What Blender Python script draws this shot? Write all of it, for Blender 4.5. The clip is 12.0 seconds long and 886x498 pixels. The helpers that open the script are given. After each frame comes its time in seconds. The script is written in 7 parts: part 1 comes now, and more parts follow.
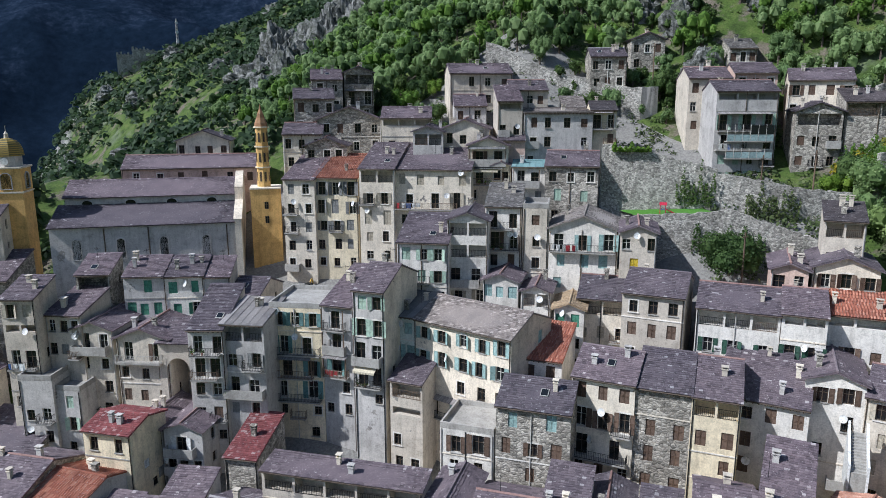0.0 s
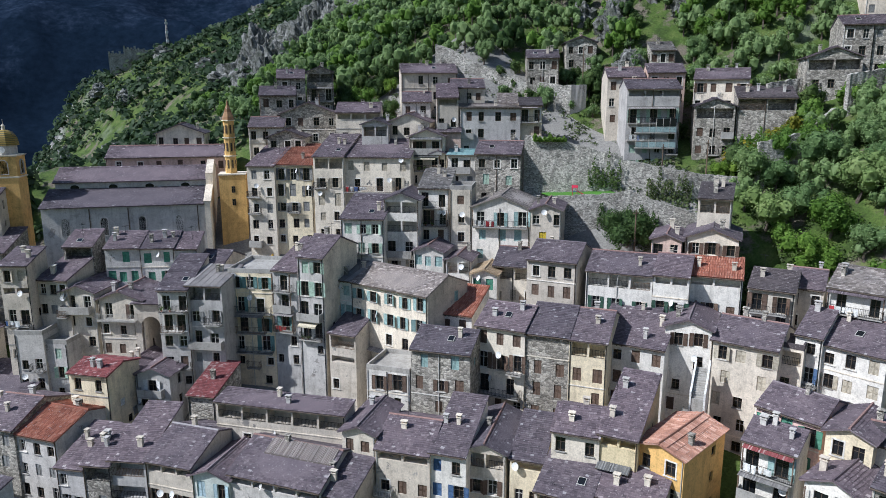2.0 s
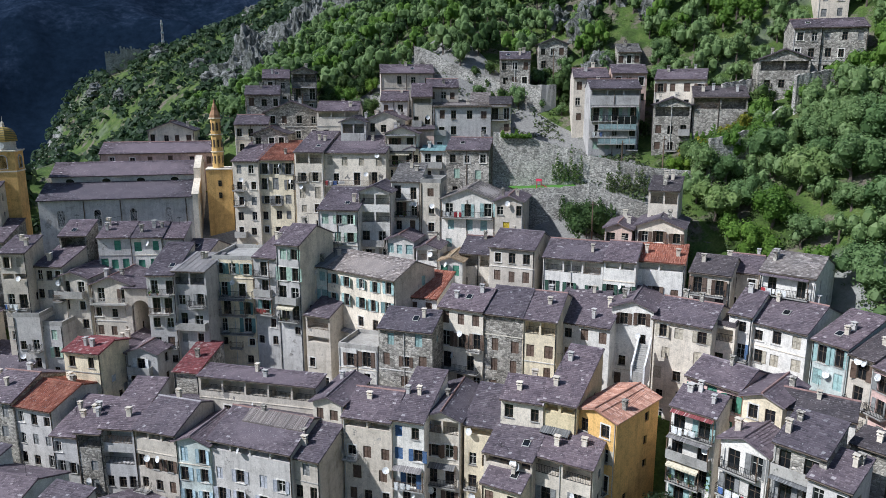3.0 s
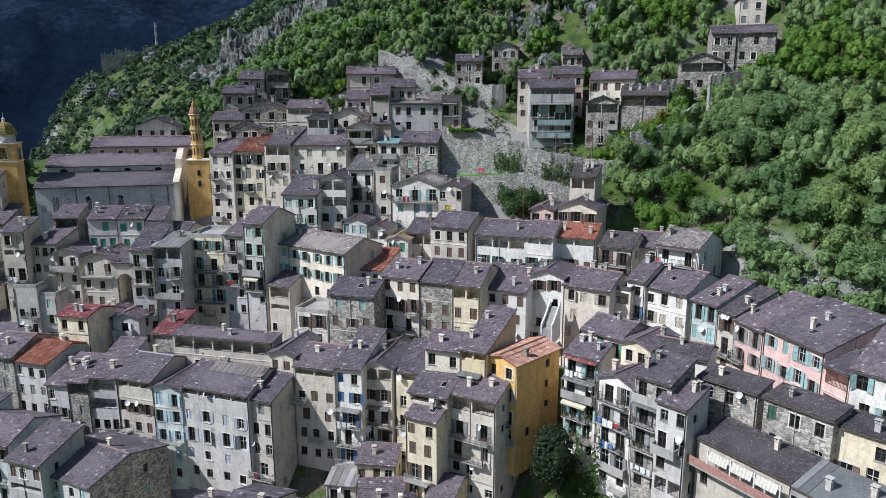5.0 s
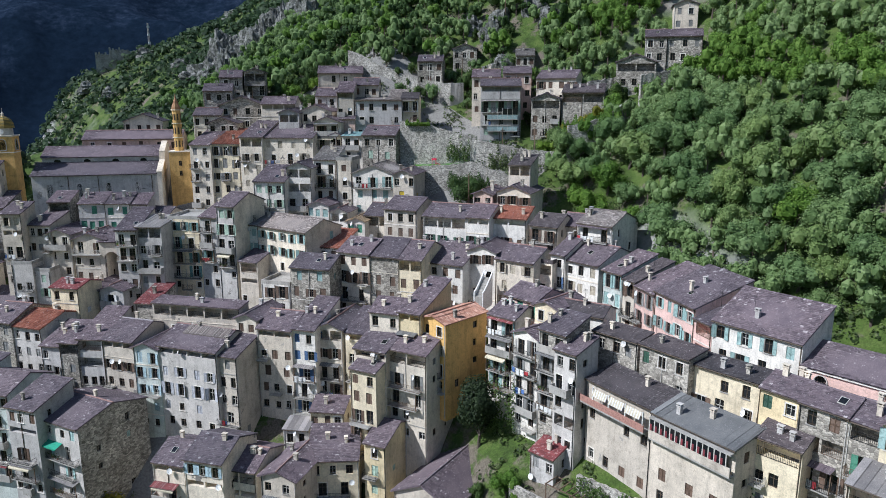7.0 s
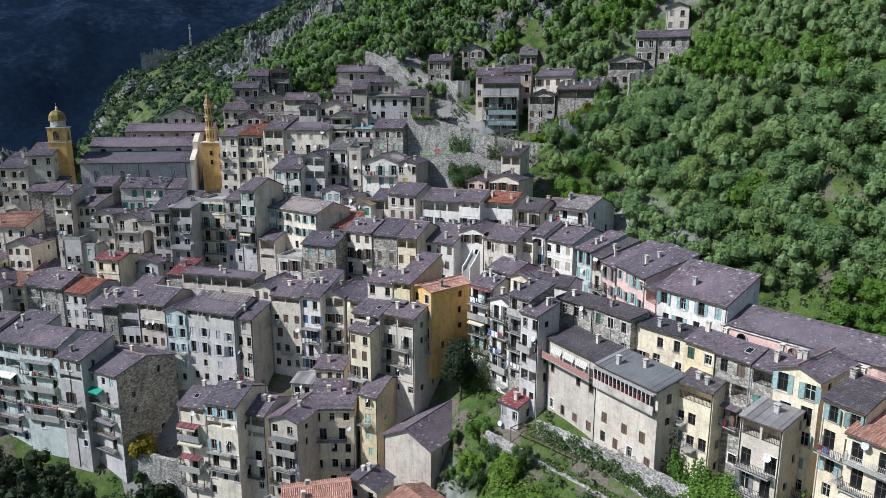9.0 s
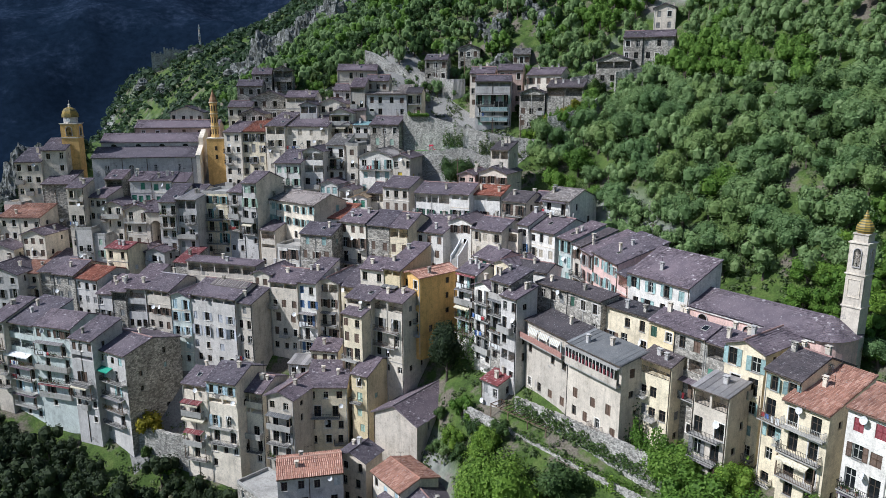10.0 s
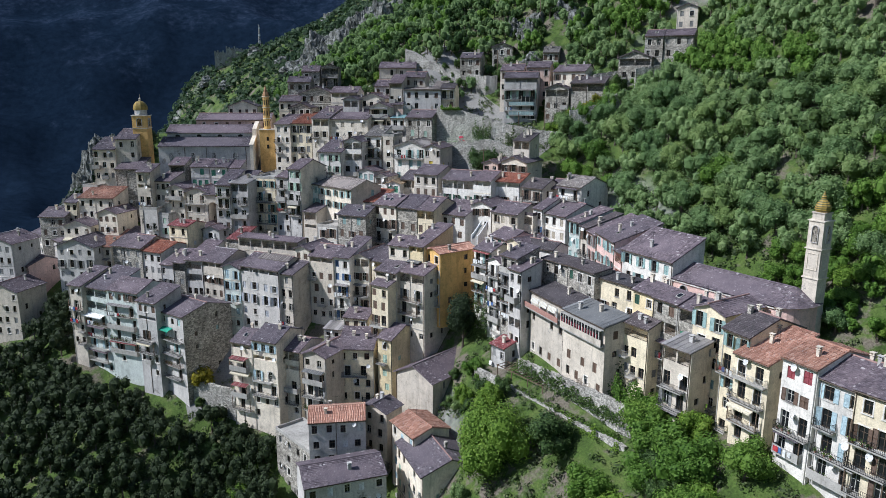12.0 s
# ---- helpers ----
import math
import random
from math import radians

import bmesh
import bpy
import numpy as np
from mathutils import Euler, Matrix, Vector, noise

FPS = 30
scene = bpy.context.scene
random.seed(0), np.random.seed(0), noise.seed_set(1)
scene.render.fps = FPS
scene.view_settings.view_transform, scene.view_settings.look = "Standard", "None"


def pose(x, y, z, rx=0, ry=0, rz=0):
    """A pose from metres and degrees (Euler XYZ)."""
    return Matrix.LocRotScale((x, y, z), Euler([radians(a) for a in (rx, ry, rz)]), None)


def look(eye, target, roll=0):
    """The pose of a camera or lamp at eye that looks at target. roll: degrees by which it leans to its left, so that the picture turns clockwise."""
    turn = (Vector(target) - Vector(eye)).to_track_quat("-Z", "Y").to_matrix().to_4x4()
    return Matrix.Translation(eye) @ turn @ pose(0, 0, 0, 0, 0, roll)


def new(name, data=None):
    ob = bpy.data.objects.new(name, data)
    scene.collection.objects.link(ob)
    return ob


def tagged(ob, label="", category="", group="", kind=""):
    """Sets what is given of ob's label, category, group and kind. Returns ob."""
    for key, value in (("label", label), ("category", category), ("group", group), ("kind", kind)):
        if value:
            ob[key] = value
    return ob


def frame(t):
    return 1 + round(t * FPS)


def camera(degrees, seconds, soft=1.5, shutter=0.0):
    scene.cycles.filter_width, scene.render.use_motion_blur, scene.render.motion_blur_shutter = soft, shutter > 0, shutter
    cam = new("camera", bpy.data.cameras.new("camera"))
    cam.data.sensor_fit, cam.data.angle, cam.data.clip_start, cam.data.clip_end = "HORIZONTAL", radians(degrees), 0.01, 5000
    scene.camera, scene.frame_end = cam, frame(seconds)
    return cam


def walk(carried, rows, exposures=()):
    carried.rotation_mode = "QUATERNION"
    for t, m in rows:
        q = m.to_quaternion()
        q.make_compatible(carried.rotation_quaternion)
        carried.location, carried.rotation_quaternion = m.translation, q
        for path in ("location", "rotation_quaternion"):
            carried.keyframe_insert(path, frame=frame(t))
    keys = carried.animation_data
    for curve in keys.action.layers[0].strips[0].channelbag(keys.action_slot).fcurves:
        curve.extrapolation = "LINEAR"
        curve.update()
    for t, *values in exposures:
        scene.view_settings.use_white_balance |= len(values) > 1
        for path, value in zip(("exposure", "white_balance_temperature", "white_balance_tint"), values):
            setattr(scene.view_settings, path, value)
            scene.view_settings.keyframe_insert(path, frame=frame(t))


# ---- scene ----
cam = camera(65.0, 12.0, 0.72)
METRES, EYE, TILT, LEAN, TURN = 100.0, 60.0, 0.0, 0.0, -35.8
ROWS = [
    (0.0, 0.0, 0.0, 0.0, -0.02, -11.91, 0.07),
    (0.5, 0.0219, -0.0368, -0.0006, -0.11, -11.98, 0.07),
    (1.0, 0.0436, -0.0735, -0.0009, -0.15, -12.04, 0.05),
    (1.5, 0.066, -0.1101, -0.0022, -0.19, -12.04, 0.07),
    (2.0, 0.0878, -0.1469, -0.0026, -0.26, -12.09, 0.07),
    (2.5, 0.1098, -0.184, -0.0028, -0.3, -12.14, 0.06),
    (3.0, 0.1313, -0.2213, -0.0033, -0.36, -12.14, 0.05),
    (5.0, 0.2176, -0.3701, -0.0082, -0.43, -12.09, 0.06),
    (5.5, 0.2385, -0.407, -0.0089, -0.47, -12.13, 0.05),
    (6.0, 0.2597, -0.4433, -0.0098, -0.51, -12.17, 0.05),
    (6.5, 0.2806, -0.4798, -0.0106, -0.56, -12.18, 0.02),
    (7.0, 0.3023, -0.5159, -0.0117, -0.58, -12.21, 0.03),
    (9.0, 0.3839, -0.6579, -0.0178, 2.6, -12.29, -0.03),
    (9.5, 0.4055, -0.6925, -0.0196, 3.12, -12.33, -0.04),
    (10.0, 0.4255, -0.7279, -0.0208, 3.41, -12.38, -0.04),
    (10.5, 0.4452, -0.7629, -0.022, 4.51, -12.42, -0.06),
    (11.0, 0.466, -0.7968, -0.0237, 5.68, -12.46, -0.1),
    (11.5, 0.4849, -0.8286, -0.0252, 6.61, -12.5, -0.12),
    (12.0, 0.5046, -0.8627, -0.0272, 8.03, -12.56, -0.14),
]
walk(cam, [(t, pose(0, 0, EYE, TILT, LEAN, TURN) @ pose(METRES * x, METRES * y, METRES * z, 90 + pitch, roll, yaw)) for t, x, y, z, yaw, pitch, roll in ROWS])

# ---- world and sun ----
SUN_TOWARDS = Vector((-0.672, 0.190, 0.70)).normalized()
world = bpy.data.worlds.new("sky")
scene.world = world
world.use_nodes = True
wn = world.node_tree.nodes
sky = wn.new("ShaderNodeTexSky")
sky.sky_type, sky.sun_disc = "NISHITA", False
sky.sun_elevation = math.asin(SUN_TOWARDS.z)
sky.sun_rotation = math.atan2(SUN_TOWARDS.x, SUN_TOWARDS.y)
wn["Background"].inputs[1].default_value = 0.088
world.node_tree.links.new(sky.outputs[0], wn["Background"].inputs[0])
sun_data = bpy.data.lights.new("sun", "SUN")
sun_data.energy, sun_data.angle, sun_data.color = 4.7, radians(0.6), (1.0, 0.955, 0.89)
sun = new("sun", sun_data)
sun.matrix_world = look(SUN_TOWARDS * 400, (0, 0, 0))
scene.view_settings.exposure = 0.19
scene.view_settings.use_white_balance = True
scene.view_settings.white_balance_temperature, scene.view_settings.white_balance_tint = 5680, 10


# ---- materials ----
def material(name, rough=0.85, metal=0.0):
    m = bpy.data.materials.new(name)
    m.use_nodes = True
    b = m.node_tree.nodes["Principled BSDF"]
    b.inputs["Roughness"].default_value = rough
    b.inputs["Metallic"].default_value = metal
    b.inputs["Specular IOR Level"].default_value = 0.25
    return m, m.node_tree.nodes, m.node_tree.links, b


def ramp(nodes, stops):
    r = nodes.new("ShaderNodeValToRGB")
    e = r.color_ramp.elements
    while len(e) < len(stops):
        e.new(0.5)
    for el, (p, c) in zip(e, stops):
        el.position, el.color = p, (*c, 1)
    return r


def grain(nodes, links, scale, detail=4.0, rough=0.6, world_space=True, stretch=(1, 1, 1)):
    co = nodes.new("ShaderNodeNewGeometry" if world_space else "ShaderNodeTexCoord")
    mp = nodes.new("ShaderNodeMapping")
    mp.inputs["Scale"].default_value = stretch
    links.new(co.outputs["Position" if world_space else "Object"], mp.inputs[0])
    n = nodes.new("ShaderNodeTexNoise")
    n.inputs["Scale"].default_value, n.inputs["Detail"].default_value, n.inputs["Roughness"].default_value = scale, detail, rough
    links.new(mp.outputs[0], n.inputs["Vector"])
    return n


def mix(nodes, links, kind, fac, a, b):
    m = nodes.new("ShaderNodeMix")
    m.data_type, m.blend_type = "RGBA", kind
    for sock, v in ((m.inputs[0], fac), (m.inputs[6], a), (m.inputs[7], b)):
        if isinstance(v, bpy.types.NodeSocket):
            links.new(v, sock)
        elif isinstance(v, tuple):
            sock.default_value = (*v, 1)
        else:
            sock.default_value = v
    return m.outputs[2]


def bump(nodes, links, b, height, strength=0.4, distance=0.05):
    bp = nodes.new("ShaderNodeBump")
    bp.inputs["Strength"].default_value, bp.inputs["Distance"].default_value = strength, distance
    links.new(height, bp.inputs["Height"])
    links.new(bp.outputs[0], b.inputs["Normal"])


def shade(c, k):
    return tuple(min(1.0, v * k) for v in c)


def plaster(name, colour, bare=0.36):
    """Old lime plaster: stains at two scales, rain streaks, and patches fallen off down to the stone."""
    m, n, l, b = material(name, 0.92)
    big = grain(n, l, 0.35, 5, 0.65)
    streak = grain(n, l, 1.0, 4, 0.6, True, (1.6, 1.6, 0.16))
    fine = grain(n, l, 6.0, 3, 0.6)
    tone = ramp(n, [(0.32, shade(colour, 0.78)), (0.45, shade(colour, 0.98)), (0.60, shade(colour, 1.12))])
    l.new(big.outputs[0], tone.inputs[0])
    st = ramp(n, [(0.30, (0.42, 0.41, 0.40)), (0.50, (1, 1, 1))])
    l.new(streak.outputs[0], st.inputs[0])
    c = mix(n, l, "MULTIPLY", 0.36, tone.outputs[0], st.outputs[0])
    blot = grain(n, l, 1.5, 6, 0.75)
    bl = ramp(n, [(0.36, (0.55, 0.54, 0.53)), (0.46, (0.96, 0.95, 0.94)), (0.60, (1.12, 1.12, 1.12))])
    l.new(blot.outputs[0], bl.inputs[0])
    c = mix(n, l, "MULTIPLY", 0.42, c, bl.outputs[0])
    cell = n.new("ShaderNodeTexVoronoi")
    cell.inputs["Scale"].default_value = 0.42
    cs = n.new("ShaderNodeSeparateColor")
    l.new(cell.outputs["Color"], cs.inputs[0])
    mend = ramp(n, [(0.0, (0.72, 0.72, 0.73)), (0.25, (1, 1, 1)), (0.8, (1, 1, 1)), (1.0, (1.16, 1.14, 1.10))])
    l.new(cs.outputs[0], mend.inputs[0])
    c = mix(n, l, "MULTIPLY", 0.75, c, mend.outputs[0])
    fr = ramp(n, [(0.3, (0.82, 0.82, 0.82)), (0.7, (1.08, 1.08, 1.08))])
    l.new(fine.outputs[0], fr.inputs[0])
    c = mix(n, l, "MULTIPLY", 0.8, c, fr.outputs[0])
    info = n.new("ShaderNodeObjectInfo")
    rr = ramp(n, [(0.0, (0.92, 0.91, 0.90)), (0.5, (1.04, 1.03, 1.01)), (1.0, (1.12, 1.09, 1.05))])
    l.new(info.outputs["Random"], rr.inputs[0])
    c = mix(n, l, "MULTIPLY", 1.0, c, rr.outputs[0])
    vor = n.new("ShaderNodeTexVoronoi")
    vor.inputs["Scale"].default_value = 3.2
    rub = ramp(n, [(0.0, (0.42, 0.40, 0.37)), (0.55, (0.27, 0.25, 0.23)), (0.8, (0.16, 0.15, 0.14))])
    l.new(vor.outputs["Distance"], rub.inputs[0])
    where = grain(n, l, 0.22, 6, 0.7)
    mask = ramp(n, [(bare - 0.01, (1, 1, 1)), (bare + 0.012, (0, 0, 0))])
    l.new(where.outputs[0], mask.inputs[0])
    c = mix(n, l, "MIX", mask.outputs[0], c, rub.outputs[0])
    l.new(c, b.inputs["Base Color"])
    bump(n, l, b, fine.outputs[0], 0.5, 0.04)
    return m


def rubble(name, colour, scale=2.6):
    """Rubble masonry: stones of differing tone in recessed mortar."""
    m, n, l, b = material(name, 0.95)
    geo = n.new("ShaderNodeNewGeometry")
    warp = grain(n, l, 1.5, 3)
    add = n.new("ShaderNodeVectorMath")
    add.operation = "MULTIPLY_ADD"
    add.inputs[1].default_value = (0.35, 0.35, 0.35)
    l.new(warp.outputs["Color"], add.inputs[0])
    l.new(geo.outputs["Position"], add.inputs[2])
    mp = n.new("ShaderNodeMapping")
    mp.inputs["Scale"].default_value = (1, 1, 1.5)
    l.new(add.outputs[0], mp.inputs[0])
    v = n.new("ShaderNodeTexVoronoi")
    v.inputs["Scale"].default_value = scale
    l.new(mp.outputs[0], v.inputs["Vector"])
    edge = n.new("ShaderNodeTexVoronoi")
    edge.feature = "DISTANCE_TO_EDGE"
    edge.inputs["Scale"].default_value = scale
    l.new(mp.outputs[0], edge.inputs["Vector"])
    sep = n.new("ShaderNodeSeparateColor")
    l.new(v.outputs["Color"], sep.inputs[0])
    tone = ramp(n, [(0.0, shade(colour, 0.5)), (0.5, colour), (1.0, shade(colour, 1.5))])
    l.new(sep.outputs[0], tone.inputs[0])
    joint = ramp(n, [(0.0, (0.45, 0.45, 0.45)), (0.09, (1, 1, 1))])
    l.new(edge.outputs["Distance"], joint.inputs[0])
    c = mix(n, l, "MULTIPLY", 0.8, tone.outputs[0], joint.outputs[0])
    stain = grain(n, l, 0.3, 5)
    sr = ramp(n, [(0.35, (0.6, 0.58, 0.55)), (0.6, (1.08, 1.06, 1.02))])
    l.new(stain.outputs[0], sr.inputs[0])
    c = mix(n, l, "MULTIPLY", 0.9, c, sr.outputs[0])
    l.new(c, b.inputs["Base Color"])
    bump(n, l, b, edge.outputs["Distance"], 0.8, 0.15)
    return m


def slates(name, stops, rough=0.7, moss=0.0):
    """Stone slates: every slate its own tone, with lichen and weathering across the roof."""
    m, n, l, b = material(name, rough)
    geo = n.new("ShaderNodeNewGeometry")
    tone = ramp(n, stops)
    l.new(geo.outputs["Random Per Island"], tone.inputs[0])
    big = grain(n, l, 0.5, 5, 0.65)
    br = ramp(n, [(0.32, (0.76, 0.76, 0.78)), (0.62, (1.12, 1.10, 1.08))])
    l.new(big.outputs[0], br.inputs[0])
    c = mix(n, l, "MULTIPLY", 0.9, tone.outputs[0], br.outputs[0])
    fine = grain(n, l, 9.0, 3, 0.6)
    fr = ramp(n, [(0.3, (0.7, 0.7, 0.7)), (0.7, (1.25, 1.25, 1.25))])
    l.new(fine.outputs[0], fr.inputs[0])
    c = mix(n, l, "MULTIPLY", 0.8, c, fr.outputs[0])
    spot = grain(n, l, 5.0, 3, 0.6)
    sr = ramp(n, [(0.645, (0, 0, 0)), (0.675, (1, 1, 1))])
    l.new(spot.outputs[0], sr.inputs[0])
    c = mix(n, l, "MIX", sr.outputs[0], c, (0.34, 0.325, 0.32))
    info = n.new("ShaderNodeObjectInfo")
    rr = ramp(n, [(0.0, (0.74, 0.76, 0.80)), (0.5, (1.0, 0.97, 0.99)), (1.0, (1.2, 1.12, 1.13))])
    l.new(info.outputs["Random"], rr.inputs[0])
    c = mix(n, l, "MULTIPLY", 1.0, c, rr.outputs[0])
    l.new(c, b.inputs["Base Color"])
    bump(n, l, b, fine.outputs[0], 0.4, 0.03)
    return m


def painted(name, colour, rough=0.6, metal=0.0, wear=0.6):
    m, n, l, b = material(name, rough, metal)
    fine = grain(n, l, 4.0, 4, 0.65)
    r = ramp(n, [(0.3, shade(colour, wear)), (0.55, colour), (0.75, shade(colour, 1.12))])
    l.new(fine.outputs[0], r.inputs[0])
    info = n.new("ShaderNodeObjectInfo")
    rr = ramp(n, [(0.0, (0.8, 0.8, 0.8)), (1.0, (1.12, 1.12, 1.12))])
    l.new(info.outputs["Random"], rr.inputs[0])
    l.new(mix(n, l, "MULTIPLY", 1.0, r.outputs[0], rr.outputs[0]), b.inputs["Base Color"])
    return m


def foliage(name, dark, mid, light):
    m, n, l, b = material(name, 0.65)
    geo = n.new("ShaderNodeNewGeometry")
    r = ramp(n, [(0.0, dark), (0.55, mid), (1.0, light)])
    l.new(geo.outputs["Random Per Island"], r.inputs[0])
    info = n.new("ShaderNodeObjectInfo")
    rr = ramp(n, [(0.0, (0.72, 0.8, 0.75)), (0.5, (1, 1, 1)), (1.0, (1.25, 1.15, 0.95))])
    l.new(info.outputs["Random"], rr.inputs[0])
    c = mix(n, l, "MULTIPLY", 1.0, r.outputs[0], rr.outputs[0])
    l.new(c, b.inputs["Base Color"])
    tr = n.new("ShaderNodeBsdfTranslucent")
    l.new(c, tr.inputs[0])
    ms = n.new("ShaderNodeMixShader")
    ms.inputs[0].default_value = 0.4
    l.new(b.outputs[0], ms.inputs[1])
    l.new(tr.outputs[0], ms.inputs[2])
    l.new(ms.outputs[0], n["Material Output"].inputs[0])
    return m


WALLS = {
    "W": ("white", plaster("white_plaster", (0.68, 0.655, 0.61), 0.31)),
    "C": ("cream", plaster("cream_plaster", (0.67, 0.61, 0.515), 0.32)),
    "Y": ("yellow", plaster("yellow_plaster", (0.70, 0.62, 0.46), 0.29)),
    "G": ("grey", plaster("grey_plaster", (0.49, 0.475, 0.46), 0.36)),
    "B": ("beige", plaster("beige_plaster", (0.54, 0.49, 0.42), 0.34)),
    "P": ("pink", plaster("pink_plaster", (0.63, 0.45, 0.41), 0.30)),
    "R": ("rose", plaster("rose_plaster", (0.56, 0.42, 0.36), 0.34)),
    "O": ("ochre", plaster("ochre_plaster", (0.62, 0.40, 0.15), 0.27)),
    "L": ("pale blue-green", plaster("pale_blue_plaster", (0.55, 0.60, 0.57), 0.33)),
    "S": ("rubble stone", rubble("rubble_stone", (0.39, 0.368, 0.33))),
    "K": ("bright yellow", plaster("bright_yellow_plaster", (0.66, 0.56, 0.36), 0.28)),
    "V": ("magenta", plaster("magenta_plaster", (0.36, 0.20, 0.26), 0.30)),
}
SLATE_STOPS = [(0.0, (0.084, 0.072, 0.080)), (0.30, (0.122, 0.103, 0.115)), (0.85, (0.152, 0.129, 0.142)), (0.965, (0.20, 0.178, 0.188)), (0.985, (0.36, 0.345, 0.345))]
ROOFS = {
    "s": ("purple slate", slates("purple_slate", SLATE_STOPS)),
    "d": ("dark slate", slates("dark_slate", [(0.0, (0.066, 0.060, 0.062)), (0.8, (0.094, 0.084, 0.087)), (1.0, (0.14, 0.13, 0.13))])),
    "l": ("lichen-grey slate", slates("lichen_slate", [(0.0, (0.12, 0.11, 0.10)), (0.7, (0.23, 0.215, 0.195)), (1.0, (0.38, 0.36, 0.33))])),
    "o": ("orange tile", slates("pale_tile", [(0.0, (0.25, 0.135, 0.095)), (0.6, (0.36, 0.205, 0.145)), (1.0, (0.46, 0.31, 0.235))], 0.85)),
    "q": ("red tile", slates("red_tile", [(0.0, (0.22, 0.085, 0.055)), (0.6, (0.32, 0.13, 0.085)), (1.0, (0.42, 0.22, 0.15))], 0.85)),
    "r": ("rust-red sheet", slates("rust_red", [(0.0, (0.16, 0.05, 0.05)), (0.8, (0.25, 0.08, 0.08)), (1.0, (0.40, 0.30, 0.28))], 0.8)),
    "g": ("grey sheet", slates("grey_sheet", [(0.0, (0.15, 0.15, 0.145)), (0.7, (0.21, 0.21, 0.20)), (1.0, (0.30, 0.30, 0.29))], 0.6)),
    "t": ("turquoise sheet", slates("turquoise_sheet", [(0.0, (0.17, 0.31, 0.31)), (1.0, (0.25, 0.40, 0.39))], 0.6)),
    "b": ("reed-covered", slates("reed_cover", [(0.0, (0.22, 0.17, 0.10)), (1.0, (0.42, 0.34, 0.22))])),
}
M_RIDGE = painted("ridge_tile", (0.30, 0.19, 0.17), 0.85)
SHUTTERS = {k: (w, painted("paint_" + k, c, 0.6)) for k, w, c in (
    ("brown", "brown", (0.13, 0.085, 0.06)), ("grey", "grey", (0.24, 0.24, 0.23)), ("beige", "beige", (0.45, 0.40, 0.31)),
    ("green", "green", (0.09, 0.27, 0.18)), ("dgreen", "dark green", (0.035, 0.09, 0.06)), ("lgreen", "pale green", (0.38, 0.50, 0.40)),
    ("teal", "teal", (0.15, 0.27, 0.26)), ("turq", "turquoise", (0.30, 0.43, 0.41)), ("white", "white", (0.72, 0.72, 0.70)),
    ("red", "dark red", (0.24, 0.05, 0.06)), ("rust", "rust-brown", (0.27, 0.10, 0.06)), ("blue", "blue", (0.07, 0.13, 0.25)),
    ("lblue", "pale blue", (0.40, 0.52, 0.56)), ("lgrey", "pale grey", (0.46, 0.47, 0.50)), ("yellow", "yellow", (0.62, 0.46, 0.04)))}
M_GLASS, _n, _l, _b = material("window_glass", 0.12)
_b.inputs["Base Color"].default_value = (0.012, 0.014, 0.016, 1)
_b.inputs["Specular IOR Level"].default_value = 0.5
M_FRAME = painted("frame_paint", (0.52, 0.50, 0.46), 0.6)
M_FRAME_DARK = painted("dark_frame", (0.10, 0.075, 0.055), 0.6)
M_IRON = painted("dark_iron", (0.05, 0.05, 0.052), 0.55, 0.6)
M_CONCRETE = plaster("concrete", (0.36, 0.35, 0.33), 0.28)
M_WOOD = painted("old_wood", (0.17, 0.12, 0.085), 0.85)
M_WHITE = painted("white_enamel", (0.72, 0.72, 0.70), 0.5)
M_DRYSTONE = rubble("dry_stone", (0.40, 0.388, 0.36), 3.6)


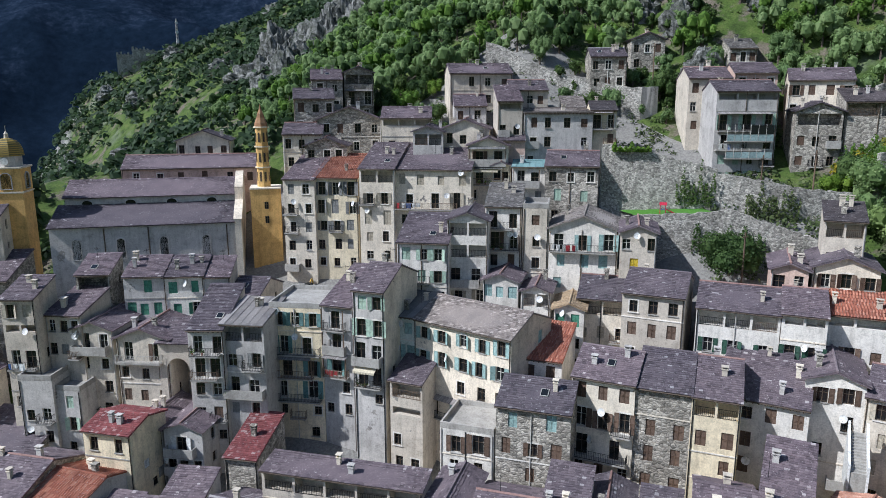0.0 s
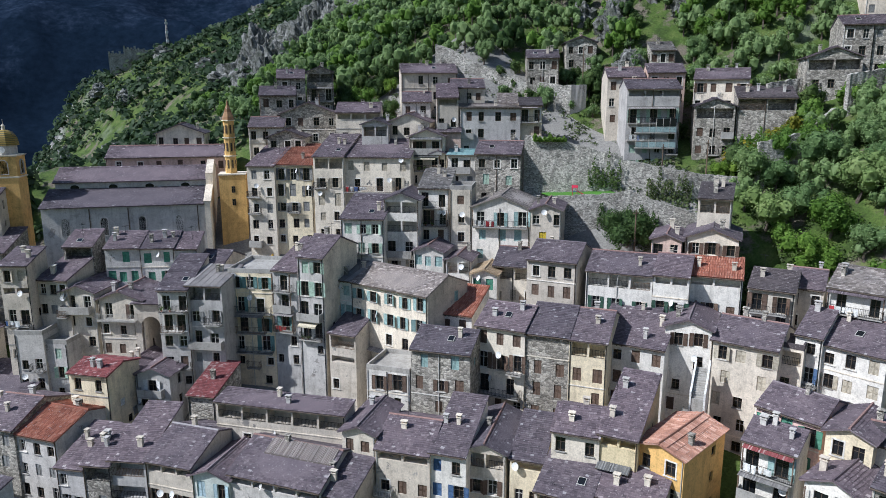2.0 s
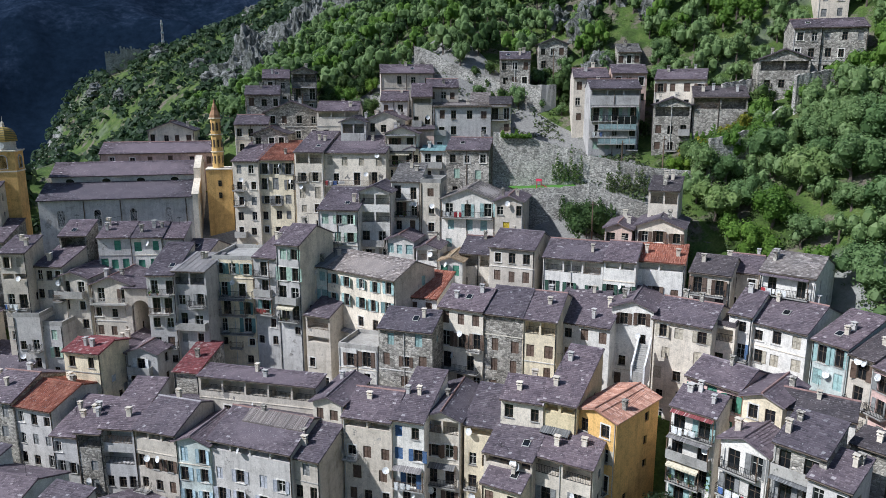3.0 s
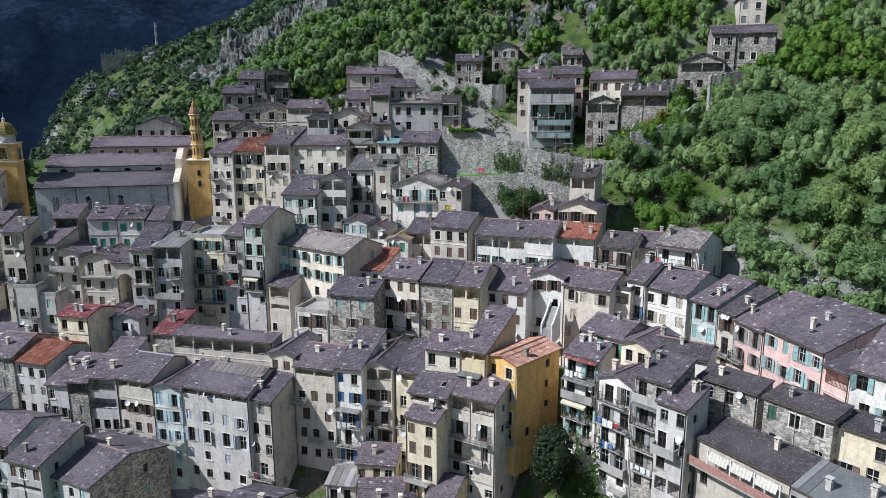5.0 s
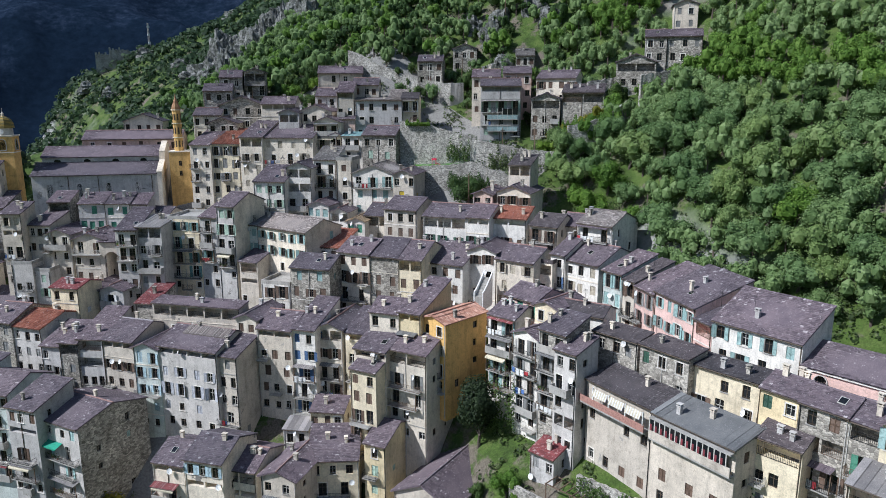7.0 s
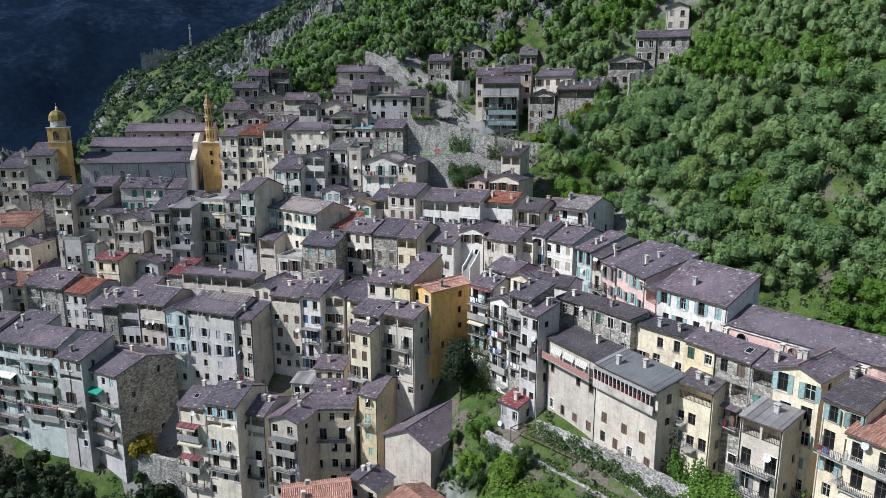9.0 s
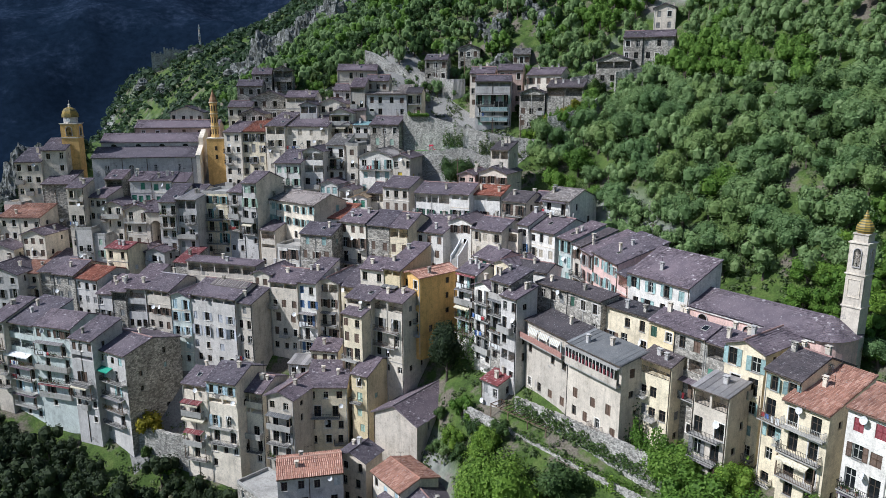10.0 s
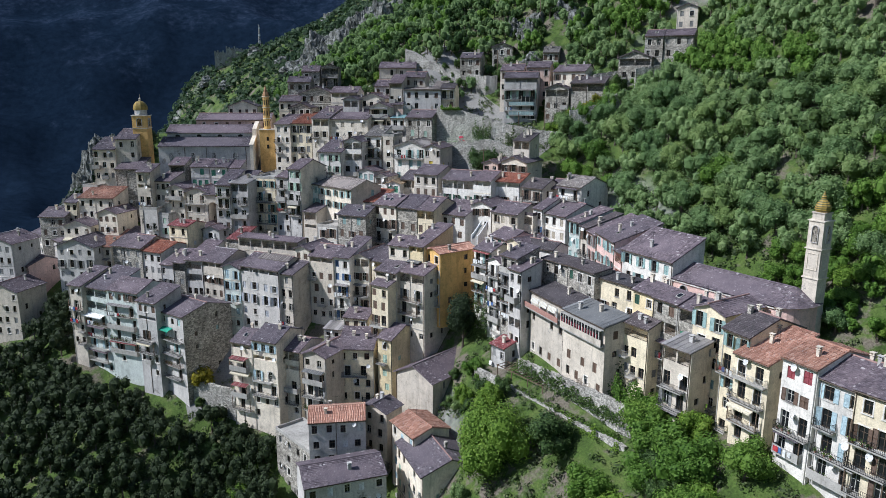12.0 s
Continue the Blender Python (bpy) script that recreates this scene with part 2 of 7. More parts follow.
# ---- mesh helpers ----
class Shape:
    """Vertices and faces gathered for one mesh, each face with a material slot."""

    def __init__(self):
        self.v, self.f, self.m, self.weld = [], [], [], False

    def face(self, pts, slot=0):
        k = len(self.v)
        self.v += [tuple(p) for p in pts]
        self.f.append(tuple(range(k, k + len(pts))))
        self.m.append(slot)

    def box(self, x0, y0, z0, x1, y1, z1, slot=0, tf=None):
        c = [Vector((x, y, z)) for z in (z0, z1) for y in (y0, y1) for x in (x0, x1)]
        if tf is not None:
            c = [tf @ p for p in c]
        k = len(self.v)
        self.v += [tuple(p) for p in c]
        for q in ((0, 2, 3, 1), (4, 5, 7, 6), (0, 1, 5, 4), (2, 6, 7, 3), (0, 4, 6, 2), (1, 3, 7, 5)):
            self.f.append(tuple(k + i for i in q))
            self.m.append(slot)

    def tube(self, p0, p1, r0, r1, sides=6, slot=0, caps=True):
        p0, p1 = Vector(p0), Vector(p1)
        q = (p1 - p0).to_track_quat("Z", "Y").to_matrix()
        k = len(self.v)
        for p, r in ((p0, r0), (p1, r1)):
            for i in range(sides):
                t = 2 * math.pi * i / sides
                self.v.append(tuple(p + q @ Vector((r * math.cos(t), r * math.sin(t), 0))))
        for i in range(sides):
            j = (i + 1) % sides
            self.f.append((k + i, k + j, k + sides + j, k + sides + i))
            self.m.append(slot)
        if caps:
            self.f.append(tuple(k + sides + i for i in range(sides)))
            self.f.append(tuple(k + sides - 1 - i for i in range(sides)))
            self.m += [slot, slot]

    def mesh(self, name, *mats):
        me = bpy.data.meshes.new(name)
        if self.weld:
            seen, index, verts = {}, [], []
            for p in self.v:
                k = (round(p[0], 3), round(p[1], 3), round(p[2], 3))
                if k not in seen:
                    seen[k] = len(verts)
                    verts.append(p)
                index.append(seen[k])
            self.v, self.f = verts, [tuple(index[i] for i in f) for f in self.f]
        me.from_pydata(self.v, [], self.f)
        for mt in mats:
            me.materials.append(mt)
        if len(mats) > 1:
            me.polygons.foreach_set("material_index", self.m)
        me.update()
        return me


def part(name, shape, mats, parent, label="", at=None):
    me = shape.mesh(name, *mats) if isinstance(shape, Shape) else shape
    ob = new(name, me)
    ob.parent = parent
    if at is not None:
        ob.matrix_basis = at
    if label:
        ob["label"] = label
    return ob


def panel(s, tf, width, z0, z1, openings, deep=0.28, slot=0):
    """A wall of the plane y = 0 in the space tf (outside towards -y) with real openings (x0, z0, x1, z1, depth, closed back)."""
    xs = sorted({0.0, width, *[v for o in openings for v in (o[0], o[2])]})
    zs = sorted({z0, z1, *[v for o in openings for v in (o[1], o[3])]})
    for xa, xb in zip(xs, xs[1:]):
        for za, zb in zip(zs, zs[1:]):
            cx, cz = (xa + xb) / 2, (za + zb) / 2
            if any(o[0] < cx < o[2] and o[1] < cz < o[3] for o in openings):
                continue
            s.face([tf @ Vector(p) for p in ((xa, 0, za), (xb, 0, za), (xb, 0, zb), (xa, 0, zb))], slot)
    for o in openings:
        a, b, c, d, dp, back = o
        q = [((a, b), (a, d)), ((a, d), (c, d)), ((c, d), (c, b)), ((c, b), (a, b))]
        for (xa, za), (xb, zb) in q:
            s.face([tf @ Vector(p) for p in ((xa, 0, za), (xb, 0, zb), (xb, dp, zb), (xa, dp, za))], slot)
        if back:
            s.face([tf @ Vector(p) for p in ((a, dp, b), (c, dp, b), (c, dp, d), (a, dp, d))], slot)


def lay_slates(s, rng, origin, along, up, width, length, kind, size=1.0):
    """One roof slope: a slab underneath and single slates or tiles in courses on it."""
    nrm = along.cross(up).normalized()
    t = 0.14
    a0, a1, b0, b1 = origin, origin + along * width, origin + up * length, origin + along * width + up * length
    lo = -nrm * t
    for q in ((a0, a1, b1, b0), (b0 + lo, b1 + lo, a1 + lo, a0 + lo), (a0 + lo, a1 + lo, a1, a0), (a1 + lo, b1 + lo, b1, a1),
              (b1 + lo, b0 + lo, b0, b1), (b0 + lo, a0 + lo, a0, b0)):
        s.face(q)
    if kind == "q":
        kind = "o"
    if kind in "gt":
        step_u, step_v, lift = 0.9, max(length, 0.5), 0.0
    elif kind == "o":
        step_u, step_v, lift = 0.30, 0.62, 0.05
    else:
        step_u, step_v, lift = 0.35 * size, 0.30 * size, 0.045
    sag = 0.05 * width / 6
    rows = max(1, int(length / step_v))
    dv = length / rows
    for r in range(rows):
        v0, v1 = r * dv - 0.06, (r + 1) * dv + 0.02
        off = rng.uniform(-0.5, 0) * step_u
        x = off
        while x < width:
            w = step_u * (rng.uniform(0.75, 1.3) if kind not in "ogt" else 1)
            xa, xb = max(0, x), min(width, x + w - 0.012)
            x += w
            if xb - xa < 0.08:
                continue
            if kind not in "ogt" and rng.random() < 0.005:
                continue
            jit = rng.uniform(-0.05, 0.05) if kind not in "ogt" else 0
            h = lift + (rng.uniform(0, 0.03) if kind not in "gt" else 0.02)
            dip = -sag * math.sin(math.pi * (xa + xb) / 2 / width) * math.sin(math.pi * (r + 0.5) / rows) + 0.012
            p = lambda u, v, e: origin + along * u + up * max(-0.08, min(length, v)) + nrm * (e + dip)
            if kind == "o":
                xm = (xa + xb) / 2
                for u0, u1, e0, e1 in ((xa, xm, 0, 0.085), (xm, xb, 0.085, 0)):
                    s.face((p(u0, v0, e0 + h), p(u1, v0, e1 + h), p(u1, v1, e1 * 0.8 + 0.01), p(u0, v1, e0 + 0.01)))
            elif kind in "gt":
                s.face((p(xa, v0, h), p(xb, v0, h), p(xb, v1, h), p(xa, v1, h)))
                s.face((p(xb - 0.05, v0, h), p(xb - 0.02, v0, h + 0.05), p(xb - 0.02, v1, h + 0.05), p(xb - 0.05, v1, h)))
            else:
                k = len(s.v)
                s.v += [tuple(q) for q in (p(xa, v0 + jit, h), p(xb, v0 + jit, h + rng.uniform(-.01, .01)), p(xb, v1, 0.01), p(xa, v1, 0.01),
                                           p(xa, v0 + jit, 0), p(xb, v0 + jit, 0))]
                s.f += [(k, k + 1, k + 2, k + 3), (k + 4, k + 5, k + 1, k)]
                s.m += [0, 0]


MESHES = {}


def window_mesh(w, h, style, ledge=False):
    key = ("win", round(w, 1), round(h, 1), style, ledge)
    if key not in MESHES:
        w, h = key[1], key[2]
        s = Shape()
        s.weld = True
        f = 0.07
        xs, zs = [0, f, w / 2 - f / 2, w / 2 + f / 2, w - f, w], [0, f, h - f, h]
        if h > 1.0:
            zs = [0, f, h * 0.62, h * 0.62 + 0.045, h - f, h]
        panes = [(xs[p], zs[q], xs[p + 1], zs[q + 1]) for p in (1, 3) for q in range(1, len(zs) - 1, 2)]
        panel(s, Matrix.Identity(4), w, 0, h, [(*o, 0.045, False) for o in panes])
        for x0, z0, x1, z1 in panes:
            s.face(((x0, 0.045, z0), (x1, 0.045, z0), (x1, 0.045, z1), (x0, 0.045, z1)), 1)
        if ledge:
            q = [Vector(p) for p in ((0, 0, 0), (w, 0, 0), (w + 0.08, -0.3, 0), (-0.08, -0.3, 0))]
            d = Vector((0, 0, -0.1))
            for t in ((q[0], q[1], q[2], q[3]), (q[3], q[2], q[2] + d, q[3] + d), (q[0], q[3], q[3] + d, q[0] + d), (q[2], q[1], q[1] + d, q[2] + d)):
                s.face(t, 2)
        MESHES[key] = s.mesh("window", M_FRAME if style == "pale" else M_FRAME_DARK, M_GLASS, M_CONCRETE)
    return MESHES[key]


def shutter_mesh(w, h, colour):
    key = ("shut", round(w, 1), round(h, 1), colour)
    if key not in MESHES:
        w, h = key[1] - 0.02, key[2]
        s = Shape()
        f = 0.06
        s.box(0, -0.05, 0, f, 0, h)
        s.box(w - f, -0.05, 0, w, 0, h)
        for z in (0, h / 2 - f / 2, h - f):
            s.box(f, -0.05, z, w - f, 0, z + f)
        z = f + 0.02
        while z < h - f - 0.05:
            if abs(z - h / 2) > 0.09:
                s.face(((f, -0.045, z), (w - f, -0.045, z), (w - f, -0.01, z + 0.07), (f, -0.01, z + 0.07)))
            z += 0.085
        s.box(f, -0.012, f, w - f, -0.004, h - f)
        MESHES[key] = s.mesh("shutter", SHUTTERS[colour][1])
    return MESHES[key]


def surround_mesh(w, h):
    key = ("sur", round(w, 1), round(h, 1))
    if key not in MESHES:
        w, h = key[1], key[2]
        s = Shape()
        s.box(-0.14, -0.025, 0, 0, 0.05, h)
        s.box(w, -0.025, 0, w + 0.14, 0.05, h)
        s.box(-0.14, -0.03, h, w + 0.14, 0.05, h + 0.16)
        s.box(-0.2, -0.12, -0.1, w + 0.2, 0.05, 0)
        MESHES[key] = s.mesh("surround", WALLS["W"][1])
    return MESHES[key]


def rail_mesh(w, d, kind):
    key = ("rail", round(w, 1), round(d, 1), kind)
    if key not in MESHES:
        w, d = key[1], key[2]
        s = Shape()
        if kind == "solid":
            s.box(0, -d, 0, w, -d + 0.09, 0.95)
            s.box(0, -d + 0.09, 0, 0.09, 0, 0.95)
            s.box(w - 0.09, -d + 0.09, 0, w, 0, 0.95)
        else:
            s.weld = True
            for tf, ln in ((Matrix.Translation((0, -d, 0)), w), (Matrix.Translation((w, -d, 0)) @ pose(0, 0, 0, 0, 0, 90), d), (pose(0, 0, 0, 0, 0, -90), d)):
                if ln < 0.2:
                    continue
                k = max(2, int(ln / 0.17))
                cw = ln / k
                panel(s, tf, ln, 0.06, 1.0, [(i * cw + 0.014, 0.11, (i + 1) * cw - 0.014, 0.95, 0.03, False) for i in range(k)])
        MESHES[key] = s.mesh("railing", {"iron": M_IRON, "solid": M_CONCRETE, "wood": M_WOOD, "pale": M_FRAME}[kind])
    return MESHES[key]


def chimney_shape(rng, h=1.1):
    s = Shape()
    w, d = rng.uniform(0.36, 0.6), rng.uniform(0.34, 0.46)
    s.box(-w / 2, -d / 2, -0.9, w / 2, d / 2, h)
    s.box(-w / 2 - 0.07, -d / 2 - 0.07, h, w / 2 + 0.07, d / 2 + 0.07, h + 0.08)
    for x in (-w / 2, w / 2 - 0.1):
        for y in (-d / 2, d / 2 - 0.1):
            s.box(x, y, h + 0.08, x + 0.1, y + 0.1, h + 0.3)
    s.box(-w / 2 - 0.1, -d / 2 - 0.1, h + 0.3, w / 2 + 0.1, d / 2 + 0.1, h + 0.36)
    return s


def fill_openings(rng, root, tf, openings_info):
    """Window, shutters, sill, surround for each opening; tf takes the wall's plane into the house."""
    for (xa, za, w, h, code, colour, style, trim) in openings_info:
        at = tf @ Matrix.Translation((xa, 0.18, za))
        if code == "c":
            lw = round(w, 1) / 2
            for k in range(2):
                part("shutter", shutter_mesh(lw, h, colour), (), root, "", at @ Matrix.Translation((k * w / 2 + 0.01, -0.05, 0)))
            continue
        win = part("window", window_mesh(w, h, style, trim == "sill"), (), root, "", at)
        if trim == "surround":
            part("surround", surround_mesh(w, h), (), win, "", Matrix.Translation((0, -0.18, 0)))
        if code in "sf":
            lw = round(w, 1) / 2
            for sgn in (0, 1):
                swing = rng.choice((0, 0, 0, 12, 35))
                if sgn == 0:
                    mt = Matrix.Translation((-0.03, -0.2, 0)) @ pose(0, 0, 0, 0, 0, swing) @ Matrix.Translation((-lw, 0, 0))
                else:
                    mt = Matrix.Translation((w + 0.03, -0.2, 0)) @ pose(0, 0, 0, 0, 0, -swing)
                part("shutter", shutter_mesh(lw, h, colour), (), win, "", mt)


HOUSE_BASES = []
HOUSE_STYLE = {}
FLOOR = 2.8


def house(x, y, z, a, w, d, floors, roof="es", wall="C", rows="ww", n=2, sh="brown", side="", pitch=0, seed=0, over=0.35, chim=None, fh=FLOOR, sh2="", label=""):
    """A village house. x, y: the left end of its front, z: the front eave; a: turn of the front; rows: one letter a storey from the top."""
    rng = random.Random(int(x * 131 + y * 17 + z * 7) + seed)
    kind, cover = roof[0], (roof[1] if len(roof) > 1 else "s")
    height = floors * fh
    below = 4.0
    base = z - height
    root = new("house")
    root.matrix_basis = pose(x, y, base, 0, 0, a - 90)
    HOUSE_BASES.append((root, x, y, base, a, w, d, height))
    HOUSE_STYLE[root.name] = (kind, cover, rows, fh)
    rise = math.tan(radians(pitch or {"o": 17, "q": 17, "g": 9, "t": 9, "r": 15}.get(cover, 21 if kind != "s" else 17)))
    top = height
    s = Shape()
    info = []
    ops = []
    extras = []
    for i, code in enumerate(rows):
        paint = sh2 if sh2 and i else sh
        zc = height - (i + 1) * fh
        code = {"p": "b", "y": "c", "l": "c", "t": "c"}.get(code, code)
        if code == ".":
            continue
        if code in "oa":
            cells = max(1, min(n, int(w / 1.4)))
            cw = (w - 0.3) / cells
            for k in range(cells):
                x0, x1 = 0.2 + k * cw + 0.1, 0.2 + (k + 1) * cw - 0.15
                z0, z1 = (zc + 0.85, zc + fh - 0.35) if code == "o" else (zc + fh - 1.15, zc + fh - 0.3)
                ops.append((x0, z0, x1, z1, 1.7 if code == "o" else 1.2, True))
                if code == "o":
                    extras.append(("rail", x0, z0 - 0.75, x1 - x0))
            continue
        cols = n if w / n < 2.9 or code not in "wsf" or n == 1 and w < 3.6 else min(n + 1 + int(w / n > 4.2), 6)
        cell = w / cols
        for k in range(cols):
            if rng.random() < (0.75 if i >= 5 else 0.10 if i else 0.04) and cols > 1 and code == "w":
                continue
            ww, hh = {"w": (0.95, 1.45), "s": (1.0, 1.55), "f": (1.05, 2.0), "c": (1.0, 1.6), "b": (1.1, 2.1)}[code]
            ww *= rng.uniform(0.9, 1.1)
            hh *= rng.uniform(0.9, 1.08)
            ww, hh = round(ww, 1), round(hh, 1)
            ww = min(ww, cell - 0.25)
            ww = max(0.5, round(ww, 1))
            xc = cell * (k + 0.5) + rng.uniform(-0.12, 0.12) * cell
            xc = min(max(xc, ww / 2 + 0.15), w - ww / 2 - 0.15)
            z0 = zc + (0.06 if code == "b" else 0.3 if code == "f" else 0.62) + rng.uniform(-0.05, 0.1)
            if i >= 4 and code == "w":
                z0 += 0.2
                hh = max(0.8, hh - 0.2)
            z1 = min(z0 + hh, zc + fh - 0.25)
            hh = round(z1 - z0, 1)
            ops.append((xc - ww / 2, z0, xc + ww / 2, z0 + hh, 0.24, False))
            c2 = code
            if code in "sf" and (rng.random() < 0.2 or cell < 2 * ww + 0.1 and rng.random() < 0.5):
                c2 = "c"
            if code == "b":
                c2 = rng.choice("wws") if cell > 2.0 * ww else "w"
            if code == "w" and i < 4 and rng.random() < 0.34:
                c2 = "c"
            info.append((xc - ww / 2, z0, ww, hh, c2, paint, "pale" if rng.random() < 0.25 else "dark", rng.choice(("surround", "surround", "sill", "sill", "sill", ""))))
        if code in "wsf" and 0 < i < 5 and rng.random() < 0.30:
            extras.append(("balcony", cell * rng.randrange(cols) + 0.08, zc + (0.25 if code == "f" else 0.5), min(cell - 0.16, 2.2)))
        if code == "b":
            extras.append(("balcony", rng.uniform(0.05, 0.3), zc - 0.02, w * rng.uniform(0.72, 0.95)))
    # openings must not overlap
    keep = []
    for o in ops:
        if not any(o[0] < q[2] + 0.02 and q[0] < o[2] + 0.02 and o[1] < q[3] + 0.02 and q[1] < o[3] + 0.02 for q in keep):
            keep.append(o)
    info = [q for q in info if any(abs(o[0] - q[0]) < 1e-6 and abs(o[1] - q[1]) < 1e-6 for o in keep)]
    ident = Matrix.Identity(4)
    panel(s, ident, w, -below, top, keep)
    # the end walls and the back, up to the roof's underside
    zb = height + d * rise if kind == "s" else height
    right = Matrix.Translation((w, 0, 0)) @ pose(0, 0, 0, 0, 0, 90)
    side_ops, side_info = [], []
    for i in range(min(floors, 5)):
        for xc in ((d * 0.22, d * 0.66) if d > 7.5 else (d * rng.choice((0.3, 0.5, 0.62)),)):
            if rng.random() < 0.45:
                continue
            zc = height - (i + 1) * fh
            ww, hh = rng.choice((0.7, 0.9)), round(rng.uniform(0.9, 1.4), 1)
            side_ops.append((xc, zc + 0.8, xc + ww, zc + 0.8 + hh, 0.24, False))
            side_info.append((xc, zc + 0.8, ww, hh, rng.choice("wwwc"), sh, "dark", ""))
    side_slot = 1 if side else 0
    panel(s, right, d, -below, height, side_ops, 0.28, side_slot)
    s.face(((w, d, -below), (0, d, -below), (0, d, zb), (w, d, zb)))
    s.face(((0, d, -below), (0, 0, -below), (0, 0, height), (0, d, height)))
    if kind == "s":
        s.face(((w, 0, height), (w, d, height), (w, d, zb)), side_slot)
        s.face(((0, d, height), (0, 0, height), (0, d, zb)))
    elif kind == "e":
        s.face(((w, 0, height), (w, d, height), (w, d / 2, height + d / 2 * rise)), side_slot)
        s.face(((0, d, height), (0, 0, height), (0, d / 2, height + d / 2 * rise)))
    elif kind == "g":
        s.face(((0, 0, height), (w, 0, height), (w / 2, 0, height + w / 2 * rise)))
        s.face(((w, d, height), (0, d, height), (w / 2, d, height + w / 2 * rise)))
    mats = (WALLS[wall][1], WALLS[side or wall][1])
    part("wall", s, mats, root)
    fill_openings(rng, root, ident, info)
    fill_openings(rng, root, right, side_info)
    # roof
    r = Shape()
    o = over
    cov = ROOFS[cover][1]
    if kind == "s":
        up = Vector((0, 1, rise)).normalized()
        lay_slates(r, rng, Vector((-0.12, -o, height - o * rise + 0.16)), Vector((1, 0, 0)), up, w + 0.24, (d + o + 0.15) / up.y, cover)
    elif kind == "e":
        up = Vector((0, 1, rise)).normalized()
        ln = (d / 2 + o) / up.y
        lay_slates(r, rng, Vector((-0.12, -o, height - o * rise + 0.16)), Vector((1, 0, 0)), up, w + 0.24, ln, cover)
        lay_slates(r, rng, Vector((w + 0.12, d + o, height - o * rise + 0.16)), Vector((-1, 0, 0)), Vector((0, -up.y, up.z)), w + 0.24, ln, cover, 2.0)
        r.tube((-0.12, d / 2, height + d / 2 * rise + 0.2), (w + 0.12, d / 2, height + d / 2 * rise + 0.2), 0.13, 0.13, 6, 1)
    elif kind == "g":
        up = Vector((1, 0, rise)).normalized()
        ln = (w / 2 + o) / up.x
        lay_slates(r, rng, Vector((-o, d + 0.15, height - o * rise + 0.16)), Vector((0, -1, 0)), up, d + 0.15 + o * 1.3, ln, cover)
        lay_slates(r, rng, Vector((w + o, -o * 1.3, height - o * rise + 0.16)), Vector((0, 1, 0)), Vector((-up.x, 0, up.z)), d + 0.15 + o * 1.3, ln, cover)
        r.tube((w / 2, -o * 1.3, height + w / 2 * rise + 0.2), (w / 2, d + 0.15, height + w / 2 * rise + 0.2), 0.13, 0.13, 6, 1)
    elif kind == "h":
        pk = height + min(w, d) / 2 * rise
        a1, a2 = Vector((min(w, d) / 2, d / 2, pk)), Vector((w - min(w, d) / 2 + 0.01, d / 2, pk))
        c = [Vector(p) for p in ((-o, -o, height), (w + o, -o, height), (w + o, d + o, height), (-o, d + o, height))]
        for q in ((c[0], c[1], a2, a1), (c[1], c[2], a2), (c[2], c[3], a1, a2), (c[3], c[0], a1), (c[3], c[2], c[1], c[0])):
            r.face(q)
    else:
        cov = M_CONCRETE if cover == "s" else cov
        r.box(0.0, 0.0, height - 0.06, w, d, height + 0.05)
        for b in ((0, 0, w, 0.2), (0, d - 0.2, w, d), (0, 0.2, 0.2, d - 0.2), (w - 0.2, 0.2, w, d - 0.2)):
            r.box(b[0], b[1], height + 0.05, b[2], b[3], height + 0.6)
    part("roof", r, (cov, M_RIDGE if cover in "sd" and random.Random(x * 7 + y).random() < 0.5 else cov), root)
    count = chim if chim is not None else (0 if kind == "f" else rng.choice((0, 1, 1, 2, 2, 3)))
    for k in range(count):
        cx, cy = w * rng.uniform(0.12, 0.88), d * rng.uniform(0.2, 0.75)
        cz = height + (cy * rise if kind == "s" else min(cy, d - cy) * rise if kind == "e" else min(cx, w - cx) * rise)
        part("chimney", chimney_shape(rng, rng.uniform(0.45, 0.95)), (WALLS[rng.choice("GBSC")][1],), root, "", Matrix.Translation((cx, cy, cz + 0.2)))
    for ex in extras:
        if ex[0] == "balcony":
            _, bx, bz, bw = ex
            bw = min(round(bw, 1), w - bx)
            dp = rng.choice((0.7, 0.9, 1.0))
            b = Shape()
            b.box(0, -dp, -0.14, bw, 0, 0)
            for q in (0.12, bw - 0.3):
                b.box(q, -dp * 0.7, -0.32, q + 0.16, 0, -0.14)
            bal = part("balcony", b, (M_CONCRETE,), root, "", Matrix.Translation((bx, 0, bz)))
            part("railing", rail_mesh(bw, dp, rng.choice(("iron", "iron", "iron", "solid", "pale", "wood"))), (), bal)
            if bw > 2.4 and rng.random() < 0.45:
                for q in (0.0, bw - 0.1):
                    po = Shape()
                    po.box(q, -dp + 0.06, 0.0, q + 0.1, -dp + 0.16, fh - 0.3)
                    part("post", po, (M_WOOD,), bal)
                if rng.random() < 0.5:
                    cn = Shape()
                    for k in range(int(bw / 0.25)):
                        cn.face(((k * 0.25, 0, fh - 0.12), (k * 0.25 + 0.125, 0, fh - 0.07), (k * 0.25 + 0.125, -dp - 0.25, fh - 0.35), (k * 0.25, -dp - 0.25, fh - 0.40)))
                        cn.face(((k * 0.25 + 0.125, 0, fh - 0.07), (k * 0.25 + 0.25, 0, fh - 0.12), (k * 0.25 + 0.25, -dp - 0.25, fh - 0.40), (k * 0.25 + 0.125, -dp - 0.25, fh - 0.35)))
                    part("canopy", cn, (ROOFS[rng.choice("ggsr")][1],), bal, "corrugated sheet canopy")
        else:
            _, bx, bz, bw = ex
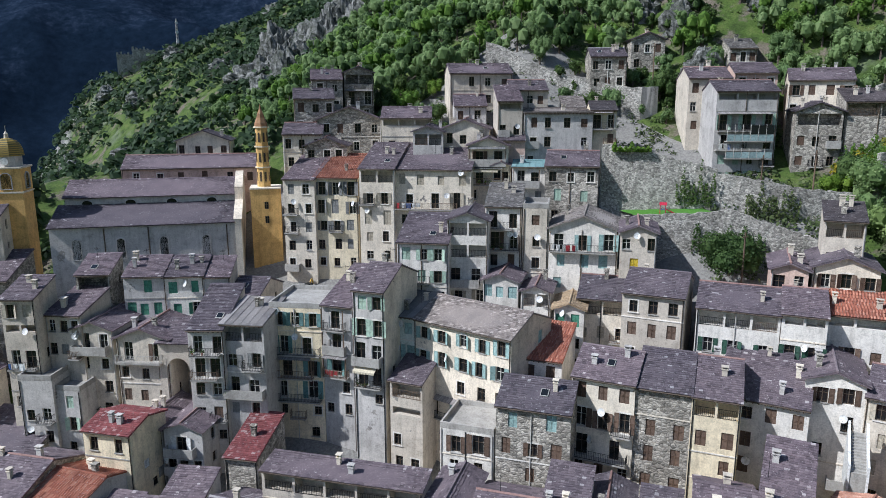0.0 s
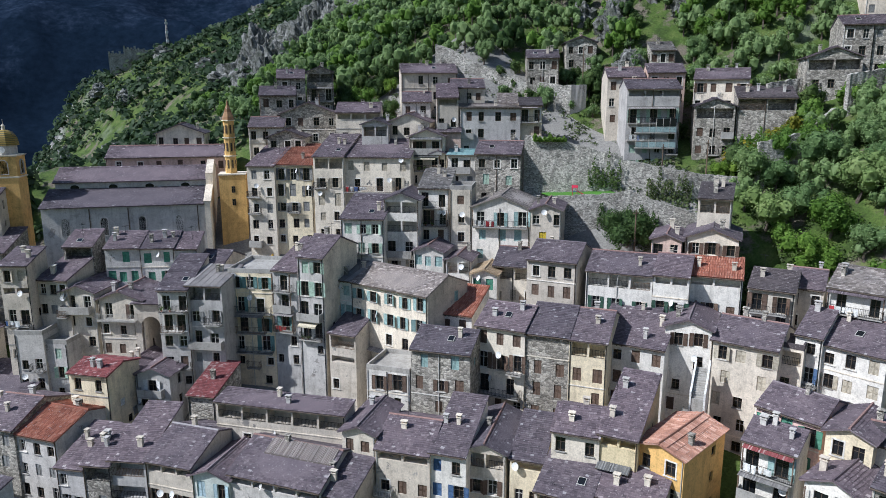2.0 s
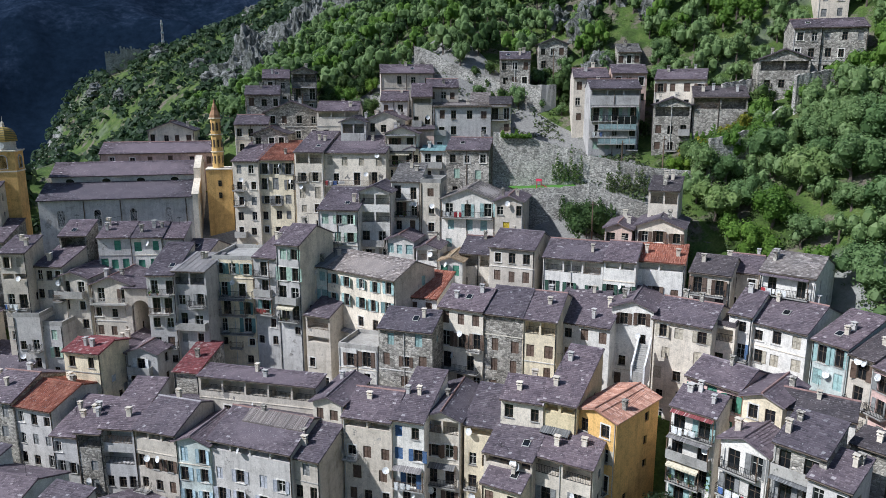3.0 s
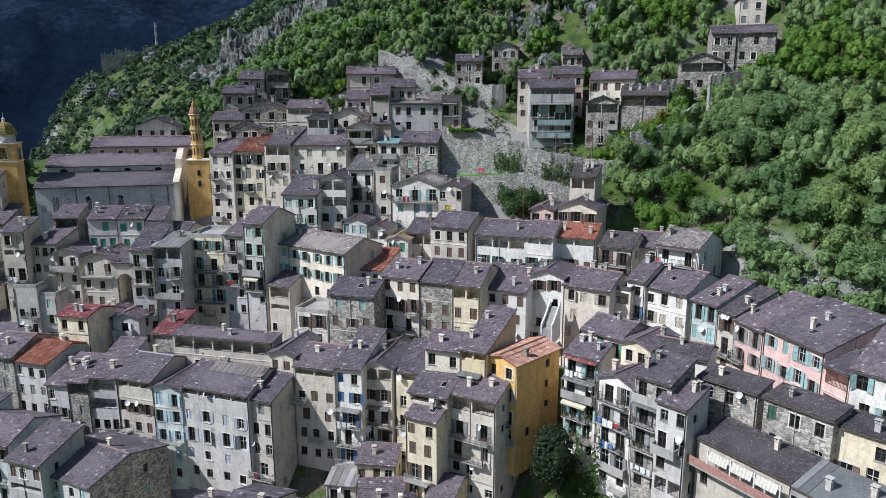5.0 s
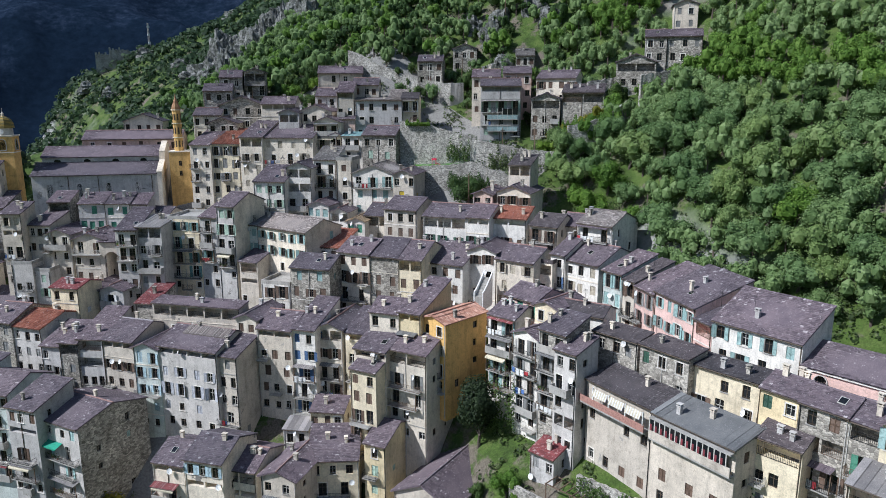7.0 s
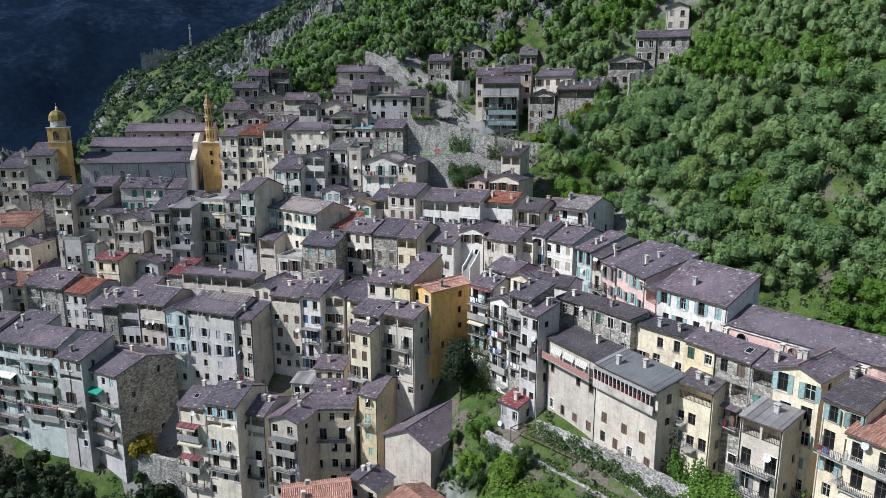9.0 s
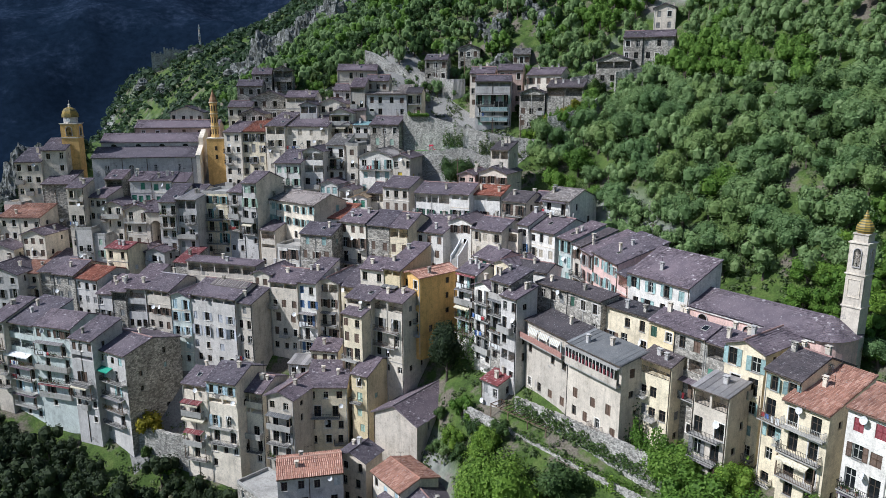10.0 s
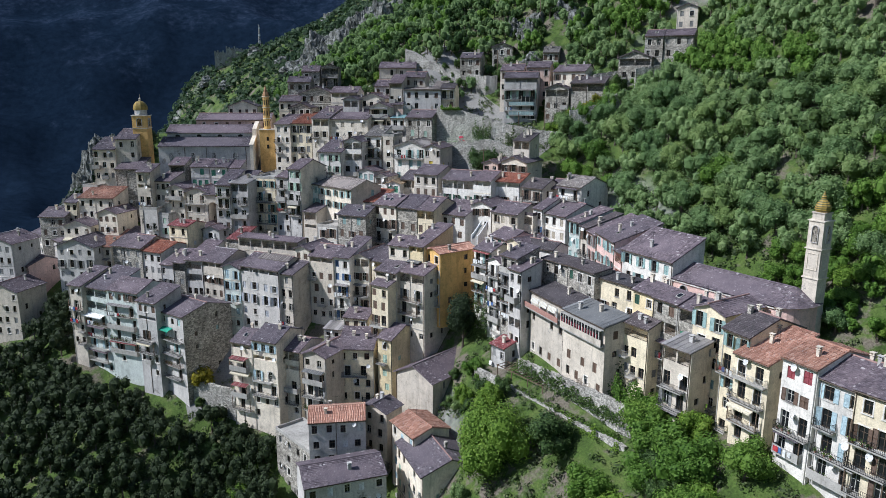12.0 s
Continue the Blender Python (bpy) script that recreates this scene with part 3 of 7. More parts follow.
            part("railing", rail_mesh(bw, 0.06, rng.choice(("iron", "wood", "iron"))), (), root, "", Matrix.Translation((bx, 0.09, bz + 0.75)))
    for px in (w - 0.15, 0.15, w * 0.48):
        if rng.random() < (0.45 if px != w * 0.48 else 0.25 * (w > 5)):
            pp = Shape()
            pp.tube((px, -0.07, -below + 0.5), (px, -0.07, height - 0.1), 0.055, 0.055, 6)
            part("downpipe", pp, (rng.choice((M_FRAME_DARK, M_FRAME_DARK, M_FRAME, M_IRON)),), root)
    if kind in "es":
        gt = Shape()
        gt.tube((-0.1, -over - 0.02, height - over * rise + 0.02), (w + 0.1, -over - 0.02, height - over * rise + 0.02), 0.07, 0.07, 6)
        part("gutter", gt, (M_FRAME_DARK,), root)
        if rng.random() < 0.25:
            rf = Shape()
            for i in range(int(w / 0.55)):
                rf.box(0.15 + i * 0.55, -over + 0.03, height - over * rise - 0.16, 0.25 + i * 0.55, -0.01, height - over * rise - 0.02)
            part("rafter_ends", rf, (M_WOOD,), root)
    for i in range(1, min(floors, 5)):
        if rng.random() < 0.2:
            ld = Shape()
            ld.box(0.0, -0.07, height - i * fh - 0.07, w, -0.004, height - i * fh + 0.05)
            part("string_course", ld, (rng.choice((M_CONCRETE, WALLS["C"][1], WALLS["W"][1])),), root)
    words = {"e": "ridged", "s": "lean-to", "g": "front-gabled", "h": "hipped", "f": "flat terrace"}[kind]
    roofing = "flat terrace roof" if kind == "f" else words + " " + ROOFS[cover][0] + " roof"
    tagged(root, label or f"{WALLS[wall][0]} house with {roofing} and {SHUTTERS[sh][0]} shutters", "house", "village houses")
    return root


# ---- the houses: left end of the front, eave height, turn, width, depth, storeys ----
house(40.5, 96.3, 49.0, 45, 4.8, 9.0, 6, roof="ss", wall="C", rows="wwwwww", n=2, sh="grey")
house(44.2, 93.8, 49.2, 46, 6.7, 9.0, 6, roof="sq", wall="Y", rows="ffsww.", n=2, sh="grey")
house(48.7, 88.1, 50.7, 45, 5.2, 10.0, 6, roof="ss", wall="C", rows="osfwww", n=2, sh="beige")
house(52.8, 85.3, 50.6, 45, 11.2, 10.0, 5, roof="ss", wall="C", rows="wbwww", n=3, sh="beige")
house(12.0, 94.9, 39.0, 60, 4.1, 5.0, 3, roof="ss", wall="S", rows="oww", n=1, sh="brown")
house(16.9, 92.1, 38.6, 60, 4.9, 5.0, 4, roof="ss", wall="G", rows="csww", n=1, sh="green")
house(21.1, 89.7, 38.5, 60, 5.0, 5.0, 4, roof="ss", wall="W", rows="csww", n=2, sh="green")
house(25.5, 87.2, 38.3, 60, 3.2, 5.0, 4, roof="ss", wall="G", rows="wwww", n=1, sh="brown")
house(27.9, 86.2, 35.6, 45, 4.3, 8.0, 4, roof="es", wall="B", rows="wwww", n=2, sh="brown")
house(23.2, 74.6, 35.9, 46, 5.0, 7.0, 6, roof="sg", wall="G", rows="ospw.w", n=2, sh="grey")
house(29.0, 74.8, 36.8, 46, 6.3, 8.0, 6, roof="f", wall="Y", rows="sbbbww", n=2, sh="teal")
house(33.6, 70.4, 37.3, 36, 3.8, 9.0, 6, roof="ss", wall="G", rows="bbbwww", n=1, sh="teal")
house(35.6, 66.6, 39.6, 35, 3.8, 10.0, 7, roof="es", wall="G", rows="sfbbwww", n=2, sh="lgreen", side="C")
house(3.7, 92.6, 37.8, 55, 3.9, 5.0, 5, roof="ss", wall="B", rows="sabww", n=2, sh="beige")
house(8.0, 92.0, 35.4, 45, 4.6, 6.0, 5, roof="ss", wall="B", rows="ww.ww", n=1, sh="grey")
house(10.4, 89.7, 33.7, 50, 4.9, 8.0, 4, roof="gs", wall="C", rows="bwww", n=2, sh="lgreen")
house(14.4, 86.1, 32.8, 49, 6.4, 9.0, 4, roof="gs", wall="C", rows="bwww", n=2, sh="brown")
house(20.0, 76.2, 35.4, 54, 4.0, 9.0, 5, roof="ss", wall="G", rows="bbwww", n=2, sh="brown")
house(8.8, 77.1, 26.3, 41, 5.7, 6.0, 4, roof="er", wall="Y", rows="wwww", n=2, sh="white")
house(13.5, 78.9, 24.6, 45, 4.1, 8.0, 4, roof="gs", wall="G", rows="wwww", n=1, sh="grey")
house(16.4, 75.2, 25.0, 45, 4.5, 9.0, 4, roof="gs", wall="G", rows="bwww", n=1, sh="white")
house(7.6, 88.3, 27.2, 47, 3.3, 6.0, 5, roof="f", wall="G", rows="wswww", n=1, sh="lgreen")
house(4.3, 90.2, 28.6, 52, 4.0, 6.0, 4, roof="f", wall="G", rows=".www", n=1, sh="grey")
house(20.6, 68.0, 23.5, 43, 3.7, 7.0, 2, roof="sr", wall="S", rows=".w", n=1, sh="grey")
house(21.6, 60.0, 25.3, 40, 16.2, 3.0, 3, roof="ss", pitch=8, wall="B", rows="oww", n=5, sh="grey")
house(38.0, 62.9, 29.6, 31, 4.0, 6.0, 5, roof="ss", wall="B", rows="oawww", n=1, sh="brown")
house(40.6, 67.4, 35.6, 31, 3.7, 7.0, 6, roof="sg", wall="L", rows="sswwww", n=2, sh="turq")
house(42.4, 64.2, 35.6, 18, 12.8, 9.0, 6, roof="el", wall="C", rows="sswbww", n=3, sh="turq", side="B")
house(48.1, 56.0, 32.5, 32, 7.1, 7.0, 4, roof="sq", wall="W", rows="wsww", n=2, sh="brown")
house(41.8, 49.0, 30.7, 36, 7.4, 8.0, 6, roof="es", wall="S", rows="tswwww", n=2, sh="turq", sh2="brown")
house(38.4, 53.8, 27.4, 35, 5.7, 6.0, 5, roof="f", wall="W", rows="fwwww", n=2, sh="brown")
house(45.2, 72.5, 42.9, 45, 6.5, 8.0, 6, roof="ss", wall="W", rows="sswwww", n=2, sh="lgreen")
house(51.0, 69.8, 45.5, 45, 5.2, 8.0, 7, roof="gs", wall="W", rows="oobswww", n=2, sh="beige")
house(56.7, 69.2, 46.8, 45, 4.7, 7.0, 6, roof="sl", wall="W", rows="bbwwww", n=2, sh="brown")
house(59.7, 65.3, 46.8, 45, 3.3, 6.0, 6, roof="f", wall="C", rows="wwwwww", n=1, sh="brown")
house(62.1, 62.9, 44.3, 40, 8.6, 10.0, 4, roof="gl", wall="W", rows="bcww", n=3, sh="turq")
house(66.8, 55.3, 44.4, 40, 4.3, 8.0, 4, roof="gs", wall="B", rows="wyww", n=1, sh="yellow")
house(53.2, 65.2, 38.4, 39, 4.4, 7.0, 4, roof="gs", wall="W", rows="swww", n=1, sh="turq")
house(56.2, 61.5, 37.3, 40, 3.6, 7.0, 4, roof="gs", wall="W", rows="obww", n=2, sh="grey")
house(57.3, 56.8, 36.0, 40, 3.5, 6.0, 4, roof="gb", wall="W", rows="swww", n=2, sh="green")
house(60.9, 56.5, 36.8, 36, 5.9, 9.0, 4, roof="es", wall="C", rows="owww", n=2, sh="beige")
house(61.5, 50.2, 38.8, 29, 6.8, 9.0, 4, roof="es", wall="B", rows="wsww", n=2, sh="brown")
house(65.5, 43.2, 38.0, 31, 8.4, 9.0, 4, roof="es", wall="W", rows="osww", n=3, sh="dgreen")
house(69.8, 35.9, 38.3, 30, 4.3, 9.0, 4, roof="es", wall="W", rows="asww", n=2, sh="dgreen")
house(73.6, 33.9, 38.1, 31, 6.7, 5.0, 4, roof="sq", wall="W", rows="asfw", n=2, sh="brown")
house(74.7, 40.2, 41.6, 31, 3.8, 8.0, 3, roof="gs", wall="R", rows="bww", n=2, sh="rust")
house(77.4, 36.9, 42.1, 31, 6.5, 9.0, 4, roof="gs", wall="C", rows="swww", n=2, sh="brown")
house(81.7, 38.3, 46.7, 30, 4.3, 5.0, 4, roof="sd", wall="B", rows="owww", n=2, sh="brown")
house(77.2, 27.5, 37.3, 22, 5.2, 8.0, 4, roof="ed", wall="B", rows="bbww", n=2, sh="brown")
house(82.2, 25.3, 37.1, 22, 4.1, 8.0, 3, roof="es", wall="B", rows="www", n=1, sh="brown")
house(81.0, 19.9, 38.4, 12, 6.5, 9.0, 3, roof="el", wall="W", rows="bww", n=2, sh="brown")
house(49.5, 46.2, 32.9, 29, 6.3, 9.0, 5, roof="es", wall="C", rows="sfbww", n=2, sh="brown")
house(52.8, 40.8, 32.7, 32, 5.2, 11.0, 5, roof="es", wall="S", rows=".ccww", n=2, sh="brown")
house(55.56, 36.39, 32.6, 32, 4.4, 11.0, 5, roof="es", wall="Y", rows="ocwww", n=2, sh="brown")
house(36.6, 32.3, 12.0, 45, 5.4, 3.6, 2, roof="ss", wall="Y", rows="w.", n=1, sh="brown", chim=1)
house(32.6, 33.4, 9.8, 45, 4.0, 3.2, 1, roof="sg", wall="G", rows="w", n=1, sh="grey", chim=0)
house(60.9, 35.4, 31.5, 25, 6.8, 7.0, 5, roof="ss", wall="W", rows="wyyww", n=2, sh="brown")
house(65.1, 39.1, 32.9, 25, 6.3, 7.0, 4, roof="ss", wall="B", rows="awww", n=2, sh="brown")
house(66.2, 31.1, 33.6, 29, 5.2, 9.0, 5, roof="gs", wall="W", rows="swwww", n=2, sh="brown")
house(68.6, 26.5, 32.7, 18, 7.2, 9.0, 5, roof="es", wall="C", rows="slwww", n=2, sh="beige")
house(72.7, 21.6, 32.5, 19, 3.4, 4.0, 4, roof="fd", wall="C", rows="oww.", n=1, sh="grey")
house(75.1, 20.1, 33.8, 11, 2.8, 10.0, 5, roof="es", wall="W", rows="wbwww", n=1, sh="blue")
house(76.2, 17.8, 33.1, 5, 6.6, 11.0, 5, roof="es", wall="W", rows="wswww", n=3, sh="beige")
house(77.3, 10.8, 32.6, -5, 4.2, 7.5, 5, roof="ss", wall="L", rows="fffww", n=2, sh="turq")
house(77.0, 6.5, 32.1, -9, 2.8, 7.5, 5, roof="sd", wall="B", rows="fbwww", n=1, sh="brown")
house(76.4, 3.7, 31.7, -21, 5.2, 8.4, 5, roof="ss", pitch=20, wall="P", rows="fswww", n=2, sh="grey")
house(74.5, -1.2, 32.4, -21, 9.3, 8.4, 5, roof="ss", pitch=20, wall="P", rows="sswww", n=4, sh="turq")
house(71.2, -9.9, 31.2, -20, 3.4, 7.0, 4, roof="ss", wall="P", rows="oobw", n=1, sh="brown")
house(70.0, -13.2, 32.1, 0, 11.1, 6.6, 5, roof="ss", pitch=25, wall="W", rows="sbwww", n=4, sh="turq")
house(63.6, -14.6, 28.4, 4, 8.6, 3.5, 5, roof="sd", pitch=7, wall="Y", rows="wbwww", n=3, sh="brown")
house(62.8, -23.8, 28.8, 0, 4.1, 5.5, 6, roof="es", wall="K", rows="wwwwww", n=1, sh="dgreen")
house(62.7, -28.0, 28.7, 1, 4.8, 5.5, 7, roof="es", wall="S", rows="wobwwww", n=2, sh="brown")
house(62.9, -32.7, 28.5, 2, 3.3, 6.0, 5, roof="es", wall="S", rows="obwww", n=1, sh="green")
house(62.4, -35.8, 29.4, 4, 4.9, 8.0, 5, roof="gs", wall="Y", rows="fbsww", n=2, sh="turq")
house(60.9, -42.1, 28.6, -4, 4.3, 9.0, 5, roof="ed", wall="Y", rows="sbsww", n=2, sh="turq")
house(58.4, -3.6, 24.0, -5, 10.8, 4.6, 4, roof="sd", pitch=12, wall="B", rows=".w.w", n=3, sh="brown")
house(57.0, -14.7, 24.0, -3, 10.6, 4.8, 4, roof="sg", pitch=12, wall="B", rows="..cw", n=3, sh="brown")
house(62.6, -8.2, 29.1, -1, 7.0, 3.5, 4, roof="sd", pitch=8, wall="S", rows="ww..", n=2, sh="dgreen")
house(63.2, -0.1, 28.5, 5, 6.8, 3.5, 4, roof="sd", pitch=8, wall="S", rows="w...", n=1, sh="grey")
house(62.7, 17.2, 29.6, 5, 6.2, 7.0, 6, roof="es", wall="P", rows="fwwwww", n=2, sh="green")
house(62.1, 10.1, 29.9, 9, 3.9, 7.0, 6, roof="gs", wall="Y", rows="wwwwww", n=1, sh="green")
house(63.8, 7.1, 29.4, 20, 6.7, 5.0, 5, roof="ed", wall="W", rows=".wwww", n=2, sh="grey")
house(58.3, 15.9, 27.7, 12, 4.9, 6.0, 6, roof="es", wall="W", rows="bbbbww", n=2, sh="turq")
house(57.5, 9.4, 26.8, 4, 4.8, 6.0, 6, roof="gs", wall="W", rows="bbbbww", n=2, sh="grey")
house(56.9, 3.8, 29.0, 7, 4.5, 5.0, 7, roof="ss", wall="S", rows="bbbbwww", n=2, sh="grey")
house(56.2, 0.2, 27.4, 5, 3.6, 4.4, 6, roof="ss", wall="G", rows="wbwoww", n=2, sh="grey")
house(50.9, 22.6, 26.8, 9, 5.0, 9.0, 4, roof="go", wall="O", rows="wsbw", n=2, sh="beige", side="O")
house(48.4, 25.3, 27.5, 26, 3.9, 10.0, 6, roof="ss", wall="K", rows="abwwww", n=2, sh="brown")
house(45.6, 29.0, 27.1, 34, 4.8, 7.0, 6, roof="es", wall="C", rows="wwwwww", n=2, sh="brown")
house(7.6, 63.9, 20.1, 46, 3.4, 6.0, 5, roof="ss", wall="S", rows="owwww", n=1, sh="grey")
house(10.0, 61.9, 20.8, 47, 4.3, 9.0, 5, roof="ss", wall="G", rows="oow..", n=1, sh="lgreen")
house(13.2, 59.2, 20.9, 36, 6.1, 10.0, 5, roof="es", wall="B", rows="aswww", n=3, sh="brown")
house(16.8, 54.5, 20.1, 39, 4.6, 8.0, 5, roof="gs", wall="L", rows="fssww", n=2, sh="lblue")
house(19.8, 51.2, 20.8, 34, 11.1, 10.0, 5, roof="es", wall="G", rows="asfww", n=4, sh="lgrey")
house(26.1, 43.0, 20.2, 33, 4.0, 5.5, 5, roof="ss", wall="B", rows="cwwbc", n=1, sh="grey", side="B")
house(30.9, 46.3, 24.4, 37, 3.9, 8.0, 5, roof="gs", wall="C", rows="wwwww", n=1, sh="brown")
house(32.8, 42.4, 23.4, 37, 6.1, 9.0, 5, roof="es", wall="B", rows="awyww", n=2, sh="brown")
house(36.7, 37.9, 23.7, 36, 4.0, 9.0, 5, roof="ss", wall="W", rows="wsbbb", n=1, sh="blue")
house(40.1, 36.3, 23.7, 37, 4.5, 10.0, 5, roof="gs", wall="C", rows="osbbb", n=2, sh="brown")
house(43.2, 32.5, 23.3, 35, 3.6, 7.0, 5, roof="ss", wall="Y", rows="awwww", n=1, sh="brown")
house(40.2, 25.7, 20.3, 25, 4.5, 6.0, 5, roof="ss", wall="Y", rows="wcbbw", n=2, sh="brown")
house(41.8, 27.3, 22.6, 28, 5.5, 8.0, 5, roof="ss", wall="B", rows="awwww", n=1, sh="brown")
house(45.2, 23.5, 22.9, 24, 6.8, 8.0, 6, roof="ss", wall="C", rows="obbwww", n=2, sh="grey")
house(2.1, 74.1, 21.3, 36, 6.3, 10.0, 6, roof="eq", wall="G", rows="wwwwww", n=2, sh="grey")
house(-1.5, 77.7, 21.9, 41, 5.4, 10.0, 6, roof="es", wall="S", rows="wwwwww", n=2, sh="grey")
house(5.3, 66.7, 19.3, 43, 3.6, 7.0, 5, roof="ss", wall="G", rows="wswww", n=1, sh="grey")
house(-13.8, 72.3, 15.5, 42, 4.0, 8.0, 6, roof="ss", wall="B", rows="wbbwww", n=1, sh="beige")
house(-11.0, 71.0, 15.2, 34, 8.3, 9.0, 7, roof="ss", wall="L", rows="oobbbbw", n=2, sh="lblue")
house(-6.3, 63.6, 15.6, 40, 8.8, 9.0, 7, roof="es", wall="L", rows="sbbbbww", n=2, sh="brown")
house(-1.1, 55.3, 14.6, 35, 5.6, 7.0, 6, roof="ss", wall="G", rows="wabbww", n=1, sh="brown")
house(2.1, 54.4, 12.5, 27, 10.0, 12.0, 7, roof="es", pitch=15, wall="G", rows="wbbbbww", n=2, sh="turq", side="S")
house(14.3, 36.4, 9.1, 38, 5.1, 8.0, 6, roof="es", wall="C", rows="ababbw", n=1, sh="beige")
house(17.5, 32.3, 10.3, 38, 6.0, 9.0, 6, roof="es", wall="C", rows="sabbww", n=2, sh="lblue")
house(22.0, 30.6, 8.2, 38, 5.4, 8.0, 6, roof="es", wall="C", rows="oabbww", n=2, sh="brown")
house(25.6, 25.2, 8.3, 36, 5.4, 9.0, 6, roof="gs", wall="B", rows="wbbbww", n=2, sh="grey")
house(32.4, 25.0, 8.2, 57, 7.4, 7.0, 6, roof="ss", wall="Y", rows="wbwww.", n=2, sh="green")
house(39.5, 20.9, 10.7, 29, 3.5, 9.0, 6, roof="es", wall="K", rows="wswwww", n=1, sh="lgreen", side="K")
house(40.7, 14.9, 5.6, 22, 9.3, 13.0, 3, roof="gs", wall="B", rows="...", n=1, sh="grey", pitch=26, chim=0)
house(21.5, 9.0, 1.9, 70, 9.8, 6.6, 6, roof="eo", pitch=22, wall="G", rows="wwwwww", n=2, sh="white")
house(19.1, 22.8, -5.0, 14, 12.4, 6.0, 4, roof="f", wall="S", rows="wwww", n=3, sh="grey")
house(72.2, 79.2, 58.4, 55, 10.4, 7.0, 4, roof="sl", pitch=5, wall="G", rows="wwww", n=3, sh="brown")
house(76.0, 86.8, 61.9, 55, 6.1, 8.0, 3, roof="es", wall="B", rows="www", n=2, sh="brown")
house(80.8, 79.4, 58.4, 50, 3.7, 8.0, 3, roof="sl", wall="G", rows="oww", n=2, sh="brown")
house(68.9, 81.4, 60.1, 55, 3.7, 8.0, 3, roof="ss", wall="B", rows="aww", n=1, sh="brown")
house(81.1, 74.0, 58.8, 50, 3.9, 6.0, 4, roof="ed", wall="Y", rows="bww.", n=2, sh="brown")
house(69.4, 93.0, 59.4, 55, 5.3, 9.0, 3, roof="es", wall="G", rows="www", n=2, sh="brown")
house(74.0, 100.4, 64.9, 60, 11.0, 9.0, 3, roof="es", wall="B", rows="www", n=4, sh="brown")
house(54.3, 114.5, 63.9, 65, 5.4, 9.0, 4, roof="es", wall="S", rows="wwww", n=2, sh="brown")
house(60.2, 113.5, 65.2, 65, 5.2, 9.0, 4, roof="gs", wall="S", rows="obww", n=2, sh="brown")
house(48.2, 108.6, 60.6, 65, 6.6, 8.0, 3, roof="es", wall="S", rows="www", n=2, sh="brown")
house(50.4, 104.6, 57.3, 60, 10.3, 8.0, 3, roof="gs", wall="S", rows="www", n=3, sh="brown")
house(44.2, 104.3, 55.1, 60, 6.2, 8.0, 4, roof="es", wall="C", rows="wwww", n=2, sh="brown")
house(46.4, 101.0, 53.4, 55, 6.5, 8.0, 3, roof="gs", wall="S", rows="www", n=2, sh="brown")
house(56.7, 95.0, 57.6, 55, 7.8, 8.0, 3, roof="es", wall="C", rows="awb", n=3, sh="brown")
house(57.7, 87.6, 55.7, 50, 4.5, 8.0, 4, roof="gs", wall="G", rows="obww", n=2, sh="brown")
house(62.4, 87.1, 56.0, 49, 7.4, 9.0, 4, roof="gs", wall="C", rows="wbww", n=2, sh="brown")
house(62.7, 80.7, 53.8, 50, 5.9, 8.0, 4, roof="gs", wall="C", rows="bbww", n=2, sh="brown")
house(68.2, 80.5, 54.4, 50, 4.1, 7.0, 3, roof="es", wall="R", rows="www", n=1, sh="grey")
house(65.0, 78.0, 51.0, 50, 2.8, 8.0, 4, roof="gs", wall="Y", rows="wbww", n=2, sh="beige")
house(66.6, 75.3, 50.9, 45, 4.7, 7.0, 4, roof="et", wall="W", rows="bwww", n=2, sh="grey")
house(69.4, 71.5, 51.2, 42, 7.4, 9.0, 4, roof="es", wall="S", rows="wlww", n=2, sh="lgreen")
house(94.0, 86.3, 67.7, 50, 6.2, 8.0, 3, roof="es", wall="S", rows="www", n=2, sh="brown")
house(105.7, 87.3, 71.2, 51, 6.1, 8.0, 3, roof="gs", wall="S", rows="www", n=1, sh="brown")
house(113.9, 72.5, 69.1, 48, 4.6, 9.0, 2, roof="el", wall="S", rows="ww", n=1, sh="brown")
house(93.2, 60.8, 61.5, 50, 8.8, 8.0, 5, roof="es", wall="G", rows="abbwf", n=3, sh="lgreen")
house(96.5, 68.0, 63.6, 48, 6.4, 9.0, 3, roof="es", wall="B", rows="www", n=1, sh="brown")
house(102.4, 64.0, 64.4, 46, 6.4, 8.0, 3, roof="es", wall="R", rows="www", n=2, sh="brown")
house(106.8, 57.6, 63.2, 32, 8.9, 9.0, 4, roof="es", wall="C", rows="swww", n=3, sh="brown")
house(100.9, 52.9, 58.7, 40, 6.2, 6.0, 3, roof="gs", wall="S", rows="oww", n=1, sh="brown")
house(105.4, 48.2, 60.0, 38, 8.8, 6.0, 2, roof="sd", wall="S", rows="o.", n=2, sh="brown")
house(123.4, 41.3, 71.9, 38, 4.5, 9.0, 3, roof="es", wall="S", rows="www", n=2, sh="grey")
house(126.5, 38.0, 71.9, 37, 7.4, 9.0, 3, roof="es", wall="S", rows="www", n=3, sh="grey")
house(116.8, 43.4, 66.5, 38, 8.2, 7.0, 2, roof="gs", wall="S", rows="ow", n=2, sh="grey")
house(137.1, 44.4, 79.9, 39, 5.3, 7.0, 2, roof="gs", wall="B", rows="ww", n=2, sh="grey")
house(34.5, 128.8, 53.3, 65, 9.2, 8.0, 3, roof="gs", wall="C", rows="www", n=4, sh="brown")
house(-26.4, 106.0, 14.7, 28, 8.0, 9.0, 5, roof="es", wall="P", rows="wwwww", n=2, sh="red", side="P")
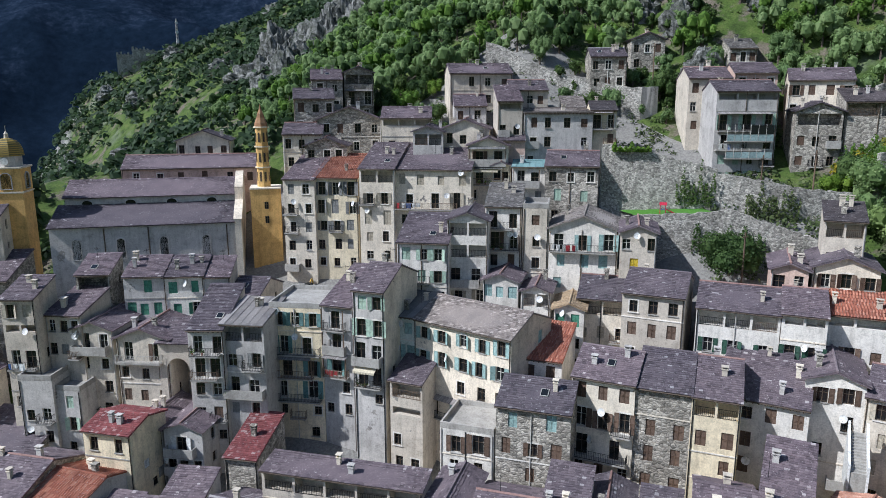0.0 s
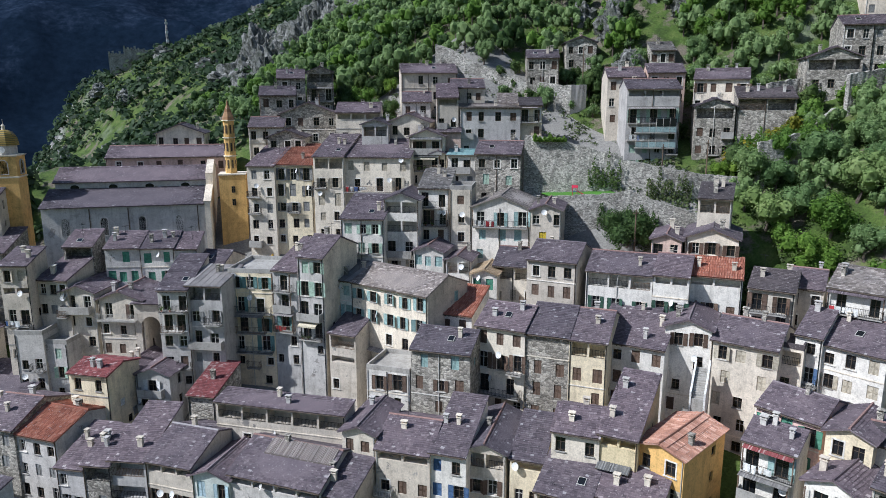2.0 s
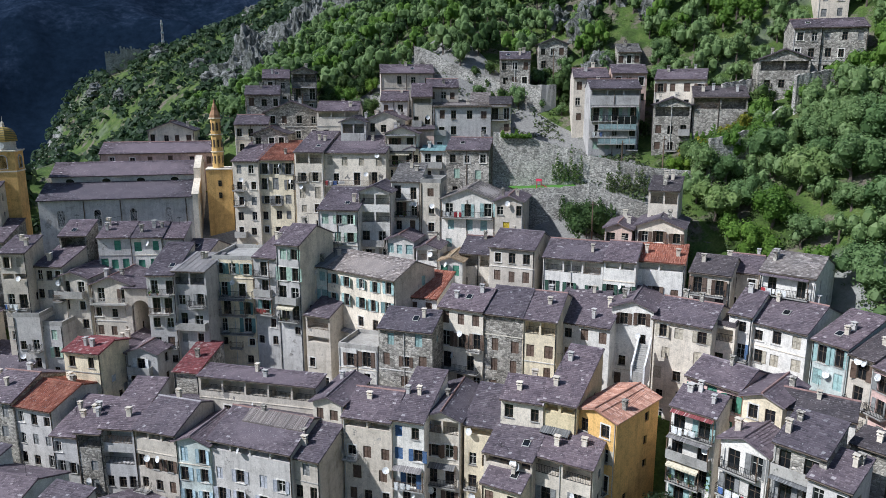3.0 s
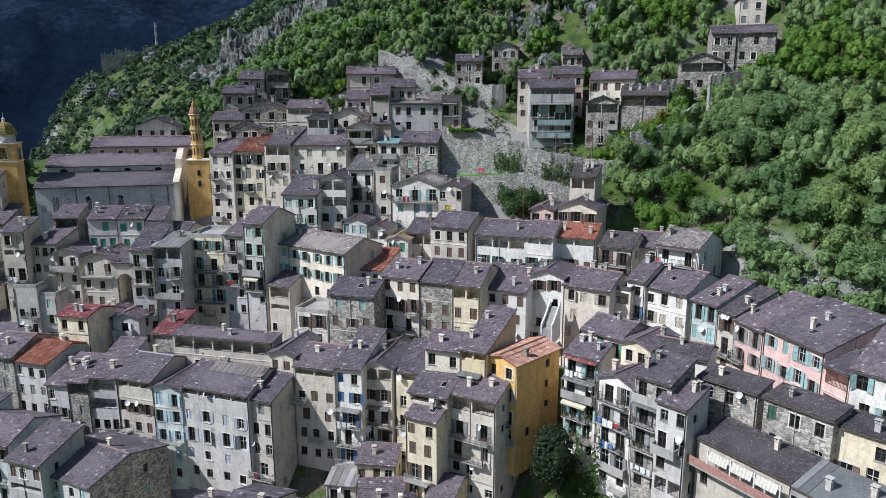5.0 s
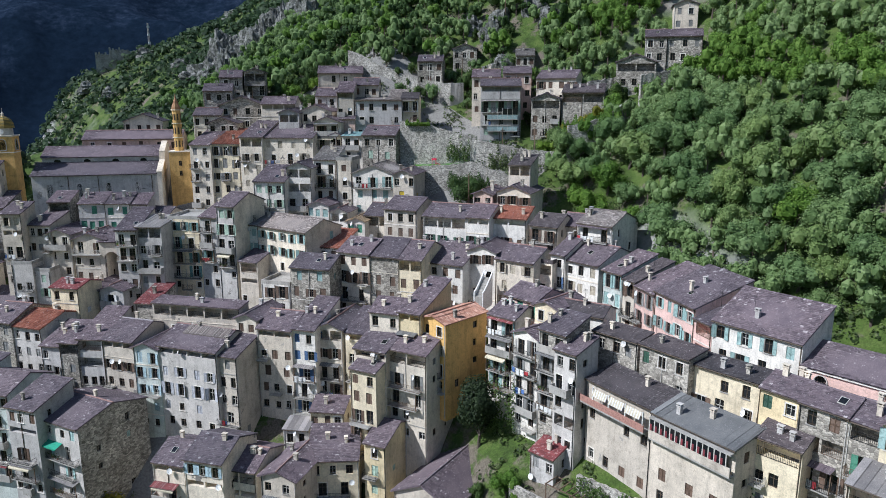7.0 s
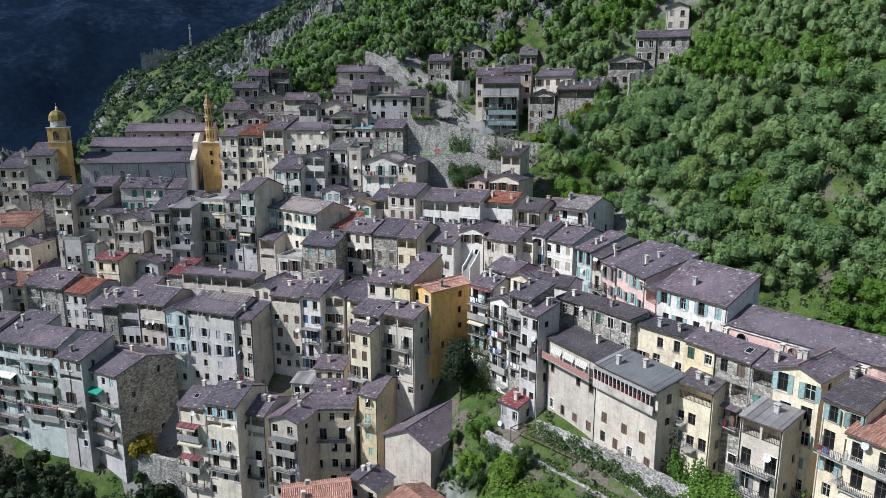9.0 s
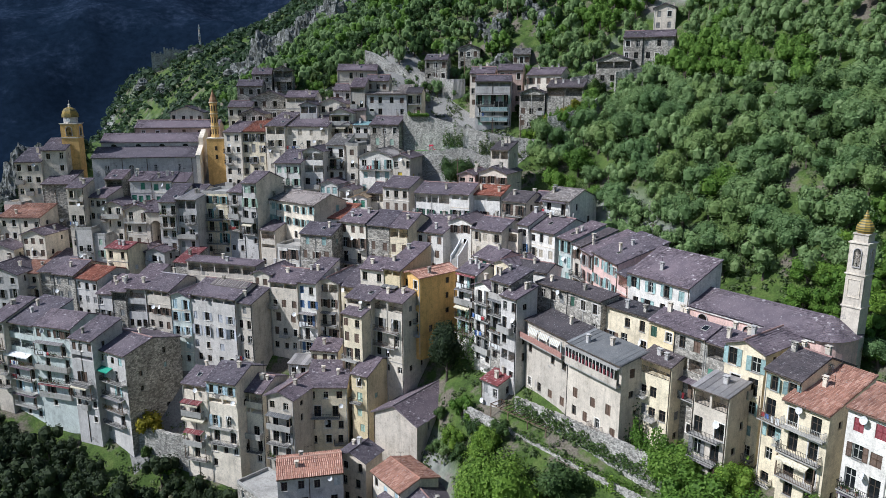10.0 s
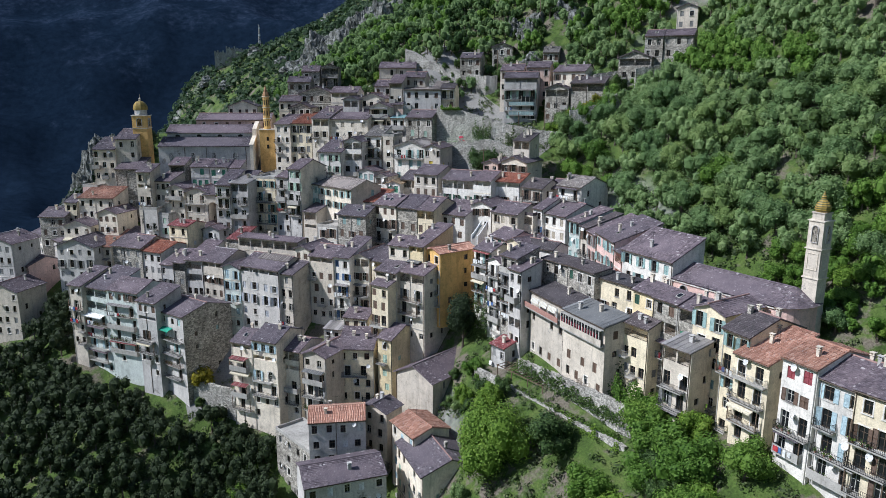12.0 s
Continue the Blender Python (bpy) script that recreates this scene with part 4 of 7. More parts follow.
house(-33.0, 103.3, 21.1, 51, 9.8, 9.0, 5, roof="gs", wall="G", rows="wwwww", n=2, sh="grey")
house(-32.3, 94.6, 11.0, 50, 9.6, 9.0, 4, roof="gs", wall="B", rows="wwww", n=2, sh="grey")
house(-22.0, 121.6, 19.6, 20, 20.6, 9.0, 5, roof="es", wall="G", rows="wwwww", n=3, sh="grey")
house(-15.8, 95.0, 20.1, 52, 10.2, 9.0, 5, roof="gs", wall="G", rows="wfwww", n=3, sh="grey")
house(-7.7, 93.4, 19.6, 47, 5.3, 9.0, 5, roof="so", wall="B", rows="wbwww", n=2, sh="lgreen")
house(-3.8, 90.5, 19.9, 48, 8.9, 10.0, 5, roof="ss", wall="S", rows="wwwww", n=3, sh="grey")
house(-5.9, 98.8, 27.1, 49, 5.8, 8.0, 5, roof="gs", wall="C", rows="wwwww", n=2, sh="brown")
house(-14.0, 102.5, 23.9, 55, 7.6, 8.0, 4, roof="gs", wall="C", rows="wbww", n=2, sh="brown")
house(-13.2, 107.7, 29.2, 52, 3.7, 8.0, 4, roof="es", wall="Y", rows="wwww", n=2, sh="brown")
house(-19.4, 108.7, 25.7, 58, 7.1, 9.0, 3, roof="es", wall="S", rows="www", n=2, sh="brown")
house(-8.5, 112.5, 32.5, 51, 4.6, 6.0, 4, roof="f", wall="P", rows="wwww", n=1, sh="brown")
house(-9.9, 105.8, 30.4, 54, 10.0, 7.0, 4, roof="so", wall="C", rows="wwww", n=3, sh="brown")
house(-5.2, 113.5, 42.3, 65, 6.0, 9.0, 6, roof="ss", wall="C", rows="www.w.", n=1, sh="grey")
house(0.5, 111.9, 45.0, 67, 5.6, 8.0, 6, roof="ss", wall="C", rows="wwwwww", n=2, sh="grey")
house(-0.4, 107.5, 37.3, 60, 6.5, 8.0, 4, roof="ss", wall="S", rows="...w", n=1, sh="grey")
house(17.0, -2.7, -3.0, 82, 13.3, 8.0, 5, roof="es", wall="G", rows="wwwww", n=3, sh="white")
house(35.6, 5.6, 0.6, 5, 8.0, 7.0, 6, roof="eo", wall="C", rows="wwwwww", n=3, sh="lblue")
house(35.0, 2.0, -1.7, -5, 12.5, 10.0, 6, roof="es", wall="C", rows="wwwwww", n=4, sh="lgreen")
house(32.8, 12.4, 1.2, 28, 5.6, 4.6, 4, roof="gs", wall="B", rows="wwww", n=2, sh="grey")
house(36.7, 23.6, -4.2, 12, 12.9, 10.0, 5, roof="hs", wall="C", rows="wwwww", n=3, sh="grey")
house(59.2, -45.5, 26.7, -1, 4.9, 8.0, 4, roof="so", wall="Y", rows="bbbw", n=2, sh="grey", side="Y")
house(58.9, -52.1, 28.5, -3, 4.4, 9.0, 4, roof="eo", wall="W", rows="csbb", n=2, sh="red", sh2="brown")
house(59.2, -56.6, 27.6, -1, 5.2, 9.0, 4, roof="es", wall="W", rows="sfbb", n=2, sh="lblue")
house(58.7, -60.6, 28.0, 3, 4.6, 9.0, 7, roof="es", wall="Y", rows="wbbbww.", n=2, sh="brown")
house(57.8, -35.2, 24.7, 5, 4.6, 4.4, 4, roof="sg", wall="B", rows="obbb", n=2, sh="grey", side="B")
house(53.3, 1.2, 13.6, 9, 3.8, 6.0, 2, roof="er", wall="G", rows="w.", n=1, sh="grey")
house(59.9, -25.2, 24.6, 5, 4.8, 4.0, 5, roof="sd", wall="Y", rows="oww..", n=1, sh="grey")

# ---- the parish church and its towers ----
def arch_window(parent, at, w, h):
    s = Shape()
    k = 8
    pts = [(-w / 2, 0), (w / 2, 0)] + [(w / 2 * math.cos(math.pi * i / k), h - w / 2 + w / 2 * math.sin(math.pi * i / k)) for i in range(k + 1)]
    s.face([(px, 0.02, pz) for px, pz in pts], 1)
    for (xa, za), (xb, zb) in zip(pts, pts[1:] + pts[:1]):
        s.face(((xa, -0.16, za), (xb, -0.16, zb), (xb, 0.02, zb), (xa, 0.02, za)))
        fx, fz = (1.16, 1.08)
        s.face(((xa * fx, -0.16, (za - h / 2) * fz + h / 2), (xb * fx, -0.16, (zb - h / 2) * fz + h / 2), (xb, -0.16, zb), (xa, -0.16, za)))
        s.face(((xa * fx, 0.02, (za - h / 2) * fz + h / 2), (xb * fx, 0.02, (zb - h / 2) * fz + h / 2), (xb * fx, -0.16, (zb - h / 2) * fz + h / 2), (xa * fx, -0.16, (za - h / 2) * fz + h / 2)))
    return part("window", s, (WALLS["G"][1], M_GLASS), parent, "round-arched window", at)


def round_window(parent, at, rx, rz):
    s = Shape()
    k = 14
    ring = [(math.cos(2 * math.pi * i / k), math.sin(2 * math.pi * i / k)) for i in range(k)]
    s.face([(rx * c, 0.0, rz * q) for c, q in ring], 1)
    for (c0, s0), (c1, s1) in zip(ring, ring[1:] + ring[:1]):
        s.face(((rx * c0, 0, rz * s0), (rx * c1, 0, rz * s1), (rx * c1, -0.14, rz * s1), (rx * c0, -0.14, rz * s0)))
        s.face(((rx * c0, -0.14, rz * s0), (rx * c1, -0.14, rz * s1), (1.2 * rx * c1, -0.1, 1.2 * rz * s1), (1.2 * rx * c0, -0.1, 1.2 * rz * s0)))
        s.face(((1.2 * rx * c0, -0.1, 1.2 * rz * s0), (1.2 * rx * c1, -0.1, 1.2 * rz * s1), (1.2 * rx * c1, 0.05, 1.2 * rz * s1), (1.2 * rx * c0, 0.05, 1.2 * rz * s0)))
    return part("window", s, (WALLS["G"][1], M_GLASS), parent, "oval window", at)


def church():
    rng = random.Random(11)
    root = new("church")
    root.matrix_basis = pose(11.2, 109.5, 0, 0, 0, 67 - 90)
    x1 = Vector((1, 0, 0))
    s = Shape()
    s.box(0, 0, 26, 25.0, 6.0, 42.9)
    part("aisle_wall", s, (WALLS["G"][1],), root)
    s = Shape()
    s.box(0.8, 6.0, 30, 25.0, 15.5, 46.3)
    part("nave_wall", s, (WALLS["G"][1],), root)
    up = Vector((0, 1, 0.36)).normalized()
    r = Shape()
    lay_slates(r, rng, Vector((-0.2, -0.45, 42.9)), x1, up, 25.2, 6.6 / up.y, "s")
    part("aisle_roof", r, (ROOFS["s"][1],), root)
    r = Shape()
    up = Vector((0, 1, 0.42)).normalized()
    lay_slates(r, rng, Vector((0.5, 5.6, 46.3)), x1, up, 24.6, 5.2 / up.y, "s")
    lay_slates(r, rng, Vector((25.1, 15.9, 46.3)), -x1, Vector((0, -up.y, up.z)), 24.6, 5.2 / up.y, "s")
    part("nave_roof", r, (ROOFS["s"][1],), root)
    # stepped front wall with a pale coping
    s = Shape()
    prof = [(-0.5, 26), (15.9, 26), (15.9, 46.9), (10.7, 49.2), (5.7, 47.2), (5.4, 45.4), (4.0, 44.9), (-0.5, 43.2)]
    for xx, flip in ((25.0, True), (25.9, False)):
        q = [(xx, py, pz) for py, pz in prof]
        s.face(q if not flip else q[::-1])
    for (ya, za), (yb, zb) in zip(prof, prof[1:] + prof[:1]):
        s.face(((25.0, ya, za), (25.9, ya, za), (25.9, yb, zb), (25.0, yb, zb)))
    part("front_wall", s, (WALLS["C"][1],), root)
    s = Shape()
    for (ya, za), (yb, zb) in zip(prof[2:], prof[3:]):
        n = Vector((0, -(zb - za), yb - ya)).normalized() * 0.18
        if n.z < 0:
            n = -n
        c = [Vector((24.85, ya, za)), Vector((26.05, ya, za)), Vector((26.05, yb, zb)), Vector((24.85, yb, zb))]
        t = [v + n for v in c]
        s.face(c[::-1])
        s.face(t)
        for i in range(4):
            s.face((c[i], c[(i + 1) % 4], t[(i + 1) % 4], t[i]))
    part("coping", s, (WALLS["C"][1],), root, "pale plastered coping")
    for wx in (3.4, 9.2, 15.0, 20.8):
        arch_window(root, Matrix.Translation((wx, -0.02, 38.2)), 1.1, 2.9)
    for wx in (3.8, 9.8, 15.6, 21.4):
        round_window(root, Matrix.Translation((wx, 5.97, 45.35)), 0.72, 0.5)
    for wx in (7.1, 13.0, 23.8):
        p = Shape()
        p.tube((wx, -0.1, 32), (wx, -0.1, 42.6), 0.08, 0.08)
        part("downpipe", p, (M_FRAME_DARK,), root)
    tagged(root, "grey plastered parish church with two tiers of purple slate roofs", "church")


church()
chapel = house(23.4, 120.1, 49.6, 66, 21.8, 9.0, 4, roof="es", wall="R", rows="w...", n=6, sh="brown", chim=0,
               label="long rose-plastered chapel wing with purple slate roof behind the church")


def dome_tower(x, y, z_eave, a, w, base, wall, label, tile, name="bell_tower"):
    """A square bell tower with a cornice, a round-arched belfry and a tiled dome."""
    root = new(name)
    root.matrix_basis = pose(x, y, 0, 0, 0, a - 90)
    s = Shape()
    s.box(0, 0, base, w, w, z_eave)
    part("shaft", s, (WALLS[wall][1],), root)
    for zc, o in ((z_eave, 0.22), (z_eave - 3.4, 0.14)):
        c = Shape()
        c.box(-o, -o, zc, w + o, w + o, zc + 0.14)
        c.box(-o * 0.5, -o * 0.5, zc - 0.12, w + o * 0.5, w + o * 0.5, zc)
        part("cornice", c, (WALLS["C"][1],), root)
    for zc, hh, ww in ((z_eave - 2.9, 2.2, 0.34 * w),):
        arch_window(root, Matrix.Translation((w / 2, -0.02, zc)), ww, hh)
        arch_window(root, Matrix.Translation((w + 0.02, w / 2, zc)) @ pose(0, 0, 0, 0, 0, 90), ww, hh)
    d = Shape()
    d.tube((w / 2, w / 2, z_eave + 0.14), (w / 2, w / 2, z_eave + 1.6), w * 0.44, w * 0.44, 8)
    part("drum", d, (WALLS["G"][1],), root)
    clock = Shape()
    clock.tube((w / 2, w * 0.06 - 0.04, z_eave + 0.9), (w / 2, w * 0.06 - 0.10, z_eave + 0.9), 0.5, 0.5, 16)
    part("clock_face", clock, (M_WHITE,), root, "white clock face")
    k = 8
    dome = Shape()
    prev = None
    for i in range(9):
        t = i / 8
        rad = w * 0.5 * math.cos(t * math.pi / 2) ** 0.75
        zz = z_eave + 1.6 + w * 0.62 * math.sin(t * math.pi / 2)
        ring = [(w / 2 + rad * math.cos(2 * math.pi * (j + 0.5) / k), w / 2 + rad * math.sin(2 * math.pi * (j + 0.5) / k), zz) for j in range(k)]
        if prev:
            for j in range(k):
                dome.face((prev[j], prev[(j + 1) % k], ring[(j + 1) % k], ring[j]))
        prev = ring
    part("dome", dome, (tile,), root, "ribbed dome of glazed tiles")
    f = Shape()
    zz = z_eave + 1.6 + w * 0.62
    f.tube((w / 2, w / 2, zz - 0.1), (w / 2, w / 2, zz + 0.55), 0.32, 0.26, 8)
    f.tube((w / 2, w / 2, zz + 0.55), (w / 2, w / 2, zz + 0.95), 0.34, 0.05, 8)
    f.box(w / 2 - 0.03, w / 2 - 0.03, zz + 0.9, w / 2 + 0.03, w / 2 + 0.03, zz + 1.7)
    part("lantern", f, (WALLS["C"][1],), root)
    tagged(root, label, "tower")
    return root


def striped(name, ca, cb):
    m, n, l, b = material(name, 0.45)
    geo = n.new("ShaderNodeNewGeometry")
    wv = n.new("ShaderNodeTexWave")
    wv.bands_direction = "Z"
    wv.inputs["Scale"].default_value, wv.inputs["Distortion"].default_value = 1.1, 2.5
    l.new(geo.outputs["Position"], wv.inputs["Vector"])
    r = ramp(n, [(0.35, ca), (0.65, cb)])
    l.new(wv.outputs[0], r.inputs[0])
    l.new(r.outputs[0], b.inputs["Base Color"])
    return m


M_DOME = striped("dome_tile", (0.34, 0.23, 0.05), (0.12, 0.11, 0.05))
dome_tower(5.4, 113.8, 51.2, 66, 3.9, 30, "O", "ochre church bell tower with clock and tiled dome", M_DOME)


SPIRE_TILE = slates("spire_tile", [(0.0, (0.22, 0.12, 0.06)), (1.0, (0.38, 0.23, 0.12))], 0.8)


def campanile():
    """Slender octagonal campanile on the ochre base beside the church."""
    base = new("campanile")
    base.matrix_basis = pose(37.4, 101.4, 0, 0, 0, 66 - 90)
    s = Shape()
    s.box(0, 0, 30, 4.4, 4.6, 47.2)
    part("base_wall", s, (WALLS["O"][1],), base, "bright ochre plaster base")
    c = Shape()
    c.box(-0.12, -0.12, 47.2, 4.5, 4.7, 47.4)
    part("cornice", c, (WALLS["C"][1],), base)
    for zc in (44.2, 42.0):
        part("window", window_mesh(0.6, 1.1, "dark"), (), base, "", Matrix.Translation((2.0, -0.06, zc)))
    cx, cy, r = 2.0, 1.7, 0.98
    t = Shape()
    t.tube((cx, cy, 47.2), (cx, cy, 56.4), r, r * 0.92, 8)
    part("shaft", t, (WALLS["O"][1],), base)
    for zc in (47.3, 50.3, 53.4, 56.3):
        k = Shape()
        k.tube((cx, cy, zc), (cx, cy, zc + 0.2), r * 1.16, r * 1.16, 8)
        part("cornice", k, (WALLS["Y"][1],), base)
    for zc in (48.3, 51.2, 54.2):
        for ang in range(0, 360, 45):
            at = Matrix.Translation((cx, cy, zc)) @ pose(0, 0, 0, 0, 0, ang + 22.5) @ Matrix.Translation((0, -r * 0.90, 0))
            part("window", window_mesh(0.3, 1.4, "dark"), (), base, "", at @ Matrix.Translation((-0.15, -0.05, 0)))
    sp = Shape()
    for (ra, za), (rb, zb) in zip(((1.0, 56.5), (0.92, 57.0), (0.6, 57.8), (0.42, 58.4), (0.2, 59.0)), ((0.92, 57.0), (0.6, 57.8), (0.42, 58.4), (0.2, 59.0), (0.04, 59.8))):
        sp.tube((cx, cy, za), (cx, cy, zb), ra, rb, 8, 0, False)
    part("spire", sp, (SPIRE_TILE,), base)
    tagged(base, "slender yellow octagonal campanile on an ochre base", "tower")


campanile()


def olive_tower():
    """The free-standing square bell tower with a small tiled dome at the edge of the olive grove."""
    root = new("bell_tower")
    root.matrix_basis = pose(76.2, -41.5, 0, 0, 0, 3 - 90)
    w = 2.1
    s = Shape()
    s.box(0, 0, 24, w, w, 41.0)
    part("shaft", s, (WALLS["B"][1],), root)
    for zc in (33.2, 37.2, 41.0):
        c = Shape()
        c.box(-0.14, -0.14, zc, w + 0.14, w + 0.14, zc + 0.16)
        part("cornice", c, (WALLS["C"][1],), root)
    for at in (Matrix.Translation((w / 2, -0.02, 38.2)), Matrix.Translation((w + 0.02, w / 2, 38.2)) @ pose(0, 0, 0, 0, 0, 90)):
        arch_window(root, at, 0.8, 2.2)
    for at in (Matrix.Translation((w / 2, -0.02, 34.4)), Matrix.Translation((w + 0.02, w / 2, 34.4)) @ pose(0, 0, 0, 0, 0, 90)):
        p = Shape()
        p.box(-0.75, -0.06, 0, 0.75, 0, 0.1)
        p.box(-0.75, -0.06, 2.2, 0.75, 0, 2.3)
        p.box(-0.75, -0.06, 0.1, -0.65, 0, 2.2)
        p.box(0.65, -0.06, 0.1, 0.75, 0, 2.2)
        part("panel_frame", p, (WALLS["C"][1],), root, "", at)
    d = Shape()
    d.box(0.22, 0.22, 41.1, w - 0.22, w - 0.22, 42.05)
    d.box(0.12, 0.12, 42.05, w - 0.12, w - 0.12, 42.2)
    part("drum", d, (WALLS["B"][1],), root)
    dome = Shape()
    prof = [(0.8, 42.2), (1.0, 42.5), (0.98, 42.95), (0.8, 43.35), (0.5, 43.7), (0.3, 43.95), (0.34, 44.2), (0.2, 44.45), (0.05, 44.9)]
    for (ra, za), (rb, zb) in zip(prof, prof[1:]):
        dome.tube((w / 2, w / 2, za), (w / 2, w / 2, zb), ra, rb, 10, 0, False)
    part("dome", dome, (M_DOME,), root, "yellow and green glazed dome")
    tagged(root, "beige square bell tower with a glazed dome beside olive trees", "tower")


olive_tower()


def convent():
    """The long pink church at the row's end, with its rounded apse."""
    rng = random.Random(5)
    root = new("church")
    root.matrix_basis = pose(70.3, -24.4, 0, 0, 0, 4 - 90)
    ln, d, ze = 17.0, 8.5, 29.8
    s = Shape()
    s.box(0, 0, 16, ln, d, ze)
    k = 12
    for i in range(k):
        t0, t1 = -math.pi / 2 + math.pi * i / k, -math.pi / 2 + math.pi * (i + 1) / k
        q = [(ln + 2.7 * math.cos(t), d / 2 + d / 2 * math.sin(t)) for t in (t0, t1)]
        s.face(((*q[0], 16), (*q[1], 16), (*q[1], ze - 0.1), (*q[0], ze - 0.1)))
    part("wall", s, (WALLS["P"][1],), root)
    r = Shape()
    up = Vector((0, 1, 0.44)).normalized()
    lay_slates(r, rng, Vector((-0.2, -0.4, ze - 0.1)), Vector((1, 0, 0)), up, ln + 0.2, (d / 2 + 0.4) / up.y, "s")
    lay_slates(r, rng, Vector((ln, d + 0.4, ze - 0.1)), Vector((-1, 0, 0)), Vector((0, -up.y, up.z)), ln + 0.2, (d / 2 + 0.4) / up.y, "s")
    zr = ze + d / 2 * 0.44 + 0.1
    for i in range(k):
        t0, t1 = -math.pi / 2 + math.pi * i / k, -math.pi / 2 + math.pi * (i + 1) / k
        for j in range(15):
            f0, f1 = 1.06 - j * 0.0707, 1.06 - (j + 1) * 0.0707
            m = max(1, round(3.2 * f0))
            for c in range(m):
                ta, tb = t0 + (t1 - t0) * c / m, t0 + (t1 - t0) * (c + 1) / m
                h = rng.uniform(0.0, 0.025)
                q = []
                for t, f, e in ((ta, f0, h), (tb, f0, h), (tb, f1, 0), (ta, f1, 0)):
                    q.append((ln + 2.9 * f * math.cos(t), d / 2 + (d / 2 + 0.2) * f * math.sin(t), ze + (zr - ze) * (1 - f) + e))
                r.face(q)
    part("roof", r, (ROOFS["s"][1],), root)
    c = Shape()
    c.box(-0.1, -0.25, ze - 0.5, ln, -0.02, ze - 0.28)
    part("cornice", c, (WALLS["W"][1],), root)
    for wx in (2.0, 8.6, 13.6, 15.0):
        arch_window(root, Matrix.Translation((wx, -0.02, ze - 2.4)), 1.3, 1.6)
    tagged(root, "long pink plastered church with rounded apse and purple slate roof", "church")


convent()


# ---- the lie of the land ----
ANCHORS = [(88, 0, 33), (95, 14, 40), (96, -8, 41), (104, 34, 48), (113, 17, 55), (123, 7, 62), (85, -12, 31), (128, 56, 73), (80, -48, 26),
           (92, -62, 36), (110, -40, 53), (130, -20, 69), (150, 20, 86), (150, 60, 94), (132, 92, 88), (86.5, 98.5, 66.0), (92, 89, 61), (96, 83, 58), (91, 99, 68.5), (98, 89, 64), (106, 104, 76), (120, 80, 76), (79, 48, 38), (80, 57, 43.5),
           (52, -22, 8), (45, -18, 3), (40, -12, 0), (56, -32, 9), (53, -46, 10.5), (54, -60, 11), (57.2, -47, 14), (57, -56, 14.5), (44, -40, 1.5), (54, 10, 11),
           (53, 2, 9.4), (51, -6, 8.0), (49, 5, 6), (47.5, -5, 6), (47, -15, 5.5), (48.5, -26, 5.5), (44, -9, 3.5), (53.5, -14, 9), (54, -27, 9)]
ANCHORS_LOW = [(-12, 47, -13), (7, 32, -17), (-4, 56, -9), (-22, 78, -4), (10, 15, -22), (22, -12, -20), (-34, 60, -22), (-45, 25, -40), (22, -50, -18),
               (-10, 0, -34), (-20, -60, -45), (-60, 95, -40), (-40, 110, -8), (-12, 122, 14), (2, 132, 18), (22, 138, 34), (36, 146, 42), (60, 128, 55), (78, 118, 63)]
ANCHORS_FAR = [(50, 200, 46), (80, 200, 62), (110, 200, 86), (145, 200, 114), (70, 290, 58), (110, 290, 84), (150, 290, 116), (20, 250, 8), (10, 330, -10), (0, 200, -5),
               (48, 396, 34), (60, 396, 55), (85, 390, 76), (103, 386, 79), (125, 379, 86), (144, 371, 99), (165, 361, 114)]
ANCHORS_MOUNTAIN = [(60, 480, -70), (130, 490, -10), (200, 480, 80), (210, 350, 150), (260, 240, 185), (200, 130, 135), (190, 40, 120), (200, -60, 118), (320, 0, 210),
                    (-50, 700, -230), (-200, 500, -210), (60, 900, -260), (-500, 800, -200), (-800, 300, -100), (0, 1500, -200), (-400, 1400, -200), (300, 1600, -100),
                    (-2, 166, 34), (-10, 150, 22), (10, 182, 36), (-40, 170, -20), (-30, 250, -60),
                    (750, 1300, 300), (600, 700, 330), (-300, 100, -90), (-700, -300, 200), (0, -400, -60), (300, -500, 180)]


def ground_points():
    pts = [*ANCHORS, *ANCHORS_LOW, *ANCHORS_FAR, *ANCHORS_MOUNTAIN]
    for _, x, y, base, a, w, d, h in HOUSE_BASES:
        ux, uy = math.sin(radians(a)), -math.cos(radians(a))
        mx, my = x + ux * w / 2, y + uy * w / 2
        pts.append((mx, my, base + 0.6))
        pts.append((mx - uy * d, my + ux * d, base + 2.2))
    pts += [(22, 106, 32), (30, 112, 36), (38, 104, 34), (74, -30, 20), (73, -40, 22)]
    return np.array(pts, float)


GROUND = ground_points()
FREE = len(ANCHORS) + len(ANCHORS_LOW) + len(ANCHORS_FAR) + len(ANCHORS_MOUNTAIN)
SOFTEN = np.where(np.arange(len(GROUND)) < FREE, 1.5, 12.0)


def kernel(dx, dy):
    return -np.sqrt(dx * dx + dy * dy + 36.0)


def fit_ground():
    """A smooth sheet through the feet of the houses and the known heights of the slopes."""
    n = len(GROUND)
    k = kernel(GROUND[:, None, 0] - GROUND[None, :, 0], GROUND[:, None, 1] - GROUND[None, :, 1]) + np.diag(SOFTEN)
    p = np.column_stack([np.ones(n), GROUND[:, 0], GROUND[:, 1]])
    big = np.block([[k, p], [p.T, np.zeros((3, 3))]])
    sol = np.linalg.solve(big, np.concatenate([GROUND[:, 2], np.zeros(3)]))
    return sol[:n], sol[n:]


WEIGHTS, PLANE = fit_ground()


